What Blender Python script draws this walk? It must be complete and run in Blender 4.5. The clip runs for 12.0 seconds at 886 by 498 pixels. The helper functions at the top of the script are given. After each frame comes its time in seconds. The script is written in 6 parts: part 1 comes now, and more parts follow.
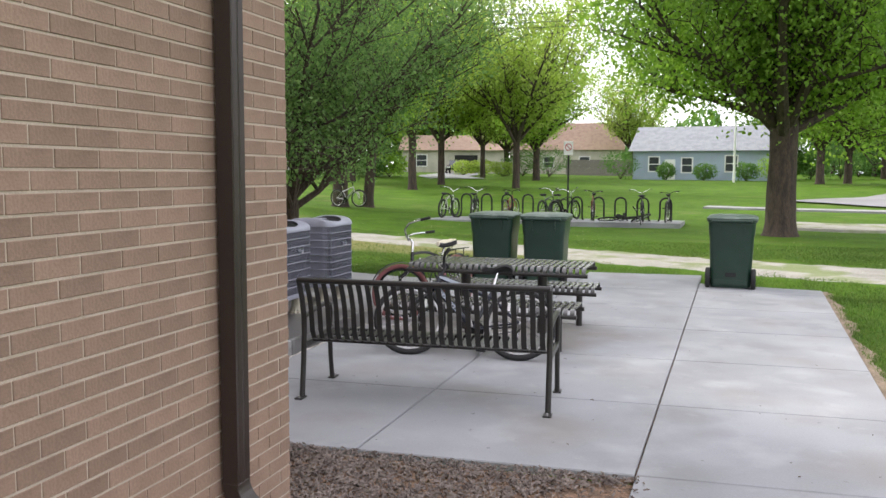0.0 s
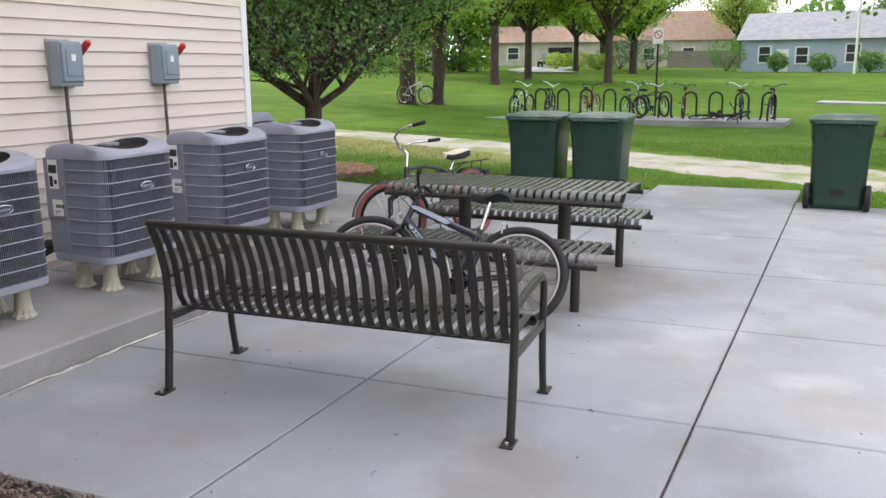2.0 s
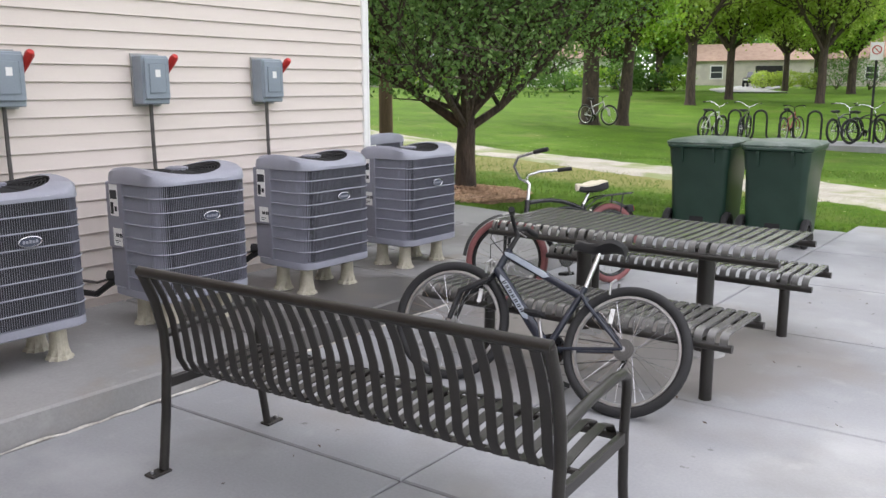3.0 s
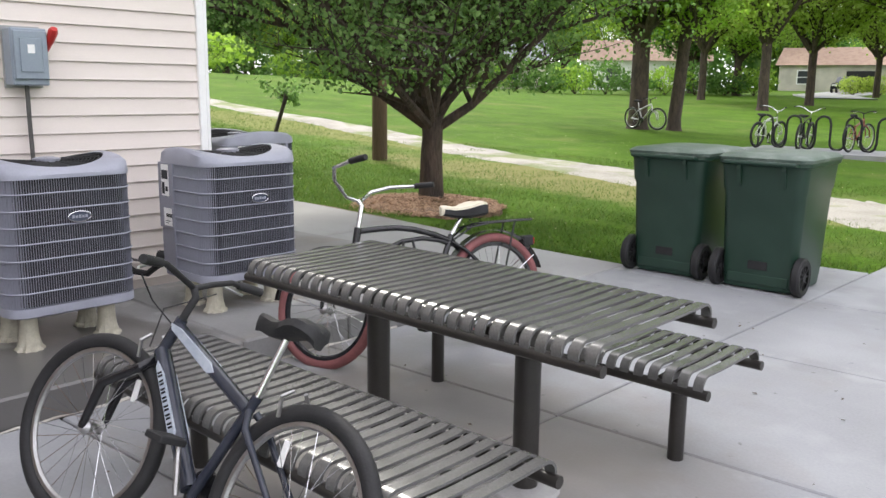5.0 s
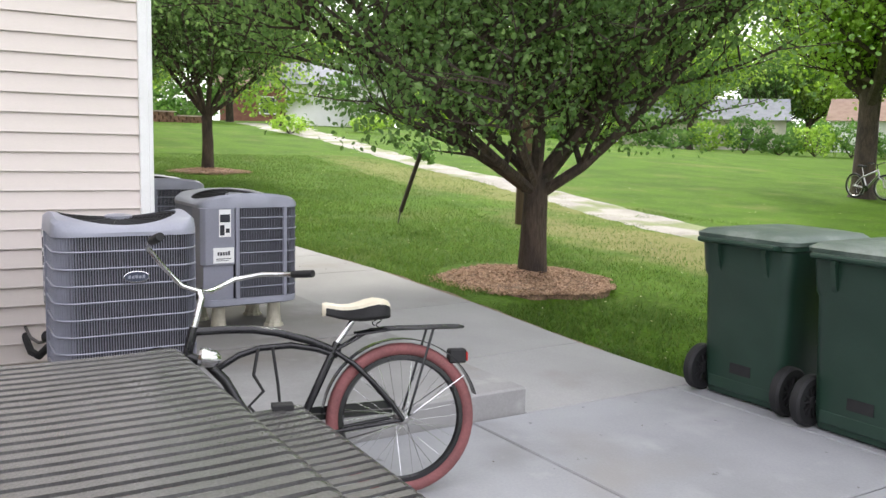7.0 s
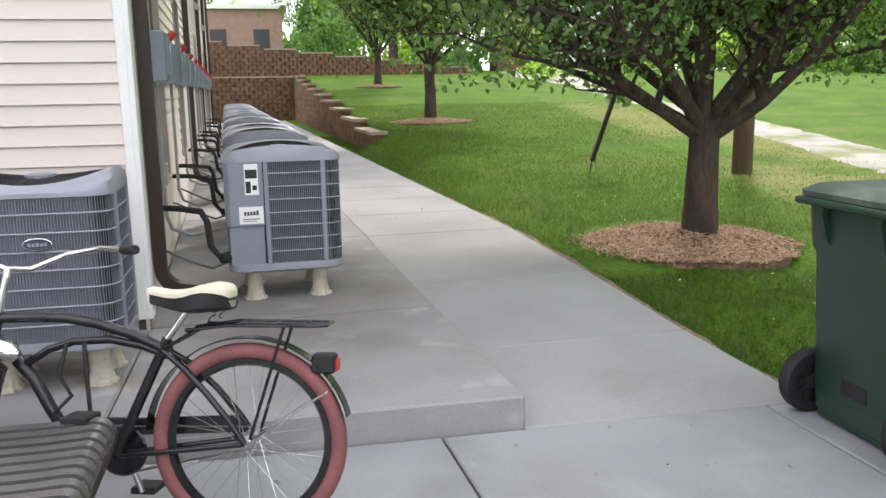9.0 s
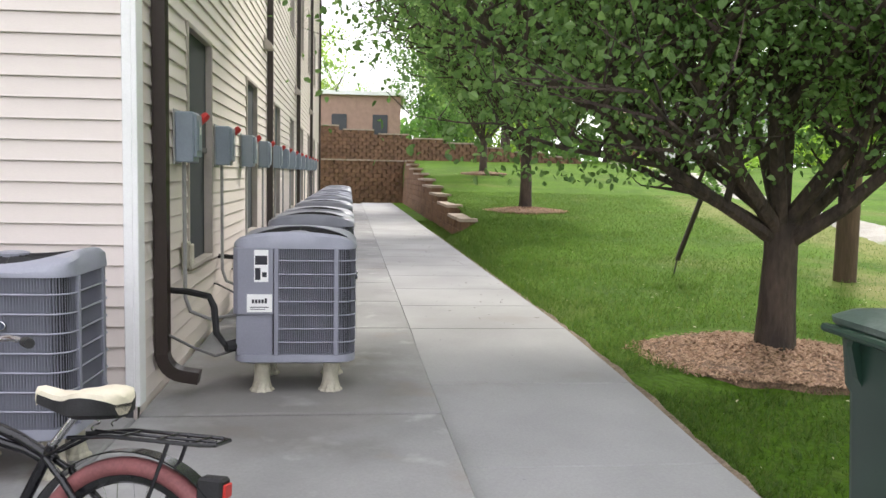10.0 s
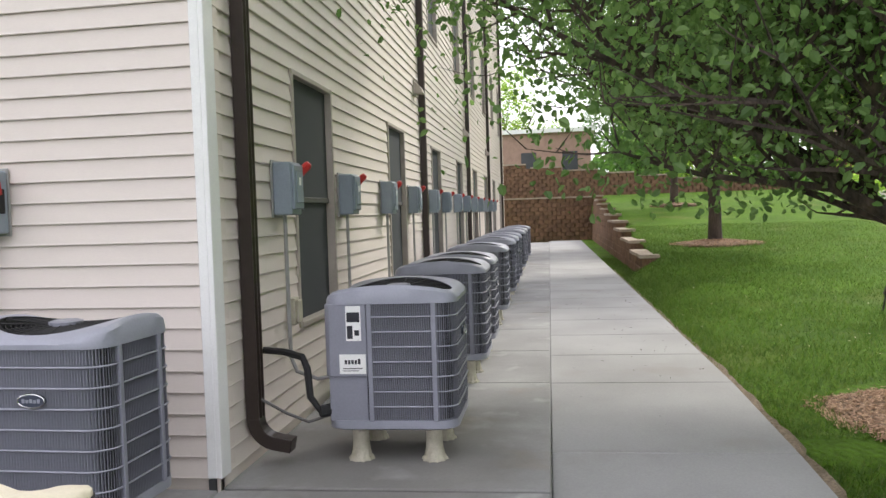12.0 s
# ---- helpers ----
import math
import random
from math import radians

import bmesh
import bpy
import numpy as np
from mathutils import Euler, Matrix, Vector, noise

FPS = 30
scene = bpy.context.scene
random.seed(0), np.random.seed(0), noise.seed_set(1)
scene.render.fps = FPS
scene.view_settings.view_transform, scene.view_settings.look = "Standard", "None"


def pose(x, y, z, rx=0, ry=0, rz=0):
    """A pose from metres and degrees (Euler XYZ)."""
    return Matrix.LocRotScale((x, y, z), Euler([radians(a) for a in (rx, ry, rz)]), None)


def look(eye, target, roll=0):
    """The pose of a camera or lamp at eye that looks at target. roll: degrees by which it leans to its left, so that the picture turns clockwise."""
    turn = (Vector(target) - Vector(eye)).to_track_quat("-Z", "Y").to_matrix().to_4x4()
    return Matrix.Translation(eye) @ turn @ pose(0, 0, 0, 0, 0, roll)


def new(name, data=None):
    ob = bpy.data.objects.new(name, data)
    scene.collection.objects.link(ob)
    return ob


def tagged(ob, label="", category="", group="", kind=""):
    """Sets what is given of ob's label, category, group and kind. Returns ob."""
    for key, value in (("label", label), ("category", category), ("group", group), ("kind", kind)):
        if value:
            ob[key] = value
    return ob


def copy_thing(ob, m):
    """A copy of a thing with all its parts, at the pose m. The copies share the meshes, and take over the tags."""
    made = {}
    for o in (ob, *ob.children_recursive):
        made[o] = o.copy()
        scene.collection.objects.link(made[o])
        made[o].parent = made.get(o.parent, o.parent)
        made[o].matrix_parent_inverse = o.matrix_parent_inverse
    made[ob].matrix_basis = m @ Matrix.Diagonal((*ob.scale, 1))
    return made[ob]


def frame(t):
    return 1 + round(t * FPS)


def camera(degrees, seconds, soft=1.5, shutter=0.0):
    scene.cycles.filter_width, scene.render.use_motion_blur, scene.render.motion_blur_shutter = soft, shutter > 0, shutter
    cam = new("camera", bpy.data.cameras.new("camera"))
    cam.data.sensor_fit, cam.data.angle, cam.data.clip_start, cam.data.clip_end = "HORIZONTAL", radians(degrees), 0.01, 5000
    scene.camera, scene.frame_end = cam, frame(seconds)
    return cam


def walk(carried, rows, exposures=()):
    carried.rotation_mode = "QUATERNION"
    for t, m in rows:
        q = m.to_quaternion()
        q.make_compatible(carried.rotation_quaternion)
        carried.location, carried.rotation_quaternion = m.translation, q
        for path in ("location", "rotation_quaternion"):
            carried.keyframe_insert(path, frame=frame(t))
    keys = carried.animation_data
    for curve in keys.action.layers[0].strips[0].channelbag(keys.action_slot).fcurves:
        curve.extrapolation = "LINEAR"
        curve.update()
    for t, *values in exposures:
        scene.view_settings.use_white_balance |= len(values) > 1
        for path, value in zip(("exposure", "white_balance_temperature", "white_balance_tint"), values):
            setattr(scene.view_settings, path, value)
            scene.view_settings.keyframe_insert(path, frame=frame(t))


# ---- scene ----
cam = camera(55.7, 12.0)
PATH = [
    (0, (5.156, -9.359, 1.684), (4.554, -7.461, 1.502), 0.3),
    (0.5, (5.137, -8.699, 1.663), (4.728, -6.751, 1.466), -1.3),
    (1, (5.183, -8.139, 1.666), (4.619, -6.234, 1.438), 0.2),
    (1.5, (5.201, -7.542, 1.656), (4.632, -5.646, 1.369), -1.1),
    (2, (5.29, -6.962, 1.637), (4.485, -5.181, 1.213), -0.3),
    (2.2, (5.192, -6.817, 1.611), (4.31, -5.133, 0.988), 0.2),
    (2.5, (5.254, -6.288, 1.613), (4.139, -4.721, 1.062), -1.8),
    (2.7, (5.303, -6.053, 1.629), (4.139, -4.479, 1.216), -0.9),
    (4.3, (5.275, -4.105, 1.522), (3.962, -2.641, 1.156), 2.6),
    (4.5, (5.279, -3.837, 1.51), (3.972, -2.37, 1.14), 2.4),
    (5, (5.359, -3.241, 1.522), (4.018, -1.806, 1.146), 0.7),
    (5.5, (5.384, -2.7, 1.517), (3.91, -1.412, 1.109), 1.0),
    (6, (5.37, -2.155, 1.548), (3.773, -0.999, 1.208), 1.1),
    (6.5, (5.425, -1.628, 1.534), (3.75, -0.587, 1.203), 1.3),
    (7, (5.365, -1.092, 1.552), (3.663, -0.072, 1.3), 1.5),
    (7.5, (5.329, -0.555, 1.525), (3.54, 0.302, 1.27), 0.2),
    (7.7, (5.286, -0.355, 1.521), (3.469, 0.439, 1.26), -0.4),
    (9.3, (4.823, 0.945, 1.492), (2.878, 1.257, 1.148), -1.0),
    (9.5, (4.747, 1.073, 1.514), (2.786, 1.339, 1.222), -0.9),
    (10, (4.628, 1.383, 1.521), (2.64, 1.509, 1.344), 1.2),
    (10.5, (4.352, 1.557, 1.519), (2.361, 1.636, 1.351), 0.8),
    (11, (4.167, 1.656, 1.552), (2.17, 1.61, 1.455), -0.9),
    (11.5, (4.065, 1.842, 1.559), (2.079, 1.609, 1.504), -1.0),
    (12, (4.014, 1.926, 1.542), (2.047, 1.576, 1.458), -1.8),
]
walk(cam, [(t, look(eye, target, roll)) for t, eye, target, roll in PATH], [(0, 0.14), (1.5, 0.18), (2.5, 0.25), (4.5, 0.34), (5.5, 0.34), (7.5, 0.38), (9.5, 0.36), (10.5, 0.30), (11.5, 0.12), (12, 0.1)])

# ---- light ----
SUN_ELEV, SUN_AZ = 42.0, 150.0     # azimuth in degrees from +x towards +y
world = bpy.data.worlds.new("world")
scene.world = world
world.use_nodes = True
wn = world.node_tree.nodes
sky = wn.new("ShaderNodeTexSky")
sky.sky_type = "NISHITA"
sky.sun_disc = False
sky.sun_elevation = radians(SUN_ELEV)
sky.sun_rotation = radians(90 - SUN_AZ)
sky.dust_density = 4.0
sky.air_density = 1.0
hazy = wn.new("ShaderNodeMix")
hazy.data_type = "RGBA"
hazy.inputs[0].default_value = 0.82
hazy.inputs[7].default_value = (14.4, 14.1, 15.4, 1)
world.node_tree.links.new(sky.outputs[0], hazy.inputs[6])
world.node_tree.links.new(hazy.outputs[2], wn["Background"].inputs[0])
wn["Background"].inputs[1].default_value = 0.145
sun = new("sun", bpy.data.lights.new("sun", "SUN"))
sun.data.energy, sun.data.angle, sun.data.color = 2.7, radians(8), (1.0, 0.95, 0.87)
sun.matrix_world = look((0, 0, 0), (-math.cos(radians(SUN_AZ)) * math.cos(radians(SUN_ELEV)),
                                    -math.sin(radians(SUN_AZ)) * math.cos(radians(SUN_ELEV)), -math.sin(radians(SUN_ELEV))))


# ---- materials ----
def mat(name, c, c2=None, rough=0.6, metal=0.0, scale=4.0, fine=60.0, bump=0.15, grain=0.25, vary=0.0, depth=0.01, stretch=(1, 1, 1), patch=(0.4, 0.65), world_space=False):
    m = bpy.data.materials.new(name)
    m.use_nodes = True
    nt = m.node_tree
    nd, ln = nt.nodes, nt.links
    b = nd["Principled BSDF"]
    b.inputs["Roughness"].default_value, b.inputs["Metallic"].default_value = rough, metal
    if world_space:
        geo = nd.new("ShaderNodeNewGeometry")
        src = geo.outputs["Position"]
    else:
        src = nd.new("ShaderNodeTexCoord").outputs["Object"]
    mp = nd.new("ShaderNodeMapping")
    mp.inputs["Scale"].default_value = stretch
    ln.new(src, mp.inputs[0])
    n1, n2 = nd.new("ShaderNodeTexNoise"), nd.new("ShaderNodeTexNoise")
    n1.inputs["Scale"].default_value, n1.inputs["Detail"].default_value = scale, 6
    n2.inputs["Scale"].default_value, n2.inputs["Detail"].default_value = fine, 4
    ln.new(mp.outputs[0], n1.inputs["Vector"]), ln.new(mp.outputs[0], n2.inputs["Vector"])
    r = nd.new("ShaderNodeMapRange")
    r.inputs[1].default_value, r.inputs[2].default_value = patch
    ln.new(n1.outputs[0], r.inputs[0])
    mix = nd.new("ShaderNodeMix")
    mix.data_type = "RGBA"
    c2 = c2 or [v * 0.82 for v in c]
    mix.inputs[6].default_value, mix.inputs[7].default_value = (*c, 1), (*c2, 1)
    ln.new(r.outputs[0], mix.inputs[0])
    hsv = nd.new("ShaderNodeHueSaturation")
    g = nd.new("ShaderNodeMapRange")
    g.inputs[1].default_value, g.inputs[2].default_value = 0.25, 0.75
    g.inputs[3].default_value, g.inputs[4].default_value = 1 - grain, 1 + grain
    ln.new(n2.outputs[0], g.inputs[0])
    value = g.outputs[0]
    if vary:
        info = nd.new("ShaderNodeObjectInfo")
        v = nd.new("ShaderNodeMapRange")
        v.inputs[3].default_value, v.inputs[4].default_value = 1 - vary, 1 + vary
        ln.new(info.outputs["Random"], v.inputs[0])
        mul = nd.new("ShaderNodeMath")
        mul.operation = "MULTIPLY"
        ln.new(value, mul.inputs[0]), ln.new(v.outputs[0], mul.inputs[1])
        value = mul.outputs[0]
    ln.new(value, hsv.inputs["Value"])
    ln.new(mix.outputs[2], hsv.inputs["Color"])
    ln.new(hsv.outputs[0], b.inputs["Base Color"])
    if bump:
        bp = nd.new("ShaderNodeBump")
        bp.inputs["Strength"].default_value, bp.inputs["Distance"].default_value = bump, depth
        ln.new(n2.outputs[0], bp.inputs["Height"])
        ln.new(bp.outputs[0], b.inputs["Normal"])
    return m


def leaf_mat(name, c, c2, c3):
    """Leaves: each one its own tone, thin enough to let light through."""
    m = bpy.data.materials.new(name)
    m.use_nodes = True
    nd, ln = m.node_tree.nodes, m.node_tree.links
    b = nd["Principled BSDF"]
    geo = nd.new("ShaderNodeNewGeometry")
    ramp = nd.new("ShaderNodeValToRGB")
    ramp.color_ramp.elements[0].color, ramp.color_ramp.elements[1].color = (*c, 1), (*c3, 1)
    e = ramp.color_ramp.elements.new(0.5)
    e.color = (*c2, 1)
    ln.new(geo.outputs["Random Per Island"], ramp.inputs[0])
    ln.new(ramp.outputs[0], b.inputs["Base Color"])
    b.inputs["Roughness"].default_value = 0.55
    tr = nd.new("ShaderNodeBsdfTranslucent")
    bright = nd.new("ShaderNodeHueSaturation")
    bright.inputs["Value"].default_value, bright.inputs["Saturation"].default_value = 1.6, 1.1
    ln.new(ramp.outputs[0], bright.inputs["Color"]), ln.new(bright.outputs[0], tr.inputs[0])
    mx = nd.new("ShaderNodeMixShader")
    mx.inputs[0].default_value = 0.58
    ln.new(b.outputs[0], mx.inputs[1]), ln.new(tr.outputs[0], mx.inputs[2])
    ln.new(mx.outputs[0], nd["Material Output"].inputs[0])
    return m


M_CONC = mat("concrete", (0.348, 0.356, 0.370), (0.245, 0.250, 0.260), rough=0.80, scale=0.75, fine=70, bump=0.06, grain=0.06, patch=(0.35, 0.7), world_space=True)
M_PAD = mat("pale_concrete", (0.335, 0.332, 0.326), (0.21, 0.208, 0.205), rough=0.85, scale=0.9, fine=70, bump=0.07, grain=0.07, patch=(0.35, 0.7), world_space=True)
M_SIDING = mat("beige_vinyl", (0.75, 0.675, 0.62), (0.70, 0.63, 0.575), rough=0.5, scale=1.5, fine=180, bump=0.05, grain=0.04, stretch=(0.3, 0.3, 3), depth=0.002)
M_TRIM = mat("white_vinyl", (0.87, 0.87, 0.86), (0.82, 0.82, 0.80), rough=0.4, scale=2, fine=120, bump=0.03, grain=0.04)
M_BRICK = mat("tan_brick", (0.285, 0.192, 0.142), (0.235, 0.157, 0.114), rough=0.9, scale=6, fine=90, bump=0.5, grain=0.14, vary=0.13, depth=0.004)
M_MORTAR = mat("mortar", (0.50, 0.42, 0.34), (0.43, 0.355, 0.285), rough=0.95, scale=5, fine=120, bump=0.5, grain=0.12, depth=0.004)
M_BROWN = mat("brown_aluminium", (0.035, 0.024, 0.020), (0.028, 0.020, 0.017), rough=0.35, scale=3, fine=50, bump=0.03, grain=0.1)
M_POWDER = mat("brown_powder_coat", (0.020, 0.018, 0.016), (0.028, 0.025, 0.022), rough=0.36, scale=5, fine=140, bump=0.08, grain=0.2, depth=0.002)
# table slats: the brown coat lightened, sky reflection painted into the base colour
M_POWDER2 = mat("brown_coat_with_sheen", (0.090, 0.089, 0.086), (0.112, 0.111, 0.108), rough=0.27, scale=5, fine=140, bump=0.08, grain=0.2, depth=0.002)
M_POWDER2.node_tree.nodes["Principled BSDF"].inputs["Specular IOR Level"].default_value = 1.0
M_AC = mat("grey_enamel", (0.26, 0.265, 0.315), (0.23, 0.235, 0.28), rough=0.42, scale=3, fine=90, bump=0.04, grain=0.06)
M_ACDARK = mat("dark_coil", (0.022, 0.023, 0.03), (0.034, 0.035, 0.044), rough=0.7, scale=10, fine=200, bump=0.3, grain=0.3)
M_ACLIGHT = mat("light_grey_enamel", (0.32, 0.33, 0.39), (0.28, 0.29, 0.34), rough=0.4, scale=3, fine=90, bump=0.03, grain=0.05)
M_FOOT = mat("cream_plastic", (0.55, 0.52, 0.42), (0.42, 0.39, 0.30), rough=0.6, scale=9, fine=90, bump=0.1, grain=0.1)
M_BOX = mat("grey_box_paint", (0.27, 0.32, 0.37), (0.24, 0.285, 0.33), rough=0.45, scale=4, fine=90, bump=0.05, grain=0.06)
M_RED = mat("red_plastic", (0.50, 0.03, 0.025), rough=0.4, bump=0.02, grain=0.06)
M_PVC = mat("grey_conduit", (0.36, 0.36, 0.35), (0.30, 0.30, 0.29), rough=0.5, bump=0.03, grain=0.08)
M_DARKPIPE = mat("dark_conduit", (0.10, 0.095, 0.09), rough=0.5, bump=0.05, grain=0.1)
M_BLACK = mat("black_rubber", (0.012, 0.012, 0.013), (0.02, 0.02, 0.021), rough=0.7, scale=9, fine=120, bump=0.2, grain=0.2)
M_GLOSSBLACK = mat("black_paint", (0.012, 0.012, 0.014), (0.02, 0.02, 0.022), rough=0.18, scale=7, fine=90, bump=0.02, grain=0.1)
M_CHROME = mat("chrome", (0.72, 0.72, 0.73), (0.60, 0.60, 0.61), rough=0.18, metal=1.0, scale=9, fine=120, bump=0.02, grain=0.08)
M_STEEL = mat("dull_steel", (0.50, 0.50, 0.50), (0.40, 0.39, 0.38), rough=0.4, metal=1.0, scale=9, fine=120, bump=0.05, grain=0.1)
M_GREENBIN = mat("green_plastic", (0.016, 0.042, 0.028), (0.022, 0.052, 0.036), rough=0.36, scale=4, fine=160, bump=0.12, grain=0.1, depth=0.002)
# lid paler than the bin: scuffs, and the sky's sheen painted in
M_LID = mat("weathered_lid_with_sheen", (0.075, 0.11, 0.09), (0.24, 0.28, 0.25), rough=0.45, scale=3.5, fine=70, bump=0.1, grain=0.15, patch=(0.5, 0.72))
M_SCREEN = mat("insect_screen", (0.040, 0.046, 0.052), (0.05, 0.055, 0.06), rough=0.75, scale=1.5, fine=300, bump=0.1, grain=0.12)
M_GLASS = mat("dark_window_glass", (0.035, 0.042, 0.050), (0.045, 0.05, 0.06), rough=0.3, scale=1, fine=3, bump=0.0, grain=0.05)
M_WALK = mat("walk_concrete", (0.375, 0.374, 0.370), (0.29, 0.288, 0.284), rough=0.85, scale=0.8, fine=70, bump=0.07, grain=0.07, patch=(0.35, 0.7), world_space=True)
M_BARK = mat("bark", (0.085, 0.062, 0.048), (0.045, 0.034, 0.028), rough=0.95, scale=9, fine=35, bump=1.0, grain=0.35, stretch=(1, 1, 0.25), depth=0.03)
M_WOODPOLE = mat("weathered_pole", (0.13, 0.085, 0.055), (0.09, 0.06, 0.04), rough=0.9, scale=8, fine=60, bump=0.5, grain=0.25, stretch=(1, 1, 0.1))
M_GRASS = mat("lawn", (0.078, 0.155, 0.011), (0.056, 0.116, 0.009), rough=0.9, scale=0.8, fine=22, bump=0.8, grain=0.4, depth=0.03, world_space=True)
M_GRASS.node_tree.nodes["Principled BSDF"].inputs["Specular IOR Level"].default_value = 0.1
M_GRAVEL = mat("gravel", (0.40, 0.375, 0.335), (0.30, 0.285, 0.25), rough=0.95, scale=1.2, fine=45, bump=0.7, grain=0.3, depth=0.02, world_space=True)
M_MULCH = mat("mulch", (0.27, 0.17, 0.11), (0.14, 0.09, 0.06), rough=0.95, scale=14, fine=60, bump=1.0, grain=0.5, depth=0.03, world_space=True)
M_CHIP = mat("wood_chip", (0.50, 0.33, 0.22), (0.32, 0.20, 0.13), rough=0.95, scale=14, fine=60, bump=0.4, grain=0.4, world_space=True)
M_BLOCK = mat("retaining_block", (0.20, 0.115, 0.068), (0.13, 0.075, 0.046), rough=0.95, scale=2.5, fine=30, bump=0.9, grain=0.35, depth=0.03, world_space=True)
M_FOUND = mat("dark_foundation", (0.075, 0.077, 0.08), (0.05, 0.05, 0.052), rough=0.85, scale=3, fine=50, bump=0.3, grain=0.2, world_space=True)
M_CAP = mat("wall_cap", (0.40, 0.33, 0.26), (0.32, 0.26, 0.20), rough=0.95, scale=3, fine=40, bump=0.4, grain=0.2, world_space=True)
L_PEAR = leaf_mat("pear_leaf", (0.092, 0.162, 0.056), (0.132, 0.222, 0.072), (0.20, 0.305, 0.11))
L_OAK = leaf_mat("fresh_leaf", (0.19, 0.31, 0.05), (0.26, 0.39, 0.075), (0.34, 0.47, 0.12))
L_FAR = leaf_mat("yellow_green_leaf", (0.22, 0.31, 0.06), (0.29, 0.38, 0.085), (0.38, 0.46, 0.14))
L_DARK = leaf_mat("dark_leaf", (0.07, 0.14, 0.04), (0.10, 0.19, 0.05), (0.14, 0.24, 0.065))
L_GRASS = leaf_mat("grass_blade", (0.050, 0.098, 0.020), (0.075, 0.132, 0.026), (0.130, 0.172, 0.050))
L_MAPLE = leaf_mat("maple_leaf", (0.13, 0.23, 0.038), (0.18, 0.30, 0.052), (0.26, 0.39, 0.08))
M_CHIP2 = mat("grey_bark_chip", (0.23, 0.19, 0.165), (0.10, 0.08, 0.07), rough=0.95, scale=14, fine=60, bump=0.4, grain=0.4, world_space=True)
M_SEAL = mat("old_sealant", (0.62, 0.60, 0.55), (0.36, 0.33, 0.29), rough=0.9, scale=6, fine=60, bump=0.3, grain=0.2, world_space=True)


def overlay(m, place, size, colour, rough=None, edge=0.25, scale=2.5, soft=0.3, flat=(1, 1, 0)):
    """A patch of colour of its own shape in world space: an uneven blot round a place, or, with no place, patches all
    over.
    """
    nd, ln = m.node_tree.nodes, m.node_tree.links
    b = nd["Principled BSDF"]
    old = b.inputs["Base Color"].links[0].from_socket
    geo, nz = nd.new("ShaderNodeNewGeometry"), nd.new("ShaderNodeTexNoise")
    nz.inputs["Scale"].default_value, nz.inputs["Detail"].default_value = scale, 5
    ln.new(geo.outputs["Position"], nz.inputs["Vector"])
    mask = nz.outputs[0]
    if place:
        off, mul, le, mix = nd.new("ShaderNodeVectorMath"), nd.new("ShaderNodeVectorMath"), nd.new("ShaderNodeVectorMath"), nd.new("ShaderNodeMath")
        off.operation, mul.operation, le.operation, mix.operation = "SUBTRACT", "MULTIPLY", "LENGTH", "MULTIPLY_ADD"
        off.inputs[1].default_value, mul.inputs[1].default_value = place, [f / v for f, v in zip(flat, size)]
        ln.new(geo.outputs["Position"], off.inputs[0]), ln.new(off.outputs[0], mul.inputs[0]), ln.new(mul.outputs[0], le.inputs[0])
        ln.new(le.outputs["Value"], mix.inputs[0])
        mix.inputs[1].default_value = -1.0
        ln.new(nz.outputs[0], mix.inputs[2])
        mask, lo, hi = mix.outputs[0], -0.5, -0.5 + edge
    else:
        lo, hi = size, size + edge
    r = nd.new("ShaderNodeMapRange")
    r.inputs[1].default_value, r.inputs[2].default_value, r.inputs[4].default_value = lo, hi, soft
    ln.new(mask, r.inputs[0])
    mx = nd.new("ShaderNodeMix")
    mx.data_type = "RGBA"
    mx.inputs[7].default_value = (*colour, 1)
    ln.new(r.outputs[0], mx.inputs[0]), ln.new(old, mx.inputs[6]), ln.new(mx.outputs[2], b.inputs["Base Color"])
    if rough is not None:
        m2 = nd.new("ShaderNodeMapRange")
        m2.inputs[2].default_value = soft
        m2.inputs[3].default_value, m2.inputs[4].default_value = b.inputs["Roughness"].default_value, rough
        ln.new(r.outputs[0], m2.inputs[0]), ln.new(m2.outputs[0], b.inputs["Roughness"])


# wet patch by the heat pumps, rusty and pale stains and one painted-in shade on the concrete, dry patches in the lawn
overlay(M_PAD, (1.1, -1.75, 0.15), (0.9, 0.95, 1), (0.10, 0.095, 0.09), 0.3, edge=0.12, scale=2.2, soft=0.85)
overlay(M_PAD, None, 0.60, (0.26, 0.20, 0.14), edge=0.15, scale=1.7, soft=0.45)
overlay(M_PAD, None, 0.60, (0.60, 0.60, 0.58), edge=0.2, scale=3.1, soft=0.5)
overlay(M_CONC, None, 0.56, (0.50, 0.505, 0.515), edge=0.22, scale=1.6, soft=0.45)
overlay(M_CONC, (3.0, -0.75, 0), (1.5, 1.25, 1), (0.235, 0.20, 0.165), edge=0.35, scale=2.0, soft=0.5)
overlay(M_CONC, None, 0.56, (0.19, 0.187, 0.183), edge=0.14, scale=1.1, soft=0.5)
overlay(M_CONC, None, 0.70, (0.10, 0.10, 0.10), edge=0.03, scale=9.0, soft=0.6)
overlay(M_CONC, None, 0.55, (0.25, 0.225, 0.19), edge=0.14, scale=0.9, soft=0.4)
overlay(M_CONC, None, 0.63, (0.60, 0.60, 0.60), edge=0.25, scale=5.0, soft=0.25)
overlay(M_WALK, None, 0.58, (0.27, 0.25, 0.22), edge=0.14, scale=1.3, soft=0.45)
overlay(M_WALK, None, 0.72, (0.10, 0.10, 0.10), edge=0.03, scale=9.0, soft=0.5)
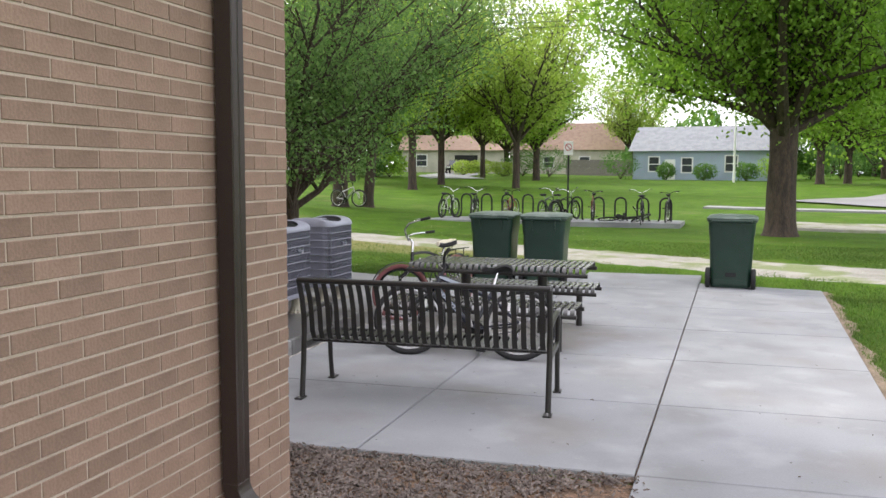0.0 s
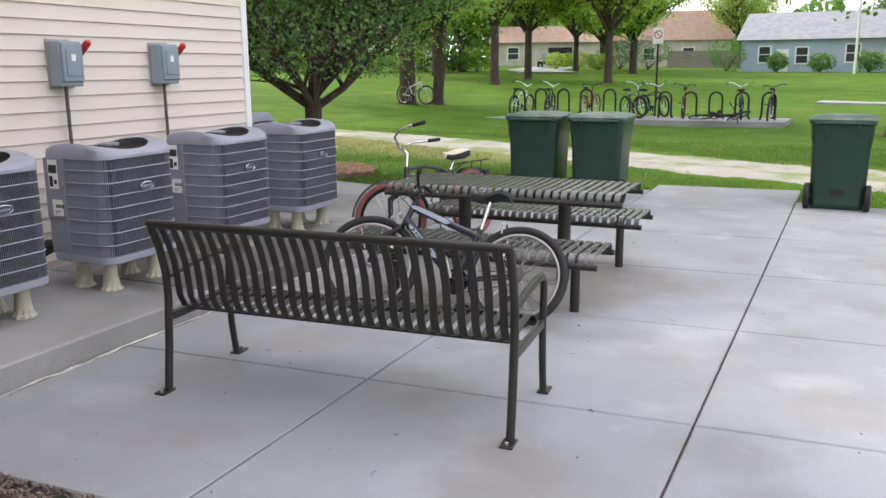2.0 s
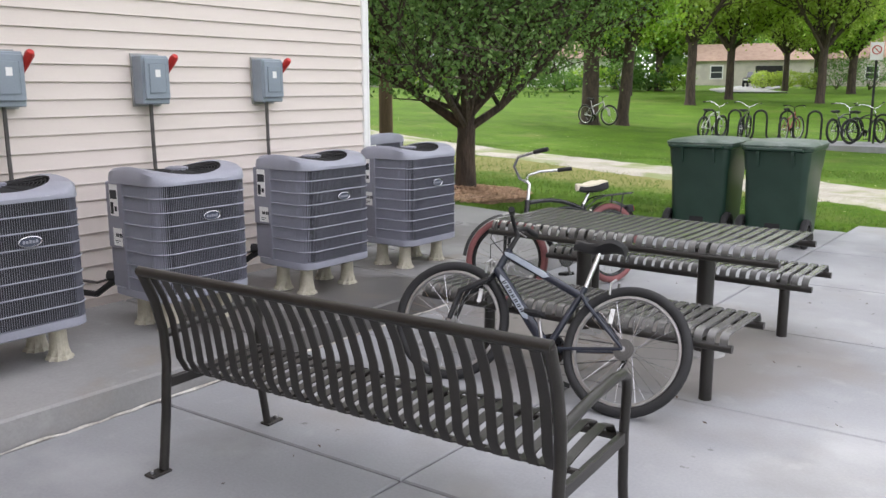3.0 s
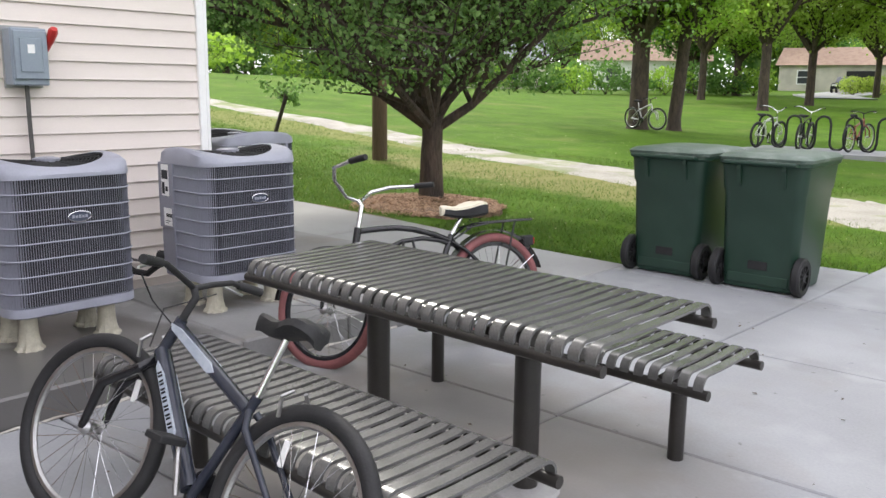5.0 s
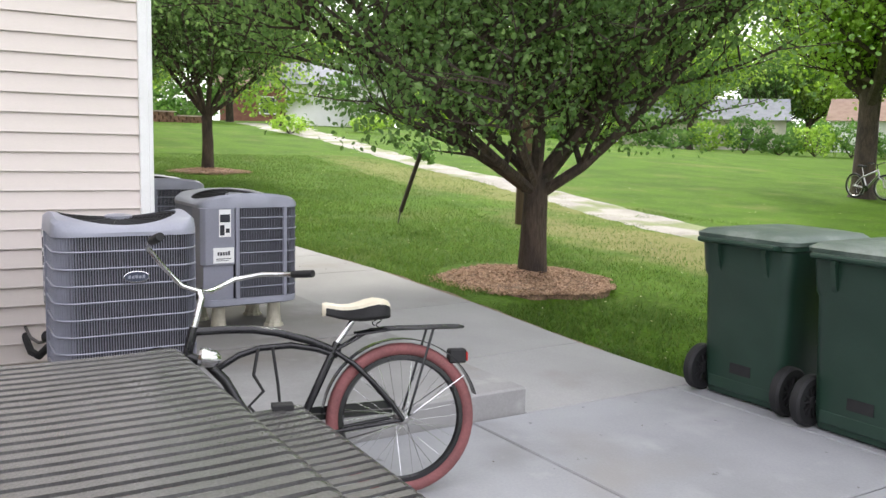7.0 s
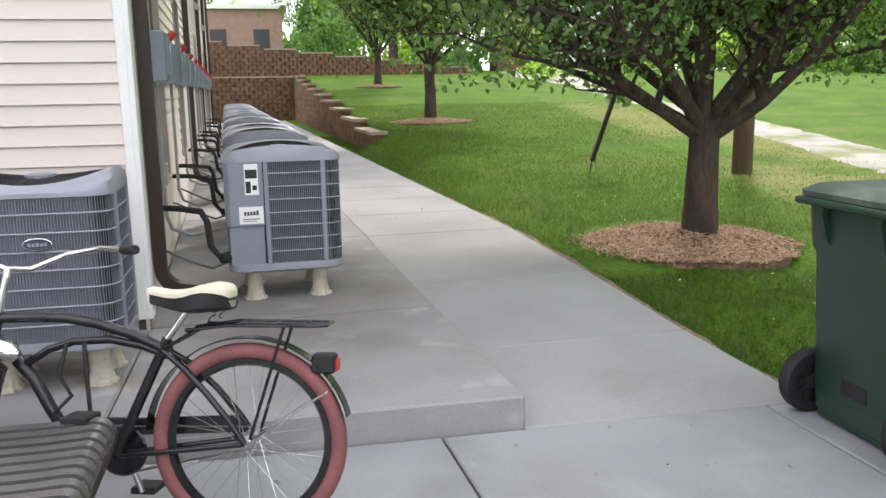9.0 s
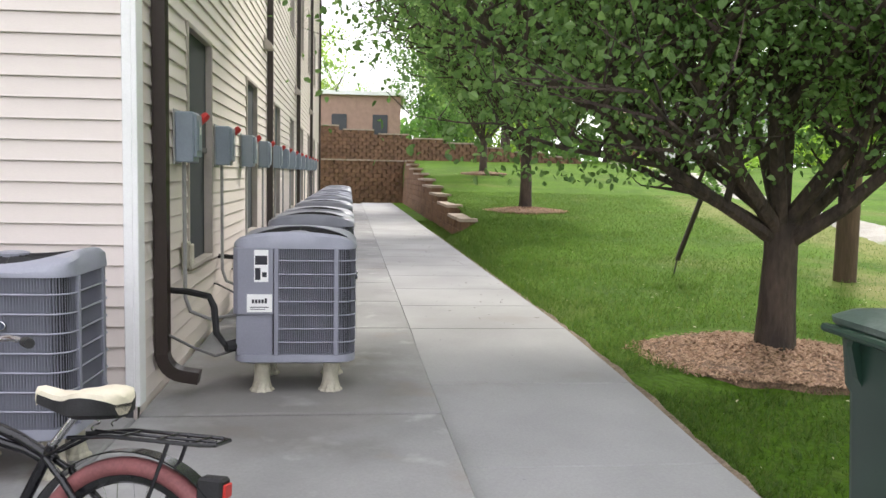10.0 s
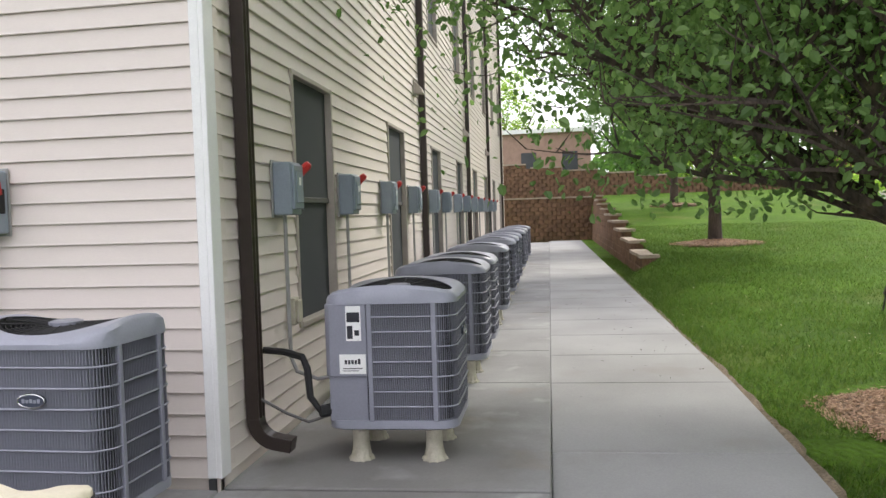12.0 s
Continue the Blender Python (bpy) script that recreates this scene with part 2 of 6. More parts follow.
# dark blot under the corner heat pump: brown stain plus painted-in shade
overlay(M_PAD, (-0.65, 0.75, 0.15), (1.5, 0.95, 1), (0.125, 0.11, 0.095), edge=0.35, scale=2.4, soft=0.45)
overlay(M_GRASS, (-1.5, 8.2, 0), (7.5, 1.6, 1), (0.26, 0.23, 0.10), edge=0.45, scale=1.4, soft=0.7)
overlay(M_GRASS, (-13, 10.2, 0), (9, 1.7, 1), (0.25, 0.235, 0.09), edge=0.45, scale=1.2, soft=0.6)
overlay(M_GRASS, None, 0.56, (0.19, 0.185, 0.07), edge=0.16, scale=0.55, soft=0.4)
overlay(M_GRASS, None, 0.58, (0.21, 0.22, 0.085), edge=0.2, scale=3.0, soft=0.28)
overlay(M_GRAVEL, None, 0.50, (0.17, 0.22, 0.06), edge=0.10, scale=0.8, soft=0.8)


# ---- building blocks ----
def box(bm, lo, hi, m=None):
    c = [(a + b) / 2 for a, b in zip(lo, hi)]
    s = [abs(b - a) for a, b in zip(lo, hi)]
    mm = Matrix.Translation(c) @ Matrix.Diagonal((*s, 1))
    return bmesh.ops.create_cube(bm, size=1, matrix=(m @ mm) if m else mm)["verts"]


def tube(bm, pts, r, n=8, closed=False, cap=True, flat=1.0):
    """A tube along points; r is one radius or one for each point."""
    pts = [Vector(p) for p in pts]
    k = len(pts)
    rs = r if isinstance(r, (list, tuple)) else [r] * k
    rings, side = [], None
    for i, p in enumerate(pts):
        if closed:
            t = pts[(i + 1) % k] - pts[i - 1]
        else:
            t = pts[min(i + 1, k - 1)] - pts[max(i - 1, 0)]
        t.normalize()
        if side is None:
            side = t.cross(Vector((0, 0, 1)))
            if side.length < 1e-3:
                side = t.cross(Vector((0, 1, 0)))
        side = (side - t * side.dot(t)).normalized()
        up = side.cross(t)
        rings.append([bm.verts.new(p + (side * math.cos(a) + up * math.sin(a) * flat) * rs[i]) for a in [2 * math.pi * j / n for j in range(n)]])
    for i in range(k if closed else k - 1):
        a, b = rings[i], rings[(i + 1) % k]
        for j in range(n):
            bm.faces.new((a[j], a[(j + 1) % n], b[(j + 1) % n], b[j]))
    if cap and not closed:
        bm.faces.new(rings[0][::-1]), bm.faces.new(rings[-1])


def ring(c, r, axis="y", n=32, a0=0.0, a1=360.0):
    out = []
    full = abs(a1 - a0) >= 360
    for i in range(n if full else n + 1):
        a = radians(a0 + (a1 - a0) * i / n)
        u, v = r * math.cos(a), r * math.sin(a)
        d = {"y": (u, 0, v), "x": (0, u, v), "z": (u, v, 0)}[axis]
        out.append(Vector(c) + Vector(d))
    return out


def strip(bm, pts, w, th, axis=(1, 0, 0)):
    """A flat bar along points: w wide across the axis, th thick."""
    ax = Vector(axis)
    pts = [Vector(p) for p in pts]
    rings = []
    for i, p in enumerate(pts):
        t = (pts[min(i + 1, len(pts) - 1)] - pts[max(i - 1, 0)]).normalized()
        nn = t.cross(ax).normalized()
        rings.append([bm.verts.new(p + ax * (w / 2 * a) + nn * (th / 2 * b)) for a, b in ((-1, -1), (1, -1), (1, 1), (-1, 1))])
    for a, b in zip(rings, rings[1:]):
        for j in range(4):
            bm.faces.new((a[j], a[(j + 1) % 4], b[(j + 1) % 4], b[j]))
    bm.faces.new(rings[0][::-1]), bm.faces.new(rings[-1])


def lathe(bm, prof, n=20, m=None, cap=True):
    rings = []
    for r, z in prof:
        rings.append([bm.verts.new((m or Matrix()) @ Vector((r * math.cos(2 * math.pi * j / n), r * math.sin(2 * math.pi * j / n), z))) for j in range(n)])
    for a, b in zip(rings, rings[1:]):
        for j in range(n):
            bm.faces.new((a[j], a[(j + 1) % n], b[(j + 1) % n], b[j]))
    if cap:
        bm.faces.new(rings[0][::-1]), bm.faces.new(rings[-1])


def loft(bm, loops, cap=True):
    rings = [[bm.verts.new(p) for p in l] for l in loops]
    n = len(rings[0])
    for a, b in zip(rings, rings[1:]):
        for j in range(n):
            bm.faces.new((a[j], a[(j + 1) % n], b[(j + 1) % n], b[j]))
    if cap:
        bm.faces.new(rings[0][::-1]), bm.faces.new(rings[-1])


def rounded(w, d, r, z, n=5, cx=0.0, cy=0.0, bow=0.0):
    """A rounded rectangle at height z; its sides bow out by bow."""
    out = []
    for sx, sy, a0 in ((1, 1, 0), (-1, 1, 90), (-1, -1, 180), (1, -1, 270)):
        for i in range(n + 1):
            a = radians(a0 + 90 * i / n)
            x, y = sx * (w / 2 - r) + r * math.cos(a), sy * (d / 2 - r) + r * math.sin(a)
            out.append(Vector((cx + x, cy + y, z)))
    return out


def mesh_of(name, bm, material, smooth=False, bevel=0.0, seg=1):
    if bevel:
        bmesh.ops.bevel(bm, geom=bm.edges[:], offset=bevel, segments=seg, affect="EDGES", profile=0.6)
    bmesh.ops.recalc_face_normals(bm, faces=bm.faces[:])
    me = bpy.data.meshes.new(name)
    bm.to_mesh(me)
    bm.free()
    me.materials.append(material)
    if smooth:
        me.shade_smooth()
        me.set_sharp_from_angle(angle=radians(40))
    return me


def part(name, bm, material, parent, label="", smooth=False, bevel=0.0, m=None, seg=1):
    me = bm if isinstance(bm, bpy.types.Mesh) else mesh_of(name, bm, material, smooth, bevel, seg)
    ob = new(name, me)
    ob.parent = parent
    if m is not None:
        ob.matrix_basis = m
    if label:
        ob["label"] = label
    return ob


def thing(name, label, category, m=None, group=""):
    ob = new(name)
    ob.empty_display_size = 0.1
    if m is not None:
        ob.matrix_basis = m
    return tagged(ob, label, category, group)


def struct(name, bm, material, label="", smooth=False, bevel=0.0, m=None, category=""):
    ob = new(name, mesh_of(name, bm, material, smooth, bevel))
    if m is not None:
        ob.matrix_basis = m
    return tagged(ob, label, category or name.split("_")[0], kind="structure")


def B():
    return bmesh.new()


# ---- ground ----
FB = math.atan(0.049)            # turn of the long wall against the x axis
D_B = Vector((-math.cos(FB), -math.sin(FB), 0))
N_B = Vector((-math.sin(FB), math.cos(FB), 0))
# frame of the long wall: local -x runs away along the wall, local y out of it
M_B = Matrix(((-D_B.x, N_B.x, 0, 0), (-D_B.y, N_B.y, 0, 0), (0, 0, 1, 0), (0, 0, 0, 1)))


def at_b(s, n, z=0.0):
    p = D_B * s + N_B * n
    return Vector((p.x, p.y, z))


def smooth_step(a, b, v):
    t = min(1, max(0, (v - a) / (b - a)))
    return t * t * (3 - 2 * t)


def ground_z(x, y):
    gx = float(np.interp(-x, [-1, 2.3, 7, 16, 26, 36, 60], [-0.03, 0.04, 0.2, 0.68, 1.4, 2.1, 2.8])) * (1 - 0.75 * smooth_step(22, 55, y))
    gy = float(np.interp(y, [16, 30, 57, 110], [0, 0.15, 0.85, 1.6]))
    along, out = -x * math.cos(FB) - y * math.sin(FB), y * math.cos(FB) - x * math.sin(FB)
    low = -0.05 + 0.15 * smooth_step(-1.5, 2.6, -x)
    # beside the walk the lawn falls to the slab; further along a wall holds it back
    w = smooth_step(3.1, 4.2, out) if along < 13.6 else (1.0 if out > 3.82 + 0.0066 * (along - 13.4) else 0.0)
    g = gx + gy
    near = min(g, low)
    if out < 3.1 and along > -1.6:
        return -0.1
    g = near + (g - near) * w
    if -1.6 < x < 7.2 and -12 < y < 5.2:
        g = min(g, -0.05)
    return g


GX = np.unique(np.round(np.concatenate([np.linspace(-400, -60, 14), np.linspace(-60, -40, 8), np.linspace(-40, 12, 131), np.linspace(12, 60, 33), np.linspace(60, 400, 12)]), 3))
GY = np.unique(np.round(np.concatenate([np.linspace(-300, -12, 10), np.linspace(-12, 0, 12), np.linspace(0, 20, 101), np.linspace(20, 60, 41), np.linspace(60, 400, 14)]), 3))
GZ = np.array([[ground_z(x, y) + (0.03 * noise.noise(Vector((x * 0.35, y * 0.35, 0))) if y > 5.3 else 0) for x in GX] for y in GY])


def turf_z(x, y):
    """Height of the lawn's sheet."""
    i, j = min(max(int(np.searchsorted(GX, x)) - 1, 0), len(GX) - 2), min(max(int(np.searchsorted(GY, y)) - 1, 0), len(GY) - 2)
    u, v = (x - GX[i]) / (GX[i + 1] - GX[i]), (y - GY[j]) / (GY[j + 1] - GY[j])
    return float((GZ[j, i] * (1 - u) + GZ[j, i + 1] * u) * (1 - v) + (GZ[j + 1, i] * (1 - u) + GZ[j + 1, i + 1] * u) * v)


def ground():
    nx = len(GX)
    verts = [(x, y, GZ[j, i]) for j, y in enumerate(GY) for i, x in enumerate(GX)]
    faces = [(j * nx + i, j * nx + i + 1, (j + 1) * nx + i + 1, (j + 1) * nx + i) for j in range(len(GY) - 1) for i in range(nx - 1)]
    me = bpy.data.meshes.new("ground")
    me.from_pydata(verts, [], faces)
    me.shade_smooth()
    me.materials.append(M_GRASS)
    return tagged(new("ground", me), "green spring lawn rising gently into the distance", "lawn", kind="structure")


ground()


def slab(name, poly, z, th, material, label, zs=None):
    bm = B()
    zs = zs or [z] * len(poly)
    top = [bm.verts.new((x, y, zz)) for (x, y), zz in zip(poly, zs)]
    bot = [bm.verts.new((x, y, -th)) for x, y in poly]
    bm.faces.new(top), bm.faces.new(bot[::-1])
    k = len(poly)
    for i in range(k):
        bm.faces.new((top[i], bot[i], bot[(i + 1) % k], top[(i + 1) % k]))
    ob = struct(name, bm, material, label, category="pavement")
    ob.data.transform(Matrix())
    return ob


# ---- paving ----
SKEW = 0.052


def edge(k, y):
    """The x of the patio's lengthwise edges and joints at y."""
    return (1.56, 3.158 + 0.008 * (y + 3.25), 4.851 + 0.0276 * (y + 3.163), 6.40 + 0.045 * (y + 4.38))[k]


def patio():
    """Concrete panels with tooled joints between them."""
    rows = [-9.6, -7.9, -6.35, -4.77, -3.25, -1.68, -0.1, 1.49, 3.05, 4.75]
    root = tagged(new("patio"), "grey concrete patio slab with tooled joints", "pavement", kind="structure")
    g, b = 0.006, 0.007
    for ci in range(3):
        for y0, y1 in zip(rows, rows[1:]):
            if ci < 2 and y1 < -4.7:
                continue
            ends = [y1, y1]
            if y1 > 4.7:
                ends = [(4.45, 4.45), (5.0, 5.05), (3.98, 3.62)][ci]
            a = []
            for k, (yb, sg) in ((ci, (y0, 1)), (ci + 1, (y0, 1)), (ci + 1, (ends[1], -1)), (ci, (ends[0], -1))):
                x = edge(k, yb)
                a.append((x + (g if k == ci else -g), yb + SKEW * (x - 3.16) + g * sg))
            cx, cy = sum(p[0] for p in a) / 4, sum(p[1] for p in a) / 4
            inner = [(x - b * (1 if x > cx else -1), y - b * (1 if y > cy else -1)) for x, y in a]
            bm = B()
            loft(bm, [[(x, y, -0.12) for x, y in a], [(x, y, -0.007) for x, y in a], [(x, y, 0) for x, y in inner]])
            part("concrete_panel", bm, M_CONC, root)
    bm = B()
    box(bm, (1.6, -4.7, -0.14), (6.35, 3.5, -0.03))
    part("joint_bed", bm, M_MULCH, root, "dark dirt in the joints")
    return root


patio()


def pad():
    """The raised strip along both walls and the walk beside it."""
    root = tagged(new("raised_walk"), "pale concrete strip raised above the patio beside the wall", "pavement", kind="structure")
    g = 0.004
    # beside the short wall
    ys = [-5.63, -4.32, -2.55, -0.75, 0.0]
    for y0, y1 in zip(ys, ys[1:]):
        bm = B()
        box(bm, (0.0, y0 + g, -0.1), (1.55, y1 - g, 0.15))
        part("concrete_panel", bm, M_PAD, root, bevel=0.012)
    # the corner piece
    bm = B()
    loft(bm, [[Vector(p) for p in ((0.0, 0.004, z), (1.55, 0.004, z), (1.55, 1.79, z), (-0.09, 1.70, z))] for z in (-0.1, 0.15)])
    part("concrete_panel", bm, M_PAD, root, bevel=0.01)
    # along the long wall: inner strip, then the walk that ramps up to meet it
    cuts = [0.04, 2.69, 4.25, 5.8, 7.4, 9.0, 10.6, 12.2, 13.8, 15.4, 17, 18.6, 20.2, 21.8, 23.4, 25, 26.6, 28.2, 29.8, 31.4, 33]
    for s0, s1 in zip(cuts, cuts[1:]):
        bm = B()
        loft(bm, [[at_b(s, n, z) for s, n in ((s0 + g, 0), (s1 - g, 0), (s1 - g, 1.703), (s0 + g, 1.703))] for z in (-0.1, 0.15)])
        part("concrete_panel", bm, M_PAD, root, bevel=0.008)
    cuts = [-1.555, -0.55, 0.9, 2.69, 4.0, 5.3, 6.6, 7.9, 9.2, 10.5, 11.8, 13.1, 14.4, 15.7, 17, 18.6, 20.2, 21.8, 23.4, 25, 26.6, 28.2, 29.8, 31.4, 34.5]
    for s0, s1 in zip(cuts, cuts[1:]):
        za, zb = [0.143 * smooth_step(-1.6, 2.6, s) + 0.002 for s in (s0, s1)]
        bm = B()
        q = ((s0 + g, 1.706), (s1 - g, 1.706), (s1 - g, 3.13), (s0 + g, 3.13))
        if s0 < -1.5:        # the first piece butts against the patio
            q = tuple((-(1.559 + 0.049 * n) / math.cos(FB) if i in (0, 3) else s, n) for i, (s, n) in enumerate(q))
        loft(bm, [[at_b(s, n, -0.1) for s, n in q], [at_b(s, n, za if i in (0, 3) else zb) for i, (s, n) in enumerate(q)]])
        part("concrete_panel", bm, M_WALK, root, bevel=0.006)


pad()


def heap(name, poly, z, label, category, seed, chips, mound=0.05, chip_mat=None, chip=1.0):
    """A bed of bark mulch: a low mound with loose chips over it."""
    rng = random.Random(seed)
    cx, cy = sum(p[0] for p in poly) / len(poly), sum(p[1] for p in poly) / len(poly)
    bm = B()
    loops = []
    for f, dz in ((1.0, -0.06), (1.0, 0.0), (0.85, mound * 0.6), (0.5, mound), (0.15, mound * 1.1)):
        loops.append([Vector((cx + (x - cx) * f + rng.uniform(-0.03, 0.03), cy + (y - cy) * f + rng.uniform(-0.03, 0.03), z + dz)) for x, y in poly])
    loft(bm, loops)
    ob = struct(name, bm, M_MULCH, label, category=category)
    bm = B()
    k = 0
    while k < chips:
        i = rng.randrange(len(poly))
        a, b = poly[i], poly[(i + 1) % len(poly)]
        u, v = math.sqrt(rng.random()) * 1.03, rng.random()
        x, y = cx + ((a[0] + (b[0] - a[0]) * v) - cx) * u, cy + ((a[1] + (b[1] - a[1]) * v) - cy) * u
        zz = z + mound * (1 - u) * 1.4 + rng.uniform(0.0, 0.02) + 0.012
        m = pose(x, y, zz, rng.uniform(-35, 35), rng.uniform(-35, 35), rng.uniform(0, 360))
        l, w = chip * rng.uniform(0.012, 0.04), chip * rng.uniform(0.006, 0.014)
        vs = [bm.verts.new(m @ Vector(p)) for p in ((-l, -w, 0), (l, -w * 0.5, 0), (l * 0.8, w, 0), (-l, w * 0.7, 0), (0, 0, 0.01))]
        for a1, b1 in ((0, 1), (1, 2), (2, 3), (3, 0)):
            bm.faces.new((vs[a1], vs[b1], vs[4]))
        k += 1
    ch = part("chips", bm, chip_mat or M_CHIP, ob)
    ch["kind"] = "stuff"
    return ob


def circle_poly(x, y, r, n=22, seed=1):
    rng = random.Random(seed)
    return [(x + r * rng.uniform(0.9, 1.1) * math.cos(2 * math.pi * i / n), y + r * rng.uniform(0.85, 1.1) * math.sin(2 * math.pi * i / n)) for i in range(n)]


heap("mulch_bed", [(1.57, -5.63), (1.57, -4.86), (2.6, -4.84), (3.6, -4.82), (4.84, -4.76), (4.84, -9.0), (3.18, -9.0), (3.18, -5.63)], -0.02, "brown bark mulch beside the brick wall", "mulch", 3, 15000, 0.02, M_CHIP2, 0.62)


def lane():
    """A worn gravel lane across the lawn."""
    rng = random.Random(4)
    mid = [(60, 2.5, 1.7), (30, 4.4, 1.7), (14, 5.5, 1.7), (8.0, 6.35, 1.6), (5.6, 6.95, 1.65), (3.5, 7.9, 1.75), (1.0, 8.9, 1.6), (-2, 9.7, 1.3), (-5.5, 10.2, 1.05), (-9, 11.0, 0.95), (-14, 11.9, 0.9), (-20, 12.4, 0.9), (-28, 13.4, 1.1), (-34, 13.6, 1.9), (-48, 17, 2.4)]
    bm = B()
    rows = []
    for (xa, ya, wa), (xb, yb, wb) in zip(mid, mid[1:]):
        k = max(2, int(abs(xb - xa) / 0.2))
        for i in range(k):
            t = i / k
            x, y, w = xa + (xb - xa) * t, ya + (yb - ya) * t, wa + (wb - wa) * t
            row = []
            for k2 in range(-9, 10):
                f = k2 / 8
                yy = y + f * w
                fray = 0.5 * noise.noise(Vector((x * 0.9, yy * 1.6, 3))) + 0.5 * noise.noise(Vector((x * 3.1, yy * 3.7, 8)))
                rut = 0.012 * math.cos(f * 7.0)
                z = turf_z(x, yy) + 0.028 - 0.07 * abs(f) ** 3 + 0.06 * fray * (0.25 + abs(f)) - rut
                row.append(bm.verts.new((x, yy, z)))
            rows.append(row)
    for a, b in zip(rows, rows[1:]):
        for j in range(len(a) - 1):
            bm.faces.new((a[j], a[j + 1], b[j + 1], b[j]))
    return struct("gravel_lane", bm, M_GRAVEL, "pale gravel lane worn into the lawn", smooth=True, category="road")


lane()


# ---- the clapboard building ----
LAP, TOP = 0.1118, 9.6


def clap_wall(name, label, m, start, end, openings, boards):
    """A wall body with lapped vinyl boards from start to end; openings are (x0, x1, z0, z1)."""
    root = tagged(new(name), label, "wall", kind="structure")
    root.matrix_basis = m
    xs = sorted({start, end, *[v for o in openings for v in o[:2]]})
    bm = B()
    for x0, x1 in zip(xs, xs[1:]):
        holes = sorted((o[2], o[3]) for o in openings if o[0] <= x0 + 1e-4 and o[1] >= x1 - 1e-4)
        z = 0.0
        for h0, h1 in holes + [(TOP, TOP)]:
            if h0 > z + 1e-4:
                box(bm, (x0, -0.2, z), (x1, -0.012, h0))
            z = h1
    part("wall_body", bm, M_SIDING, root)
    z, shared = 0.2072, {}
    while z < TOP:
        runs, x = [], boards[0]
        for o in sorted(openings):
            if o[2] - 0.02 < z + LAP / 2 < o[3] + 0.02:
                if o[0] > x:
                    runs.append((x, o[0]))
                x = max(x, o[1])
        runs.append((x, boards[1]))
        for x0, x1 in runs:
            key = round(x1 - x0, 4)
            if key not in shared:
                b2 = B()
                prof = [(-0.012, 0.0), (0.011, 0.0), (0.013, 0.004), (0.011, 0.012), (-0.002, LAP - 0.002), (-0.012, LAP - 0.002)]
                loft(b2, [[Vector((xx, y, zz)) for y, zz in prof] for xx in (0, x1 - x0)])
                shared[key] = mesh_of("siding_board", b2, M_SIDING)
            part("siding_board", shared[key], None, root, m=Matrix.Translation((x0, 0, z)))
        z += LAP
    return root


M_A = Matrix(((0, 1, 0, 0), (-1, 0, 0, 0), (0, 0, 1, 0), (0, 0, 0, 1)))
WINS = [(-2.50 - 3.42 * i, -1.45 - 3.42 * i, 0.79, 2.56) for i in range(8)]
UPS = [(o[0], o[1], 4.20, 5.85) for o in WINS]
LEN_B = 28.5
wall_a = clap_wall("wall_east", "beige vinyl clapboard wall", M_A, 0.0, 6.05, [], (0.05, 6.05))
wall_b = clap_wall("wall_north", "long beige vinyl clapboard wall with tall windows", M_B, -LEN_B, -0.03, WINS + UPS, (-LEN_B, -0.088))

bm = B()
box(bm, (-0.05, -0.052, 0.215), (0.028, 0.0, TOP))
box(bm, (-0.088, 0.0, 0.215), (0.028, 0.028, TOP))
struct("corner_trim", bm, M_TRIM, "white vinyl corner trim of the building", bevel=0.004, category="trim")
bm = B()
box(bm, (-0.06, -5.6, 0.1), (-0.02, 0, 0.255))
loft(bm, [[at_b(s, n, z) for s, n in ((0, -0.06), (LEN_B, -0.06), (LEN_B, -0.02), (0, -0.02))] for z in (0.1, 0.255)])
struct("foundation", bm, M_FOUND, "dark foundation strip under the clapboards", category="foundation")
bm = B()
q = [(0.45, 0.45), at_b(LEN_B + 0.4, 0.45)[:2], at_b(LEN_B + 0.4, -9)[:2], (0.45, -6.0)]
loft(bm, [[Vector((p[0], p[1], z)) for p in q] for z in (TOP, TOP + 0.18)])
struct("roof", bm, M_BROWN, "dark eaves of the building", category="roof")
bm = B()
loft(bm, [[at_b(LEN_B - 0.15, n, z) for n in (-0.2, -9)] + [at_b(LEN_B, n, z) for n in (-9, -0.2)] for z in (0, TOP)])
loft(bm, [[Vector((x, y, z)) for x, y in ((-0.2, -6.05), (-0.2, -9), (-29, -10.35), (-29, -10.15), (-0.4, -8.8), (-0.4, -6.05))] for z in (0, TOP)])
struct("wall_back", bm, M_SIDING, "plain back walls of the building", category="wall")


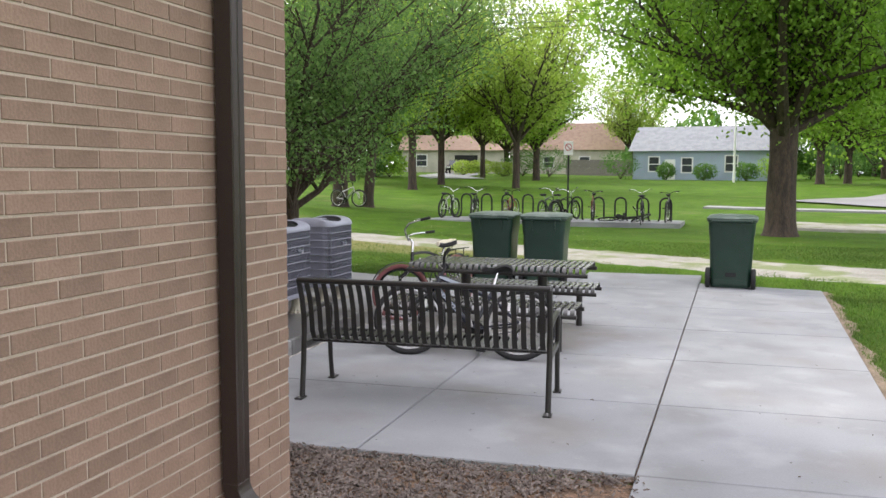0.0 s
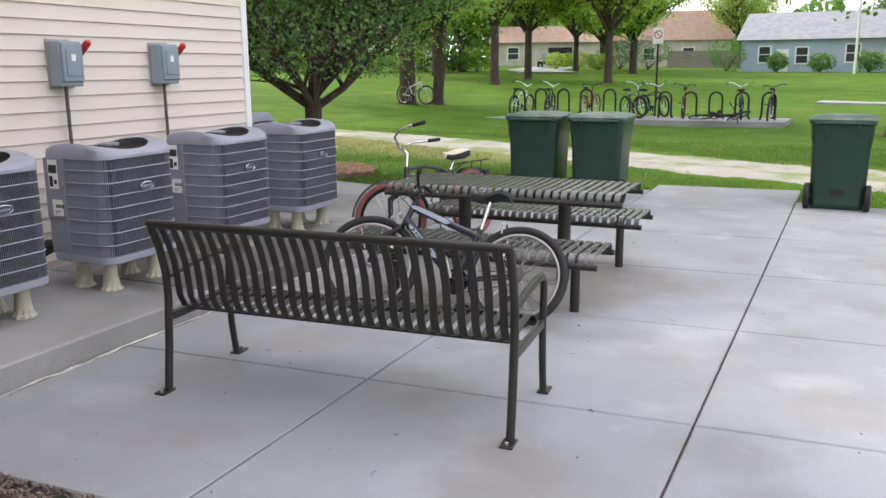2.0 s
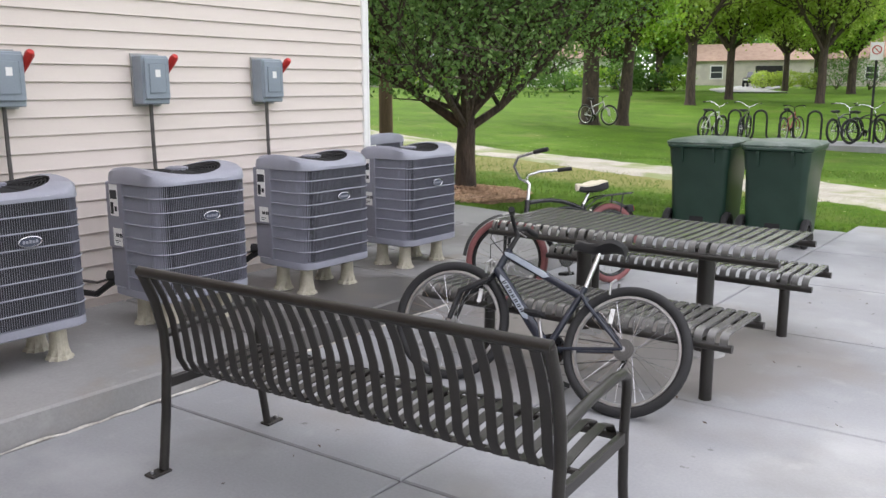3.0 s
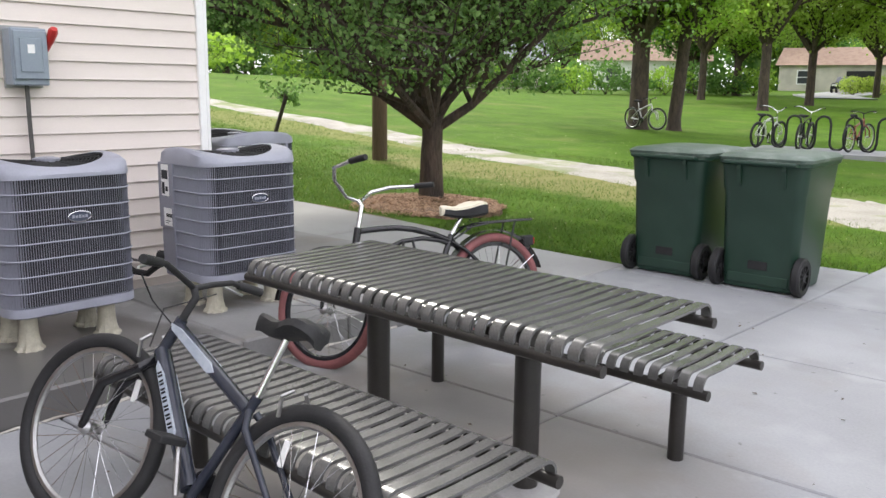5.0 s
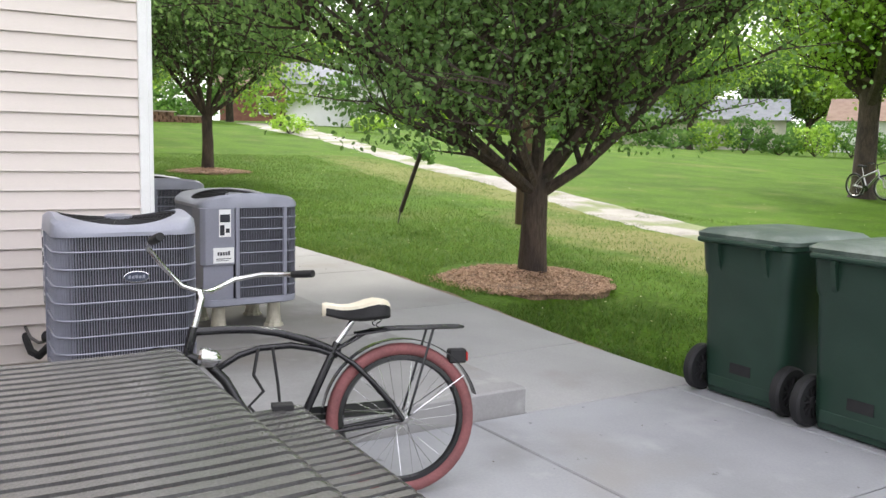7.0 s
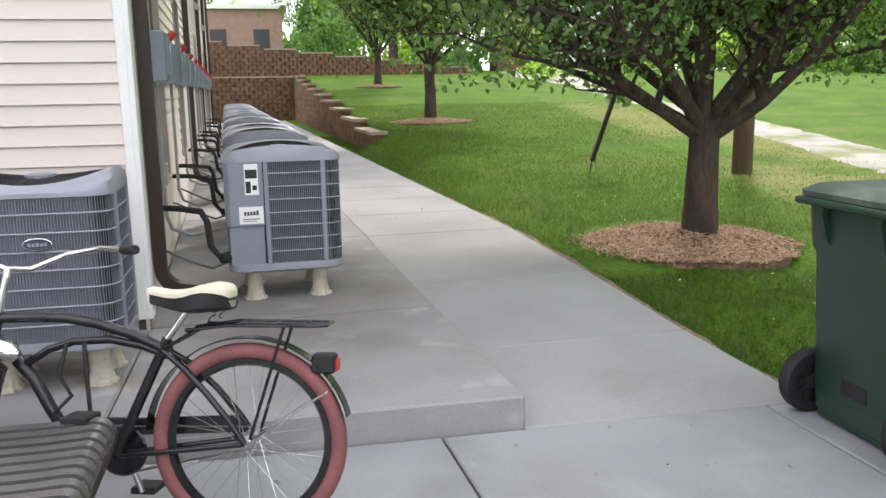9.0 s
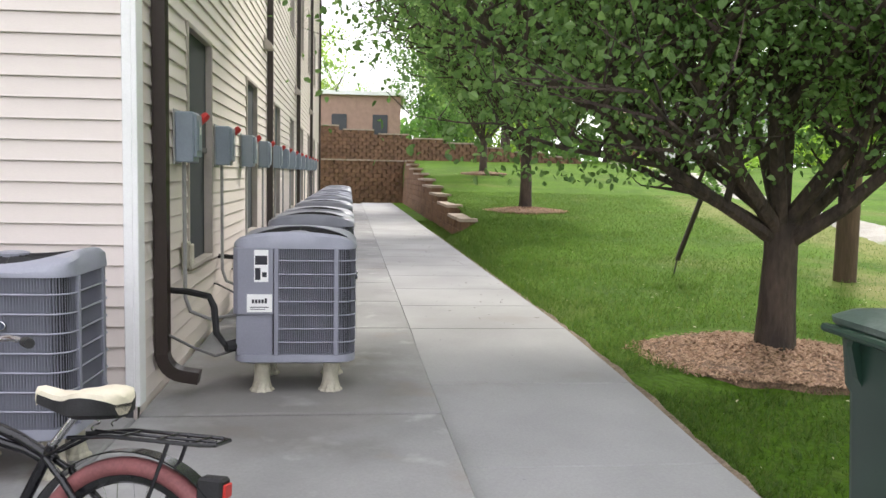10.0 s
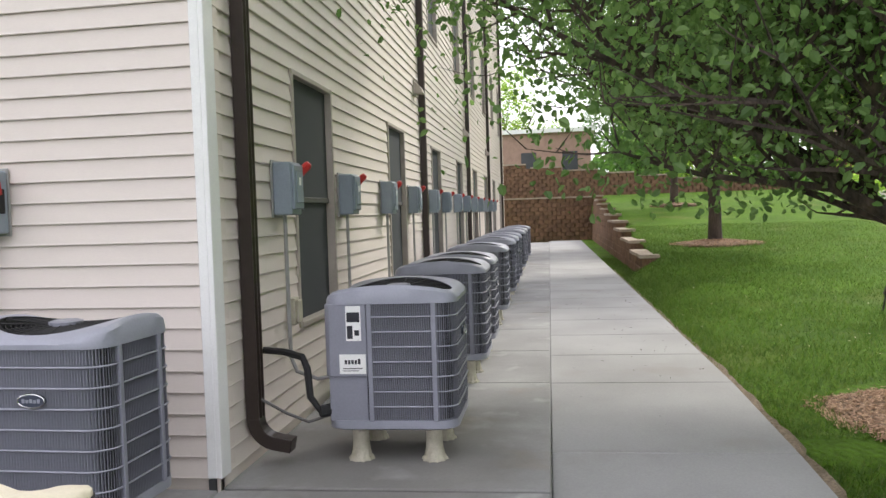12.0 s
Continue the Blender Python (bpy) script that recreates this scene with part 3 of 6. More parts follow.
def window(s0, s1, z0, z1, idx):
    root = tagged(new("window_%d" % idx), "tall dark window in a pale vinyl frame", "window", kind="structure")
    root.matrix_basis = M_B
    t = 0.036
    bm = B()
    for lo, hi in (((s0, -0.1, z0), (s0 + t, 0.022, z1)), ((s1 - t, -0.1, z0), (s1, 0.022, z1)), ((s0 + t, -0.1, z1 - t), (s1 - t, 0.022, z1)), ((s0 + t, -0.1, z0), (s1 - t, 0.03, z0 + t))):
        box(bm, lo, hi)
    part("window_frame", bm, M_FRAME, root, bevel=0.004)
    bm = B()
    box(bm, (s0 + t, -0.06, z0 + t), (s1 - t, -0.045, (z0 + z1) / 2 - 0.02))
    part("pane", bm, M_SCREEN, root, "dark pane behind an insect screen")
    bm = B()
    box(bm, (s0 + t, -0.045, (z0 + z1) / 2 + 0.02), (s1 - t, -0.03, z1 - t))
    part("pane", bm, M_SCREEN, root, "dark pane behind an insect screen")
    bm = B()
    box(bm, (s0 + t, -0.07, (z0 + z1) / 2 - 0.02), (s1 - t, -0.02, (z0 + z1) / 2 + 0.02))
    part("meeting_rail", bm, M_DARKPIPE, root, bevel=0.003)


M_FRAME = mat("beige_frame", (0.46, 0.41, 0.36), rough=0.5, bump=0.03, grain=0.05)
for i, o in enumerate(WINS + UPS):
    window(*o, i + 1)


def downspout(name, m, top, label):
    """A corrugated rectangular pipe with an elbow and a kick-out at the foot; local y points out of the wall."""
    root = thing(name, label, "downspout", m)
    bm = B()
    prof = []
    w, d = 0.10, 0.075
    for i in range(5):
        x = -w / 2 + w * i / 4
        prof += [(x, d + 0.015)] if i % 2 == 0 else [(x, d + 0.008)]
    prof += [(w / 2, 0.015), (-w / 2, 0.015)]
    loft(bm, [[Vector((x, y, z)) for x, y in prof] for z in (0.16, top)])
    part("pipe", bm, M_BROWN, root)
    bm = B()
    loops = []
    for i in range(7):
        a = radians(80 * i / 6)
        c = Vector((0, 0.015 + d / 2 + 0.14 * (1 - math.cos(a)), 0.165 - 0.14 * math.sin(a)))
        uy, uz = math.cos(a), math.sin(a)
        loops.append([c + Vector((x * 1.04, y * uy, y * uz)) for x, y in ((-w / 2, -d / 2), (w / 2, -d / 2), (w / 2, d / 2), (-w / 2, d / 2))])
    end = loops[-1]
    fwd = Vector((0, math.sin(radians(80)), -math.cos(radians(80)))) * 0.10
    loops.append([p + fwd for p in end])
    loft(bm, loops)
    part("elbow", bm, M_BROWN, root, bevel=0.003)
    for z in (4.4,):
        if z < top:
            bm = B()
            box(bm, (-w / 2 - 0.02, 0.0, z), (w / 2 + 0.02, d + 0.02, z + 0.03))
            part("strap", bm, M_BROWN, root, bevel=0.002)
    return root


d1 = downspout("downspout", M_B @ pose(-0.42, 0.0, 0.26), TOP - 0.26, "brown corrugated downspout on the clapboard wall")
for s in (7.25, 13.7, 19.8, 26.5):
    copy_thing(d1, M_B @ pose(-s, 0, 0.26))


# ---- the brick wing ----
BX, BY, BH = 3.167, -5.64, 4.2
CO, BL = 0.0705, 0.205


def brick_wing():
    root = tagged(new("brick_wall"), "tan brick wall with pale mortar joints", "wall", kind="structure")
    bm = B()
    box(bm, (BX - 0.3, -12, -0.1), (BX - 0.0035, BY - 0.0035, BH))
    box(bm, (0.0, BY - 0.3, -0.1), (BX - 0.3, BY - 0.0035, BH))
    part("mortar", bm, M_MORTAR, root)
    def brick_mesh(l):
        b2 = B()
        h = CO - 0.010
        lo, hi = (-0.02, 0, 0), (0.0, l - 0.007, h)
        e = 0.002
        loft(b2, [[Vector((-0.02, y, z)) for y, z in ((0, 0), (hi[1], 0), (hi[1], h), (0, h))], [Vector((-0.002, y, z)) for y, z in ((0, 0), (hi[1], 0), (hi[1], h), (0, h))],
                  [Vector((0, y, z)) for y, z in ((e, e), (hi[1] - e, e), (hi[1] - e, h - e), (e, h - e))]])
        return mesh_of("brick", b2, M_BRICK)
    whole, rest = brick_mesh(BL), B()
    near = 0
    rng = random.Random(8)
    rows = int(BH / CO)
    for r in range(rows):
        y = BY - 0.003 - (0 if r % 2 else BL / 2)
        if r % 2 == 0:
            half = brick_mesh(BL / 2) if r == 0 else half
            part("brick", half, None, root, m=pose(BX + rng.uniform(-0.001, 0.0015), BY - BL / 2 + 0.007, r * CO))
        while y > -9.9:
            y -= BL
            z = r * CO
            if 0.5 < z < 2.7 and -7.6 < y and near < 300:
                near += 1
                part("brick", whole, None, root, m=pose(BX + rng.uniform(-0.001, 0.0015), y + 0.005, z))
            else:
                h = CO - 0.01
                box(rest, (BX - 0.02, y + 0.005, z), (BX, y + BL - 0.002, z + h))
    for r in range(rows):
        x = BX - 0.01 - (0 if r % 2 else BL / 2)
        while x > 0.2:
            x -= BL
            box(rest, (max(0, x + 0.005), BY - 0.02, r * CO), (x + BL - 0.002, BY, r * CO + CO - 0.01))
    ob = part("bricks", rest, M_BRICK, root)
    ob["kind"] = "stuff"


M_E = Matrix(((0, 1, 0, BX), (-1, 0, 0, -6.23), (0, 0, 1, 0), (0, 0, 0, 1)))
copy_thing(d1, M_E @ pose(0, 0, 0.17))["label"] = "brown corrugated downspout on the tan brick wall"


# ---- retaining walls at the end of the walk ----
def block_run(bm, capbm, p0, p1, z0, heights, rng, L=0.42, H=0.2):
    """Courses of split-face blocks from p0 to p1; heights gives the wall's top along the way."""
    a, b = Vector((*p0, 0)), Vector((*p1, 0))
    t = (b - a).normalized()
    n = Vector((-t.y, t.x, 0))
    total = (b - a).length
    for r in range(30):
        s = (r % 2) * L / 2 - L / 2
        z = z0 + r * H
        while s < total:
            s0, s1 = max(0, s), min(total, s + L)
            f = (s0 + s1) / 2 / total
            top = heights[0] + (heights[1] - heights[0]) * f
            if z + H * 0.6 < top and s1 - s0 > 0.1:
                o = rng.uniform(-0.015, 0.015) - 0.012 * r
                loft(bm, [[a + t * (s0 + 0.008) + n * (o - 0.28) + Vector((0, 0, zz)), a + t * (s1 - 0.008) + n * (o - 0.28) + Vector((0, 0, zz)), a + t * (s1 - 0.03) + n * (o + 0.02) + Vector((0, 0, zz)), a + t * (s0 + s1) / 2 + n * (o + 0.05) + Vector((0, 0, zz)), a + t * (s0 + 0.03) + n * (o + 0.02) + Vector((0, 0, zz))] for zz in (z + 0.006, z + H - 0.006)])
                if z + H * 1.6 >= top:
                    loft(capbm, [[a + t * s0 + n * (o - 0.34) + Vector((0, 0, zz)), a + t * s1 + n * (o - 0.34) + Vector((0, 0, zz)), a + t * s1 + n * (o + 0.07) + Vector((0, 0, zz)), a + t * s0 + n * (o + 0.07) + Vector((0, 0, zz))] for zz in (z + H, z + H + 0.07)])
            s += L


def retaining(name, p0, p1, z0, heights, label, seed):
    root = tagged(new(name), label, "retaining wall", kind="structure")
    rng = random.Random(seed)
    bm, cb = B(), B()
    block_run(bm, cb, p0, p1, z0, heights, rng)
    a, b = Vector((*p0, 0)), Vector((*p1, 0))
    t = (b - a).normalized()
    n = Vector((-t.y, t.x, 0))
    core = B()
    loft(core, [[p - n * o + Vector((0, 0, z)) for o, z in ((0.30, z0 - 0.3), (0.30, h - 0.12), (0.20, h - 0.12), (0.06, z0 - 0.3))] for p, h in ((a, heights[0]), (b, heights[1]))])
    part("core", core, M_MULCH, root, "dark packed fill behind the blocks")
    ob = part("blocks", bm, M_BLOCK, root)
    ob["kind"] = "stuff"
    ob = part("cap_stones", cb, M_CAP, root, "pale cap stones")
    ob["kind"] = "stuff"


q0, q1, q2 = at_b(13.4, 3.6), at_b(36.2, 3.75), at_b(36.2, -5)
retaining("retaining_wall_1", q0[:2], q1[:2], 0.1, (0.42, 2.15), "stepped brown block retaining wall beside the walk", 1)
retaining("retaining_wall_2", q1[:2], q2[:2], 0.1, (2.15, 2.15), "brown split-face block retaining wall closing the walk", 2)
retaining("retaining_wall_3", at_b(41, 14)[:2], at_b(41, -2)[:2], 2.0, (2.5, 4.2), "upper brown block retaining wall", 3)


# pale sealant along the foot of the raised strip
rs = random.Random(17)
bm = B()
tube(bm, [(1.566 + rs.uniform(-0.006, 0.010), -4.75 + 0.09 * i, 0.004 + rs.uniform(-0.004, 0.004)) for i in range(58)], [rs.uniform(0.003, 0.012) for i in range(58)], 5)
struct("sealant_strip", bm, M_SEAL, "ragged pale sealant along the foot of the raised strip", category="trim")

# worn soil along the patio's outer edge
M_SOIL = mat("bare_soil", (0.26, 0.20, 0.14), (0.17, 0.13, 0.085), rough=0.95, scale=4, fine=40, bump=0.8, grain=0.4, depth=0.02, world_space=True)
bm = B()
rows = []
for i in range(90):
    y = -9.0 + 0.145 * i
    x = edge(3, y) - 0.03
    w = 0.20 + 0.16 * noise.noise(Vector((0, y * 1.3, 2))) + rs.uniform(-0.05, 0.05)
    rows.append([bm.verts.new((x, y, -0.035)), bm.verts.new((x + w * 0.5, y, -0.02)), bm.verts.new((x + w, y, -0.075))])
for a, b in zip(rows, rows[1:]):
    for j in range(2):
        bm.faces.new((a[j], a[j + 1], b[j + 1], b[j]))
struct("soil_edge", bm, M_SOIL, "worn bare soil along the edge of the patio", smooth=True, category="soil")
bm = B()
rows = []
for i in range(150):
    s = -1.5 + 0.115 * i
    w = 0.10 + 0.07 * noise.noise(Vector((s * 1.3, 0, 5))) + rs.uniform(-0.03, 0.03)
    zz = 0.143 * smooth_step(-1.6, 2.6, s)
    rows.append([bm.verts.new(at_b(s, 3.11, zz - 0.04)), bm.verts.new(at_b(s, 3.13 + w * 0.5, zz - 0.012)), bm.verts.new(at_b(s, 3.13 + w, zz - 0.09))])
for a, b in zip(rows, rows[1:]):
    for j in range(2):
        bm.faces.new((a[j], a[j + 1], b[j + 1], b[j]))
struct("soil_edge", bm, M_SOIL, "thin line of bare soil beside the walk", smooth=True, category="soil")


def vent_hood(s, z):
    root = thing("vent_hood", "small beige exhaust vent hood on the clapboard wall", "vent", M_B @ pose(-s, 0.012, z), "vent hoods on the wall")
    bm = B()
    box(bm, (-0.1, 0, -0.1), (0.1, 0.015, 0.1))
    part("flange", bm, M_FRAME, root, bevel=0.003)
    bm = B()
    loft(bm, [[Vector(p) for p in ((sx, 0.015, -0.08), (sx, 0.13, -0.08), (sx, 0.10, 0.0), (sx, 0.015, 0.08))] for sx in (-0.085, 0.085)])
    part("hood", bm, M_FRAME, root, bevel=0.004)


for s in (6.85, 13.2, 19.2):
    vent_hood(s, 3.2)
root = thing("outlet_box", "cream weatherproof outlet box on the clapboard wall", "electrical box", M_B @ pose(-1.26, 0.012, 0.93))
bm = B()
box(bm, (-0.055, 0, -0.09), (0.055, 0.045, 0.09))
part("housing", bm, M_FOOT, root, bevel=0.006)
bm = B()
box(bm, (-0.045, 0.045, -0.075), (0.045, 0.07, 0.075))
part("cover", bm, M_FOOT, root, bevel=0.008)


# ---- trees ----
def tree(name, label, x, y, height, crown_r, low, fork, tr, n_limbs, leaves, size, leaf_material, seed, lean=0.0, spread=1.0, z=None, fine=True, flat=0.45, loose=1.0, stout=1.0, limbs=()):
    """Trunk, limbs and twigs in one tapered mesh, and a crown of single leaves round the twigs."""
    rng = random.Random(seed)
    z0 = ground_z(x, y) if z is None else z
    root = thing(name, label, "tree", pose(x, y, z0 - 0.03))
    bm = B()
    twigs = []

    def grow(p, d, length, r, level):
        pts, rs = [Vector(p)], [r]
        k = 5 if level < 2 else 3
        dd = Vector(d).normalized()
        for i in range(k):
            dd = (dd + Vector((rng.uniform(-1, 1), rng.uniform(-1, 1), rng.uniform(-0.5, 0.9))) * 0.16).normalized()
            pts.append(pts[-1] + dd * length / k)
            rs.append(r * (1 - 0.72 * (i + 1) / k))
        tube(bm, pts, rs, 7 if level == 0 else (5 if level == 1 else 3), cap=False)
        if level >= 1:
            twigs.extend(pts[1:])
        if level < (3 if fine else 2):
            for i in range(1, k + 1):
                for _ in range(2 if level < 2 else 1):
                    a = Vector((rng.uniform(-1, 1), rng.uniform(-1, 1), rng.uniform(-0.15, 0.8))).normalized()
                    grow(pts[i], (dd * 0.55 + a).normalized(), length * rng.uniform(0.34, 0.52), rs[i] * 0.6 + 0.004, level + 1)

    trunk = [Vector((0, 0, 0)), Vector((0, 0, 0.12)), Vector((0, 0, 0.4))]
    rs = [tr * 1.35, tr * 1.12, tr]
    for i in range(1, 4):
        trunk.append(Vector((lean * i / 3 + rng.uniform(-0.02, 0.02), rng.uniform(-0.02, 0.02), 0.4 + (fork - 0.4) * i / 3)))
        rs.append(tr * (1 - 0.06 * i) * (1.12 if i == 3 else 1))
    tube(bm, trunk, rs, 12)
    top = trunk[-1]
    for i in range(n_limbs):
        a = 2 * math.pi * i / n_limbs + rng.uniform(-0.3, 0.3)
        steep, far = rng.uniform(flat, 1.5 + flat) / spread, 1.0
        if i == 0:
            steep = 4.0
        if limbs:
            a, steep = radians(limbs[i][0]), limbs[i][1]
            far = limbs[i][2] if len(limbs[i]) > 2 else 1.0
        d = Vector((math.cos(a), math.sin(a), steep))
        reach = (height - fork) * 0.8 if steep > 2 else min(crown_r * math.sqrt(1 + steep * steep) * 0.72, (height - fork) * 0.8) * far
        grow(top - Vector((0, 0, rng.uniform(0.0, 0.3) * fork * 0.6)), d, reach, tr * stout * rng.uniform(0.4, 0.55), 0)
    part("trunk", bm, M_BARK, root, smooth=True)
    tw = np.array([t for t in twigs if t.z > low])
    nr = np.random.RandomState(seed)
    share = nr.rand(len(tw)) ** 2.8 + 0.02
    c = tw[nr.choice(len(tw), leaves, p=share / share.sum())] + nr.normal(0, (0.16 + 0.035 * crown_r) * loose, (leaves, 3))
    c = c[c[:, 2] > low - 0.25]
    c = c[c[:, 2] < height + 0.5]
    c = c[(c[:, 0] + x > 0.2) | ((c[:, 1] + y) * math.cos(FB) - (c[:, 0] + x) * math.sin(FB) > 0.45)]
    k = len(c)
    u = nr.normal(size=(k, 3))
    u[:, 2] -= 0.5
    u /= np.linalg.norm(u, axis=1)[:, None]
    w = np.cross(u, nr.normal(size=(k, 3)))
    w /= np.linalg.norm(w, axis=1)[:, None]
    nn = np.cross(u, w)
    s = (size * nr.uniform(0.65, 1.25, k))[:, None]
    shape = [(0, 0, 0), (0.32, 0.36, 0.1), (0.75, 0.30, 0.08), (1.05, 0, -0.06), (0.75, -0.30, 0.08), (0.32, -0.36, 0.1)]
    v = np.stack([c + s * (a * u + b * w + d * nn) for a, b, d in shape], 1).reshape(-1, 3)
    f = np.arange(k)[:, None] * 6
    quads = np.concatenate([f + [0, 1, 2, 3], f + [0, 3, 4, 5]])
    me = bpy.data.meshes.new("crown")
    me.from_pydata(v.tolist(), [], quads.tolist())
    me.materials.append(leaf_material)
    part("crown", me, None, root)
    return root


tree("pear_tree", "young pear tree with a wide dark green crown", -2.28, 4.69, 8.2, 4.4, 1.72, 1.15, 0.155, 12, 92000, 0.056, L_PEAR, 11, loose=0.85, stout=0.85,
     limbs=((0, 3.5), (15, 1.05), (65, 1.4), (115, 1.0), (180, 1.0), (298, 1.0), (335, 1.5), (268, 0.72, 1.3), (285, 0.5, 1.0), (40, 0.85, 0.75), (235, 0.75, 1.4), (250, 0.55, 1.25)))
heap("mulch_ring", circle_poly(-2.3, 4.55, 1.02, seed=5), 0.02, "ring of brown bark mulch round the tree", "mulch", 5, 6500, 0.07)
tree("pear_tree", "young pear tree with a round green crown on the lawn", -16.0, 4.71, 7.6, 4.0, 2.0, 1.4, 0.15, 9, 60000, 0.070, L_PEAR, 12, flat=0.8, stout=0.8)
heap("mulch_ring", circle_poly(-16.0, 4.71, 1.05, seed=6), 0.66, "ring of brown bark mulch round the tree", "mulch", 6, 2200, 0.07)
tree("pear_tree", "young pear tree with a round green crown further up the lawn", -28.5, 5.0, 7.4, 3.8, 2.0, 1.4, 0.15, 8, 24000, 0.10, L_PEAR, 13, flat=0.8, stout=0.8)
heap("mulch_ring", circle_poly(-28.5, 5.0, 1.0, seed=7), 1.58, "ring of brown bark mulch round the tree", "mulch", 7, 500, 0.07)
tree("maple_tree", "old maple with a thick dark trunk and fresh green leaves", 7.05, 15.6, 12.5, 7.2, 2.2, 3.2, 0.41, 12, 95000, 0.115, L_MAPLE, 14, spread=1.7, loose=1.2, stout=0.8)
tree("shade_tree", "tall tree with a plain trunk on the lawn", -8.6, 20.7, 11, 5.0, 2.8, 3.0, 0.30, 8, 26000, 0.14, L_OAK, 15)

tree("shade_tree", "slimmer tree standing close beside a thicker trunk", -7.75, 21.5, 10.5, 4.2, 3.0, 3.4, 0.21, 7, 15000, 0.14, L_OAK, 19, lean=0.25)


# ---- bench ----
def bench():
    root = thing("bench", "dark brown slatted metal bench bolted to the concrete", "bench", pose(3.19, -3.44, 0, 0, 0, 4.0))
    HW = 0.92
    # side view of a slat: y forward from the back legs (+y), z up
    back = [(-0.345, 0.885), (-0.325, 0.86), (-0.285, 0.78), (-0.25, 0.68), (-0.235, 0.58), (-0.225, 0.50), (-0.19, 0.435), (-0.13, 0.412)]
    seat = [(-0.05, 0.425), (0.08, 0.44), (0.2, 0.445), (0.27, 0.425), (0.30, 0.385)]
    n = 27
    me = None
    for i in range(n):
        x = -HW + 0.055 + (2 * HW - 0.11) * i / (n - 1)
        if me is None:
            bm = B()
            strip(bm, [(0, y, z) for y, z in back + seat], 0.038, 0.006)
            me = mesh_of("slat", bm, M_POWDER, smooth=True)
        part("slat", me, None, root, m=Matrix.Translation((x, 0, 0)))
    bm = B()
    tube(bm, [(-HW - 0.01, -0.345, 0.89), (HW + 0.01, -0.345, 0.89)], 0.021, 10)
    part("top_rail", bm, M_POWDER, root, smooth=True)
    bm = B()
    tube(bm, [(-HW, 0.30, 0.375), (HW, 0.30, 0.375)], 0.018, 8)
    part("front_rail", bm, M_POWDER, root, smooth=True)
    bm = B()
    tube(bm, [(-HW, -0.10, 0.40), (HW, -0.10, 0.40)], 0.012, 8)
    part("under_rail", bm, M_POWDER, root, smooth=True)
    for sx in (-1, 1):
        x = sx * HW
        bm = B()
        tube(bm, [(x, -0.345, 0.89), (x, -0.29, 0.76), (x, -0.255, 0.62), (x, -0.25, 0.48), (x, -0.27, 0.25), (x, -0.30, 0.012)], 0.021, 10)
        part("leg", bm, M_POWDER, root, smooth=True)
        bm = B()
        tube(bm, [(x, 0.315, 0.012), (x, 0.285, 0.2), (x, 0.275, 0.4), (x, 0.29, 0.56), (x, 0.28, 0.61), (x, 0.24, 0.635), (x, 0.15, 0.64), (x, -0.02, 0.63), (x, -0.255, 0.60)], 0.019, 10)
        part("armrest", bm, M_POWDER, root, smooth=True)
        bm = B()
        box(bm, (x - 0.012, -0.255, 0.365), (x + 0.012, 0.285, 0.41))
        part("side_bar", bm, M_POWDER, root, bevel=0.003)
        for y, dy in ((-0.30, -0.03), (0.315, 0.03)):
            bm = B()
            box(bm, (x - 0.03, y + dy - 0.05, 0), (x + 0.03, y + dy + 0.05, 0.012))
            ft = part("foot_plate", bm, M_POWDER, root, bevel=0.003)
            bm = B()
            lathe(bm, [(0.009, 0), (0.009, 0.014), (0.004, 0.018)], 6, pose(x, y + dy * 2.0, 0.012))
            part("bolt", bm, M_STEEL, ft)


bench()


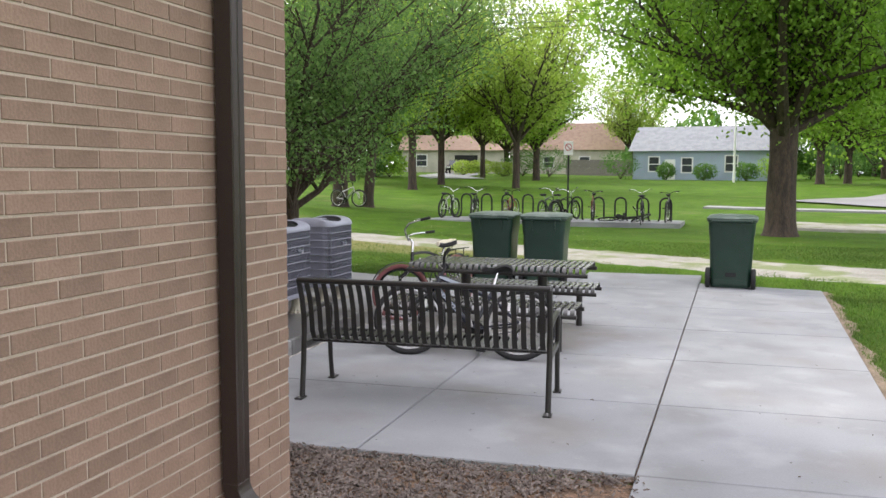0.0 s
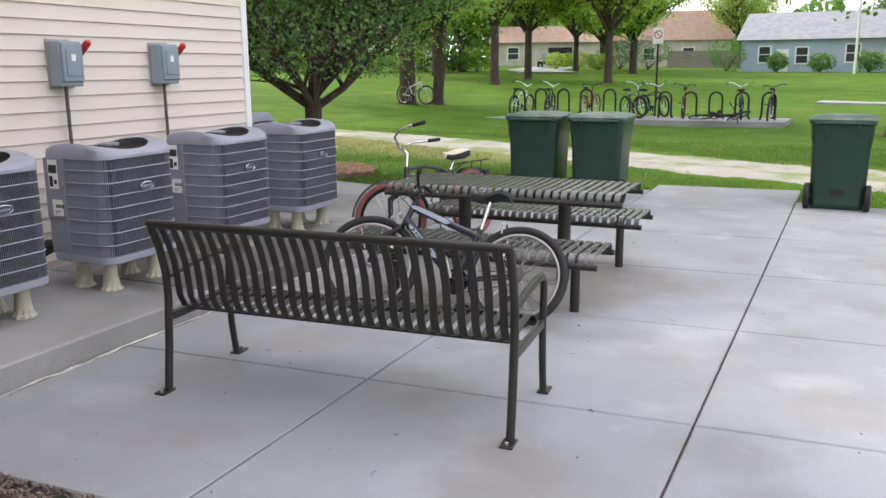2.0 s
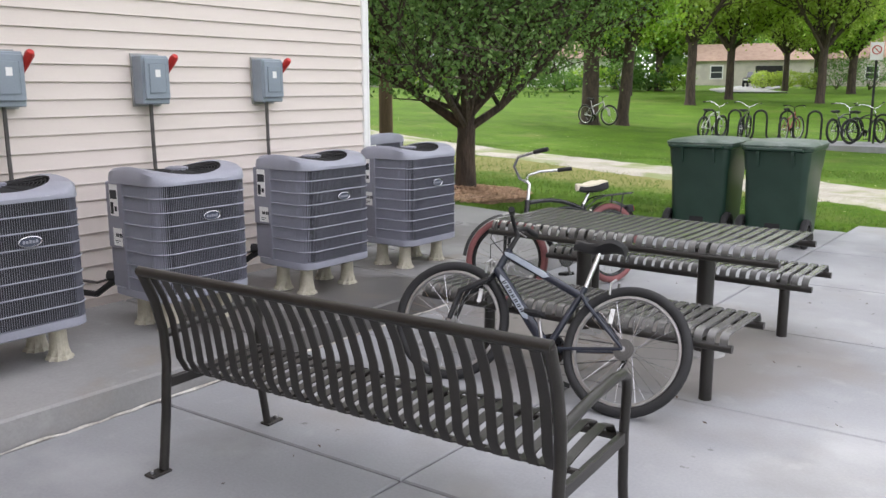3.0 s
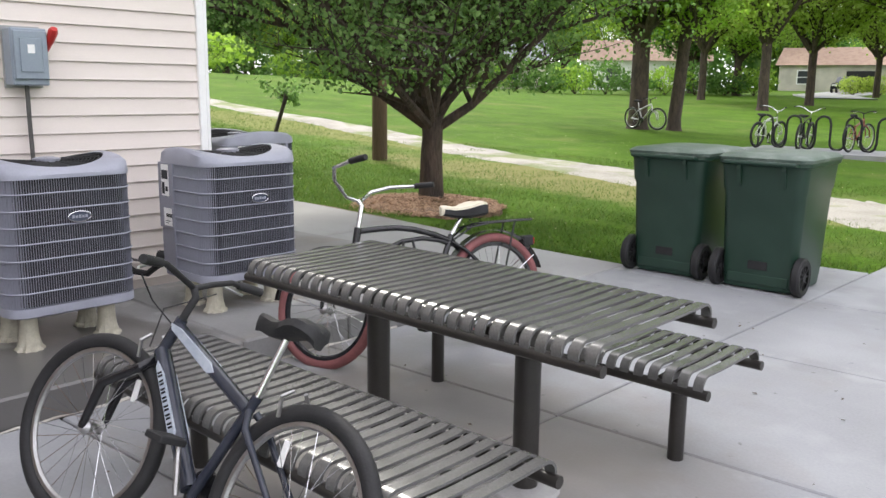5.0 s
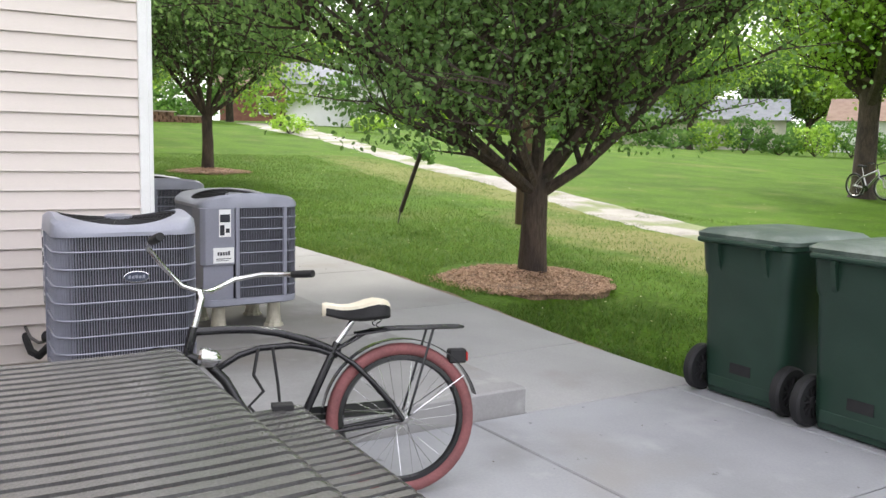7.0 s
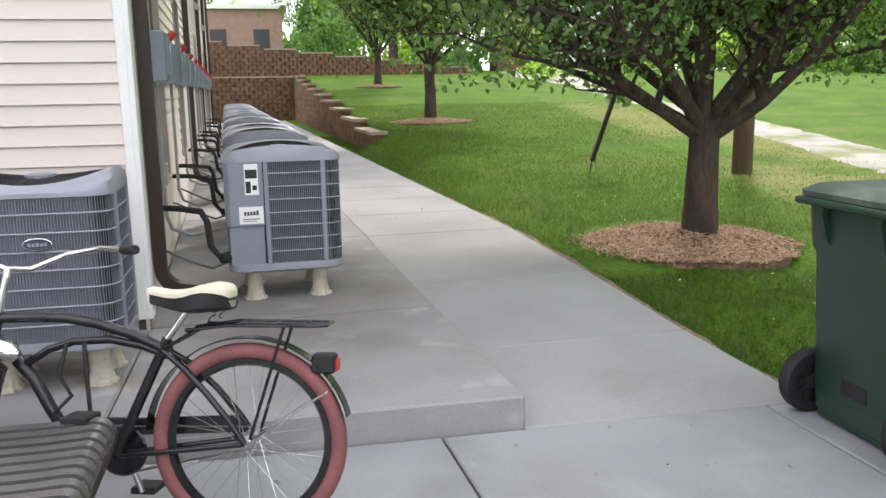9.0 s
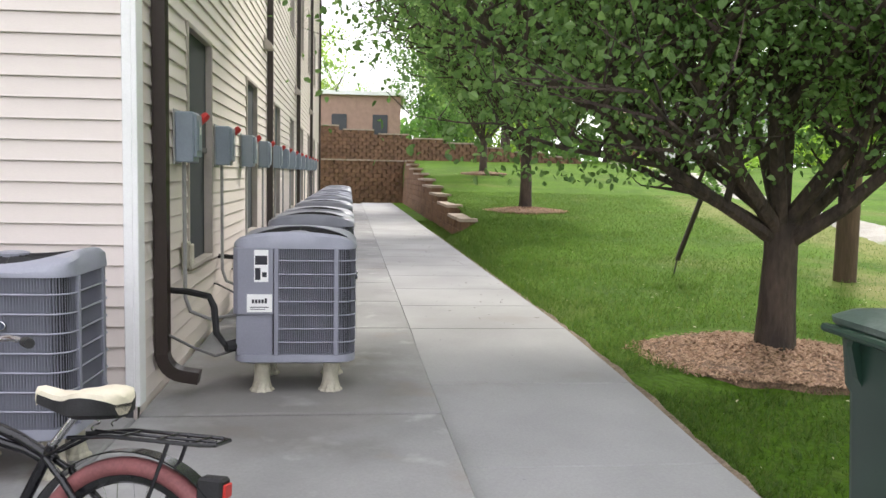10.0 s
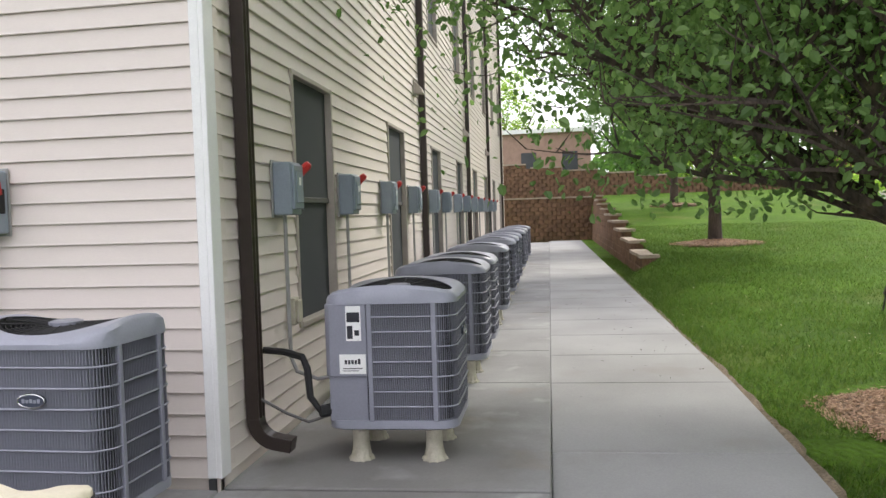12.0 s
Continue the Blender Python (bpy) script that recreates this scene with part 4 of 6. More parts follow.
# ---- picnic table ----
def picnic_table():
    root = thing("picnic_table", "brown slatted metal picnic table with two attached benches", "table", pose(3.085, -0.71, 0, 0, 0, 0.6))
    HW = 0.945

    def top(half, z, drop, y0, nm, th=0.010):
        arc = [(0.05 - 0.05 * math.cos(radians(g)), -0.05 + 0.05 * math.sin(radians(g))) for g in (0, 18, 36, 54, 72, 90)]
        side = [(0.016, -drop - 0.008), (0.002, -drop + 0.004)] + arc
        prof = [(-half + u, z + v) for u, v in side] + [(-half * 0.4, z - 0.004), (half * 0.4, z - 0.004)] + [(half - u, z + v) for u, v in side[::-1]]
        n = 29
        bm = B()
        strip(bm, [(0, y, zz) for y, zz in prof], 0.040, th)
        me = mesh_of("slat", bm, M_POWDER2, smooth=True)
        holder = thing_part(nm, root, y0)
        for i in range(n):
            part("slat", me, None, holder, m=Matrix.Translation((-HW + 0.04 + (2 * HW - 0.08) * i / (n - 1), y0, 0)))

    def thing_part(nm, parent, y0):
        bm = B()
        half, z = (0.39, 0.665) if nm == "tabletop" else (0.255, 0.375)
        for s in (-1, 1):
            tube(bm, [(-HW, y0 + s * half, z), (HW, y0 + s * half, z)], 0.021, 10)
        return part(nm, bm, M_POWDER, root, smooth=True)

    top(0.40, 0.74, 0.065, 0.0, "tabletop")
    top(0.265, 0.445, 0.065, -0.86, "seat")
    top(0.265, 0.445, 0.065, 0.64, "seat")
    for x in (-0.38, 0.445):
        bm = B()
        tube(bm, [(x, -0.10, 0), (x, -0.10, 0.70)], 0.051, 16)
        part("post", bm, M_POWDER, root, smooth=True)
        bm = B()
        box(bm, (x - 0.025, -0.34, 0.655), (x + 0.025, 0.34, 0.70))
        part("crossbar", bm, M_POWDER, root, bevel=0.003)
        bm = B()
        lathe(bm, [(0.14, 0.002), (0.13, 0.012), (0.06, 0.02)], 18, pose(x, -0.10, 0))
        part("footing", bm, M_PAD, root, "pale concrete patch round the post")
    for y0 in (-0.86, 0.56):
        for x in (-0.63, 0.74):
            bm = B()
            tube(bm, [(x, y0, 0), (x, y0, 0.42)], 0.034, 12)
            part("seat_post", bm, M_POWDER, root, smooth=True)
            bm = B()
            box(bm, (x - 0.02, y0 - (0.24 if y0 < 0 else 0.16), 0.372), (x + 0.02, y0 + (0.24 if y0 < 0 else 0.32), 0.405))
            part("crossbar", bm, M_POWDER, root, bevel=0.003)


picnic_table()


# ---- heat pumps ----
def heat_pump(W, D, high):
    """Local +y faces away from the wall, x along the wall; W along the wall, D out from it; the feet stand at z = 0."""
    root = thing("air_conditioner", "grey louvred heat pump on four cream plastic feet", "air conditioner", None, "heat pumps along the walls")
    w2, d2, r, top = W / 2, D / 2, 0.10, 0.915
    bm = B()
    loft(bm, [rounded(W - 0.03, D - 0.03, r, 0.195, 5), rounded(W + 0.004, D + 0.004, r, 0.205, 5), rounded(W + 0.004, D + 0.004, r, 0.25, 5)])
    part("base_pan", bm, M_ACLIGHT, root, smooth=True)
    bm = B()
    loft(bm, [rounded(W - 0.05, D - 0.05, r - 0.01, z, 5) for z in (0.24, top)])
    part("coil", bm, M_ACDARK, root, smooth=True)

    def rise(p, lift=0.0):
        return 0.972 + 0.034 * (p.x / w2) ** 2 - 0.034 * (p.y / d2) ** 2 + lift

    bm = B()
    outer = rounded(W + 0.014, D + 0.014, r + 0.008, top - 0.012, 8)
    outer = [q for a, b in zip(outer, outer[1:] + outer[:1]) for q in ([a] if (b - a).length < 0.1 else [a + (b - a) * (i / 6) for i in range(6)])]
    lip = [Vector((p.x, p.y, p.z + 0.02)) for p in outer]
    shoulder = [Vector((p.x * 0.985, p.y * 0.985, rise(p, -0.02))) for p in outer]
    crest = [Vector((p.x * 0.93, p.y * 0.93, rise(p))) for p in outer]
    hole, well = [], []
    for p in outer:
        a = math.atan2(p.y / d2, p.x / w2)
        h = Vector(((w2 - 0.05) * math.cos(a), (d2 - 0.05) * math.sin(a), 0))
        hole.append(Vector((h.x, h.y, rise(h, 0.004))))
        well.append(Vector((h.x * 0.97, h.y * 0.97, 0.90)))
    loft(bm, [outer, lip, shoulder, crest, hole], cap=False)
    part("cap", bm, M_ACLIGHT, root, smooth=True)
    bm = B()
    loft(bm, [[Vector((p.x * 1.002, p.y * 1.002, p.z - 0.006)) for p in hole], well, [Vector((p.x * 0.2, p.y * 0.2, 0.895)) for p in well]], cap=False)
    part("fan_well", bm, M_BLACK, root)
    bm = B()
    for f in np.linspace(0.15, 1.0, 13):
        tube(bm, [Vector((p.x * f, p.y * f, rise(p * f, -0.004))) for p in hole[::2]], 0.0028, 4, closed=True)
    for i in range(14):
        a = 2 * math.pi * i / 14
        pts = [Vector(((w2 - 0.065) * math.cos(a) * f, (d2 - 0.065) * math.sin(a) * f, 0)) for f in (0.12, 0.4, 0.7, 1.0)]
        tube(bm, [Vector((p.x, p.y, rise(p, -0.001))) for p in pts], 0.0032, 4)
    part("fan_guard", bm, M_BLACK, root, "black wire fan guard")
    bm = B()
    lathe(bm, [(0.07, 0.95), (0.07, 0.982), (0.05, 0.988)], 18)
    part("motor_cover", bm, M_AC, root)
    # service corner on the wall side
    bm = B()
    x0, x1, y0, y1 = w2 + 0.003 - 0.20, w2 + 0.003, -d2 - 0.003, -d2 + 0.24 * D / 0.735
    loft(bm, [[Vector(p) for p in ((x0, y0, z), (x1 - 0.03, y0, z), (x1, y0 + 0.03, z), (x1, y1, z), (x0, y1, z))] for z in (0.50, top - 0.01)])
    part("service_panel", bm, M_AC, root, bevel=0.004)
    bm = B()
    box(bm, (x0, y0 + 0.018, 0.245), (x1 - 0.018, y1 - 0.005, 0.505))
    part("valve_recess", bm, M_AC, root, bevel=0.004)
    posts = [(x1, y1 + 0.004), (x1, d2 - r - 0.03), (-x1, d2 - r - 0.03), (-x1, -d2 + r + 0.02)]
    for px, py in posts if high else posts[:1] + posts[2:]:
        bm = B()
        box(bm, (px - 0.008, py, 0.248), (px + 0.008, py + 0.028, top - 0.008))
        part("corner_post", bm, M_AC, root, bevel=0.003)
    bm = B()
    path = rounded(W, D, r, 0, 7)
    path = path + [path[0]]
    pitch, dist = 0.0125, 0.0
    for a, b in zip(path, path[1:]):
        seg = (b - a).length
        t = (pitch - dist % pitch) % pitch
        nrm, tg = Vector((b.y - a.y, a.x - b.x, 0)).normalized(), (b - a).normalized()
        while t < seg:
            p = a + (b - a) * (t / seg)
            t += pitch
            if p.y < y1 and p.x > x0:
                continue
            v = [bm.verts.new(p + tg * u - nrm * w + Vector((0, 0, z))) for z in (0.245, top) for u, w in ((0.0050, 0.012), (-0.0012, 0.0), (0.0014, 0.0), (0.0072, 0.012))]
            for i, j in ((0, 1), (1, 2), (2, 3)):
                bm.faces.new((v[i], v[j], v[j + 4], v[i + 4]))
        dist += seg
    lo = part("louvre", bm, M_AC, root, "grey vertical louvre bars")
    bm = B()
    ringp = [p for p in rounded(W, D, r, 0, 7)]
    k0 = next(i for i, p in enumerate(ringp) if p.y < -d2 + r + 0.01 and p.x > 0)
    run = [Vector((w2 + 0.003, y1 + 0.03, 0))] + [p * 1.008 for p in ringp[:k0]] + [Vector((x0 - 0.01, -d2 - 0.003, 0))]
    tube(bm, run, 0.0045, 5)
    wire = mesh_of("wire", bm, M_ACLIGHT)
    for i in range(1, 8):
        part("wire", wire, None, root, m=Matrix.Translation((0, 0, 0.245 + (top - 0.245) * i / 8)))
    # oval badge on the front
    pts = [(0.06 * math.cos(2 * math.pi * i / 20), 0.027 * math.sin(2 * math.pi * i / 20)) for i in range(20)]
    bz = 0.70
    bm = B()
    loft(bm, [[Vector((x - 0.03, d2 + yy, bz + z)) for x, z in pts] for yy in (0.0, 0.014)])
    bd = part("badge", bm, M_BADGE, root, "oval blue-grey badge with a bright rim")
    bm = B()
    tube(bm, [Vector((x - 0.03, d2 + 0.014, bz + z)) for x, z in pts], 0.003, 5, closed=True)
    part("badge_rim", bm, M_CHROME, bd)
    bm = B()
    for k in range(5):
        box(bm, (-0.07 + 0.017 * k, d2 + 0.014, bz - 0.008), (-0.058 + 0.017 * k, d2 + 0.0165, bz + 0.008 - 0.003 * (k % 2)))
    part("badge_mark", bm, M_ACLIGHT, bd)
    # stickers on the service panel
    yc = (y0 + y1) / 2
    for nm, ya, yb, za, zb in (("label_plate", y1 - 0.115, y1 - 0.03, 0.70, 0.895), ("maker_sticker", y0 + 0.085, y1 - 0.008, 0.515, 0.625)):
        bm = B()
        box(bm, (x1, ya, za), (x1 + 0.002, yb, zb))
        st = part(nm, bm, M_TRIM, root, "white paper sticker")
        bm = B()
        if nm == "label_plate":
            box(bm, (x1 + 0.002, ya + 0.006, za + 0.105), (x1 + 0.003, yb - 0.006, zb - 0.035))
            box(bm, (x1 + 0.002, ya + 0.006, za + 0.012), (x1 + 0.003, ya + 0.038, za + 0.085))
            box(bm, (x1 + 0.002, ya + 0.048, za + 0.03), (x1 + 0.003, yb - 0.01, za + 0.06))
        else:
            for k in range(5):
                box(bm, (x1 + 0.002, ya + 0.03 + 0.019 * k, za + 0.055), (x1 + 0.003, ya + 0.044 + 0.019 * k, za + (0.085 if k == 4 else 0.078)))
            box(bm, (x1 + 0.002, ya + 0.02, za + 0.028), (x1 + 0.003, yb - 0.02, za + 0.033))
            box(bm, (x1 + 0.002, ya + 0.02, za + 0.016), (x1 + 0.003, yb - 0.04, za + 0.02))
        part("print", bm, M_ACDARK, st, "dark printed bars")
    bm = B()
    prof = [(0.046, 0.03), (0.046, 0.20)]
    n = 20
    rings = [[Vector((rr * (1.0 if (rr < 0.06 or j % 2) else 0.86) * math.cos(2 * math.pi * j / n), rr * (1.0 if (rr < 0.06 or j % 2) else 0.86) * math.sin(2 * math.pi * j / n), z)) for j in range(n)] for rr, z in ((0.078, 0.0), (0.074, 0.012), (0.062, 0.022), (0.052, 0.06), (0.048, 0.10), (0.046, 0.20))]
    loft(bm, rings)
    foot = mesh_of("foot", bm, M_FOOT)
    for x in (-w2 + 0.13, w2 - 0.13):
        for y in (-d2 + 0.16, d2 - 0.15):
            part("foot", foot, None, root, m=pose(x, y, 0))
    wy = -d2 - 0.40
    bm = B()
    tube(bm, [(w2 - 0.06, y0 + 0.06, 0.30), (w2 - 0.02, y0 - 0.05, 0.24), (w2 + 0.02, y0 - 0.14, 0.17), (w2 + 0.05, y0 - 0.26, 0.17), (w2 + 0.06, y0 - 0.36, 0.20), (w2 + 0.06, y0 - 0.50, 0.22)] if not high else [(w2 - 0.06, y0 + 0.06, 0.33), (w2 - 0.03, y0 - 0.05, 0.31), (w2 - 0.03, y0 - 0.10, 0.38), (w2 - 0.04, y0 - 0.115, 0.54), (w2 - 0.07, y0 - 0.15, 0.60), (w2 - 0.20, y0 - 0.30, 0.61), (w2 - 0.27, wy - 0.05, 0.61)], 0.021, 8)
    part("insulated_line", bm, M_BLACK, root, "black insulated refrigerant line", smooth=True)
    bm = B()
    tube(bm, [(w2 - 0.05, y0 + 0.03, 0.28), (w2 + 0.02, y0 - 0.10, 0.25), (w2 + 0.03, y0 - 0.22, 0.30), (w2 + 0.01, y0 - 0.42, 0.40), (w2 + 0.01, y0 - 0.50, 0.41)] if high else [(w2 - 0.05, y0 + 0.03, 0.30), (w2 + 0.02, y0 - 0.12, 0.25), (w2 + 0.05, y0 - 0.26, 0.25), (w2 + 0.06, y0 - 0.50, 0.27)], 0.009, 6)
    part("copper_line", bm, M_DARKPIPE, root, smooth=True)
    bm = B()
    tube(bm, [(w2 - 0.07, y0 + 0.05, 0.30), (w2 - 0.01, y0 - 0.04, 0.30)], 0.034, 9)
    part("valve_boot", bm, M_BLACK, root, smooth=True)
    return root


M_BADGE = mat("badge_enamel", (0.055, 0.065, 0.10), rough=0.35, bump=0.02, grain=0.06)
ac = heat_pump(0.68, 0.56, False)
Y_A = [-0.31, -1.42, -2.58, -3.71]
ac.matrix_basis = M_A @ pose(-Y_A[0], 0.76, 0.15)
for y in Y_A[1:]:
    copy_thing(ac, M_A @ pose(-y, 0.76, 0.15))
ac = heat_pump(0.70, 0.735, True)
S_B = [0.79, 2.95, 4.05, 6.45, 8.75, 10.2, 11.6, 14.3, 16.2, 19.0]
ac.matrix_basis = M_B @ pose(-S_B[0], 0.83, 0.15)
for s in S_B[1:]:
    copy_thing(ac, M_B @ pose(-s, 0.83, 0.15))


# ---- disconnect boxes ----
def disconnect(m, drop, pipe_mat):
    root = thing("disconnect_box", "grey electrical disconnect box with a red handle on the wall", "electrical box", m, "disconnect boxes along the walls")
    bm = B()
    box(bm, (-0.11, 0, 0.0), (0.11, 0.012, 0.36))
    part("back_plate", bm, M_PVC, root, bevel=0.002)
    bm = B()
    box(bm, (-0.105, 0.012, 0.015), (0.105, 0.13, 0.345))
    part("case", bm, M_BOX, root, bevel=0.008)
    bm = B()
    box(bm, (-0.098, 0.13, 0.05), (0.095, 0.15, 0.33))
    dr = part("door", bm, M_BOX, root, bevel=0.006)
    bm = B()
    box(bm, (-0.065, 0.15, 0.09), (0.065, 0.157, 0.29))
    part("raised_panel", bm, M_BOX, dr, bevel=0.005)
    bm = B()
    box(bm, (-0.02, 0.1575, 0.20), (0.02, 0.159, 0.25))
    part("notice", bm, M_TRIM, dr, "small white notice")
    bm = B()
    box(bm, (-0.118, 0.05, 0.12), (-0.106, 0.10, 0.25))
    lv = part("lever", bm, M_BLACK, root, bevel=0.004)
    bm = B()
    tube(bm, [(-0.116, 0.085, 0.22), (-0.124, 0.125, 0.28), (-0.128, 0.17, 0.33), (-0.128, 0.185, 0.345)], [0.012, 0.024, 0.029, 0.02], 8)
    part("red_grip", bm, M_RED, lv, "red handle grip", smooth=True)
    bm = B()
    tube(bm, [(0.0, 0.05, 0.015), (0.0, 0.05, -0.25), (-0.01, 0.05, -drop + 0.16), (-0.03, 0.08, -drop + 0.06), (-0.08, 0.20, -drop), (-0.12, 0.42, -drop + 0.03)], 0.0135, 8)
    part("conduit", bm, pipe_mat, root, "conduit running down the wall", smooth=True)
    return root


dA = disconnect(M_A @ pose(1.225, 0.012, 1.495), 0.98, M_DARKPIPE)
for y in (-2.27, -3.28, -4.45):
    copy_thing(dA, M_A @ pose(-y, 0.012, 1.495))
dB = disconnect(M_B @ pose(-1.06, 0.012, 1.55), 1.05, M_PVC)
for s in (2.72, 4.46, 6.15, 7.9, 9.4, 11.1, 12.8, 14.4, 16.1, 17.8, 19.5, 21.2):
    copy_thing(dB, M_B @ pose(-s, 0.012, 1.545))


# ---- wheeled bins ----
def wheeled_bin(m, label):
    """Local -y is the back, with the wheels and the handle."""
    root = thing("wheeled_bin", label, "bin", m, "wheeled bins on the patio")
    bm = B()
    loft(bm, [rounded(0.56, 0.60, 0.06, 0.015, 4, cy=0.0), rounded(0.575, 0.63, 0.06, 0.10, 4), rounded(0.62, 0.71, 0.07, 0.76, 4, cy=0.01), rounded(0.64, 0.75, 0.08, 0.79, 4, cy=0.01), rounded(0.665, 0.78, 0.08, 0.97, 4, cy=0.01), rounded(0.70, 0.82, 0.08, 0.985, 4, cy=0.01), rounded(0.70, 0.82, 0.08, 1.01, 4, cy=0.01)])
    part("body", bm, M_GREENBIN, root, smooth=True)
    bm = B()
    loft(bm, [rounded(0.71, 0.83, 0.08, 1.012, 5, cy=0.01), rounded(0.72, 0.84, 0.085, 1.035, 5, cy=0.01), rounded(0.66, 0.77, 0.10, 1.06, 5, cy=0.02), rounded(0.45, 0.55, 0.12, 1.075, 5, cy=0.03)])
    part("lid", bm, M_LID, root, "weathered green lid, paler with sky sheen painted in", smooth=True)
    bm = B()
    tube(bm, [(-0.27, -0.37, 0.985), (-0.27, -0.45, 1.0), (0.27, -0.45, 1.0), (0.27, -0.37, 0.985)], 0.016, 8)
    part("handle", bm, M_GREENBIN, root, smooth=True)
    for x in (-0.17, 0.17):
        bm = B()
        strip(bm, [(x, -0.385, 1.0), (x, -0.40, 0.95), (x, -0.37, 0.84), (x, -0.345, 0.80)], 0.03, 0.03)
        part("rib", bm, M_GREENBIN, root)
    bm = B()
    box(bm, (-0.075, -0.325, 0.17), (0.075, -0.300, 0.235))
    part("recess", bm, M_BLACK, root, "dark moulded slot")
    bm = B()
    box(bm, (-0.24, -0.318, 0.05), (0.24, -0.290, 0.13))
    part("axle_skirt", bm, M_GREENBIN, root, bevel=0.006)
    bm = B()
    tube(bm, [(-0.33, -0.27, 0.15), (0.33, -0.27, 0.15)], 0.012, 8)
    part("axle", bm, M_STEEL, root)
    for x in (-0.32, 0.32):
        w = part("wheel", wheel_mesh(), None, root, m=pose(x, -0.29, 0.15))
        for i in range(10):
            part("spoke", _cache["sp"], None, w, m=pose(0, 0, 0, 36 * i, 0, 0))
    return root


_cache = {}


def wheel_mesh():
    if "bw" not in _cache:
        bm = B()
        rot = pose(0, 0, 0, 0, 90, 0)
        lathe(bm, [(0.095, -0.03), (0.135, -0.034), (0.15, -0.02), (0.15, 0.02), (0.135, 0.034), (0.095, 0.03)], 28, rot, cap=False)
        lathe(bm, [(0.035, -0.032), (0.035, 0.032)], 14, rot)
        lathe(bm, [(0.10, -0.008), (0.10, 0.008)], 28, rot)
        sp = B()
        strip(sp, [(0, 0.032, 0), (0, 0.10, 0)], 0.05, 0.012, axis=(1, 0, 0))
        _cache["sp"] = mesh_of("spoke", sp, M_BLACK)
        _cache["bw"] = mesh_of("wheel", bm, M_BLACK, smooth=True)
    return _cache["bw"]


wheeled_bin(pose(1.97, 3.42, 0, 0, 0, 2), "dark green wheeled bin on the patio beside its twin")
wheeled_bin(pose(2.78, 3.40, 0, 0, 0, 2), "dark green wheeled bin with a pale scuffed lid")
wheeled_bin(pose(5.50, 3.93, 0, 0, 0, -3), "dark green wheeled bin standing alone at the patio's edge")


# ---- bicycles ----
def bicycle(m, label, style, frame_mat, tyre_mat, seat_mat, steer=0.0, rough=False):
    """Local +x is ahead, the rear hub stands over the origin; style is 'mountain' or 'cruiser'."""
    root = thing("bicycle", label, "bicycle", m, "" if not rough else "bicycles by the rack")
    cruiser = style == "cruiser"
    n = 6 if rough else 10
    R, TW = (0.335, 0.028) if cruiser else (0.340, 0.027)
    L = 1.115 if cruiser else 1.045
    bb = Vector((0.47 if cruiser else 0.43, 0, 0.28))
    rear, front = Vector((0, 0, R)), Vector((L, 0, R))
    key = ("wheel", style, tyre_mat.name, rough)
    if key not in _cache:
        t = B()
        tube(t, ring((0, 0, 0), R - TW, "y", 28 if rough else 48), TW, n, closed=True)
        r = B()
        tube(r, ring((0, 0, 0), R - 2 * TW - 0.006, "y", 28 if rough else 48), 0.017 if cruiser else 0.0125, 6, closed=True)
        s = B()
        for i in range(16 if rough else 32):
            a = 2 * math.pi * i / (16 if rough else 32)
            off = 0.35 * (1 if i % 4 < 2 else -1)
            sy = 0.028 if i % 2 else -0.028
            tube(s, [(0.024 * math.cos(a + off * 3), sy, 0.024 * math.sin(a + off * 3)), ((R - 2 * TW - 0.01) * math.cos(a), 0, (R - 2 * TW - 0.01) * math.sin(a))], 0.0013 if not rough else 0.002, 3, cap=False)
        h = B()
        lathe(h, [(0.012, -0.055), (0.027, -0.034), (0.018, -0.022), (0.018, 0.022), (0.027, 0.034), (0.012, 0.055)], 12, pose(0, 0, 0, 90, 0, 0))
        _cache[key] = [mesh_of("tyre", t, tyre_mat, True), mesh_of("rim", r, M_STEEL if not cruiser else M_GLOSSBLACK, True), mesh_of("spokes", s, M_CHROME), mesh_of("hub", h, M_STEEL, True)]

    def wheel(c, turn):
        ms = _cache[key]
        w = part("wheel", ms[0], None, root, m=turn @ Matrix.Translation(c))
        for nm, me in zip(("rim", "spokes", "hub"), ms[1:]):
            part(nm, me, None, w)

    head_lo, head_hi = (Vector((L - 0.20, 0, 0.625)), Vector((L - 0.235, 0, 0.765))) if cruiser else (Vector((L - 0.20, 0, 0.655)), Vector((L - 0.25, 0, 0.80)))
    axis = (head_hi - head_lo).normalized()
    turn = Matrix.Translation(head_lo) @ Matrix.Rotation(radians(steer), 4, axis) @ Matrix.Translation(-head_lo)
    wheel(rear, Matrix())
    wheel(front, turn)
    top_st = bb + Vector((-0.14, 0, 0.36)) if not cruiser else bb + Vector((-0.19, 0, 0.40))

    def pipe(nm, pts, r, mt=None, lab="", tr=None):
        bm = B()
        tube(bm, [tr @ Vector(p) for p in pts] if tr else pts, r, n)
        return part(nm, bm, mt or frame_mat, root, lab, smooth=True)

    pipe("head_tube", [head_lo, head_hi], 0.021)
    pipe("seat_tube", [bb, top_st], 0.018)
    if cruiser:
        pipe("top_tube", [head_hi - axis * 0.02, Vector((0.75, 0, 0.750)), Vector((0.64, 0, 0.748)), Vector((0.53, 0, 0.730)), Vector((0.40, 0, 0.692)), Vector((0.27, 0, 0.635))], 0.0175)
        pipe("arch_tube", [Vector((0.79, 0, 0.585)), Vector((0.70, 0, 0.640)), Vector((0.61, 0, 0.668)), Vector((0.48, 0, 0.675)), Vector((0.37, 0, 0.655)), Vector((0.28, 0, 0.622))], 0.014)
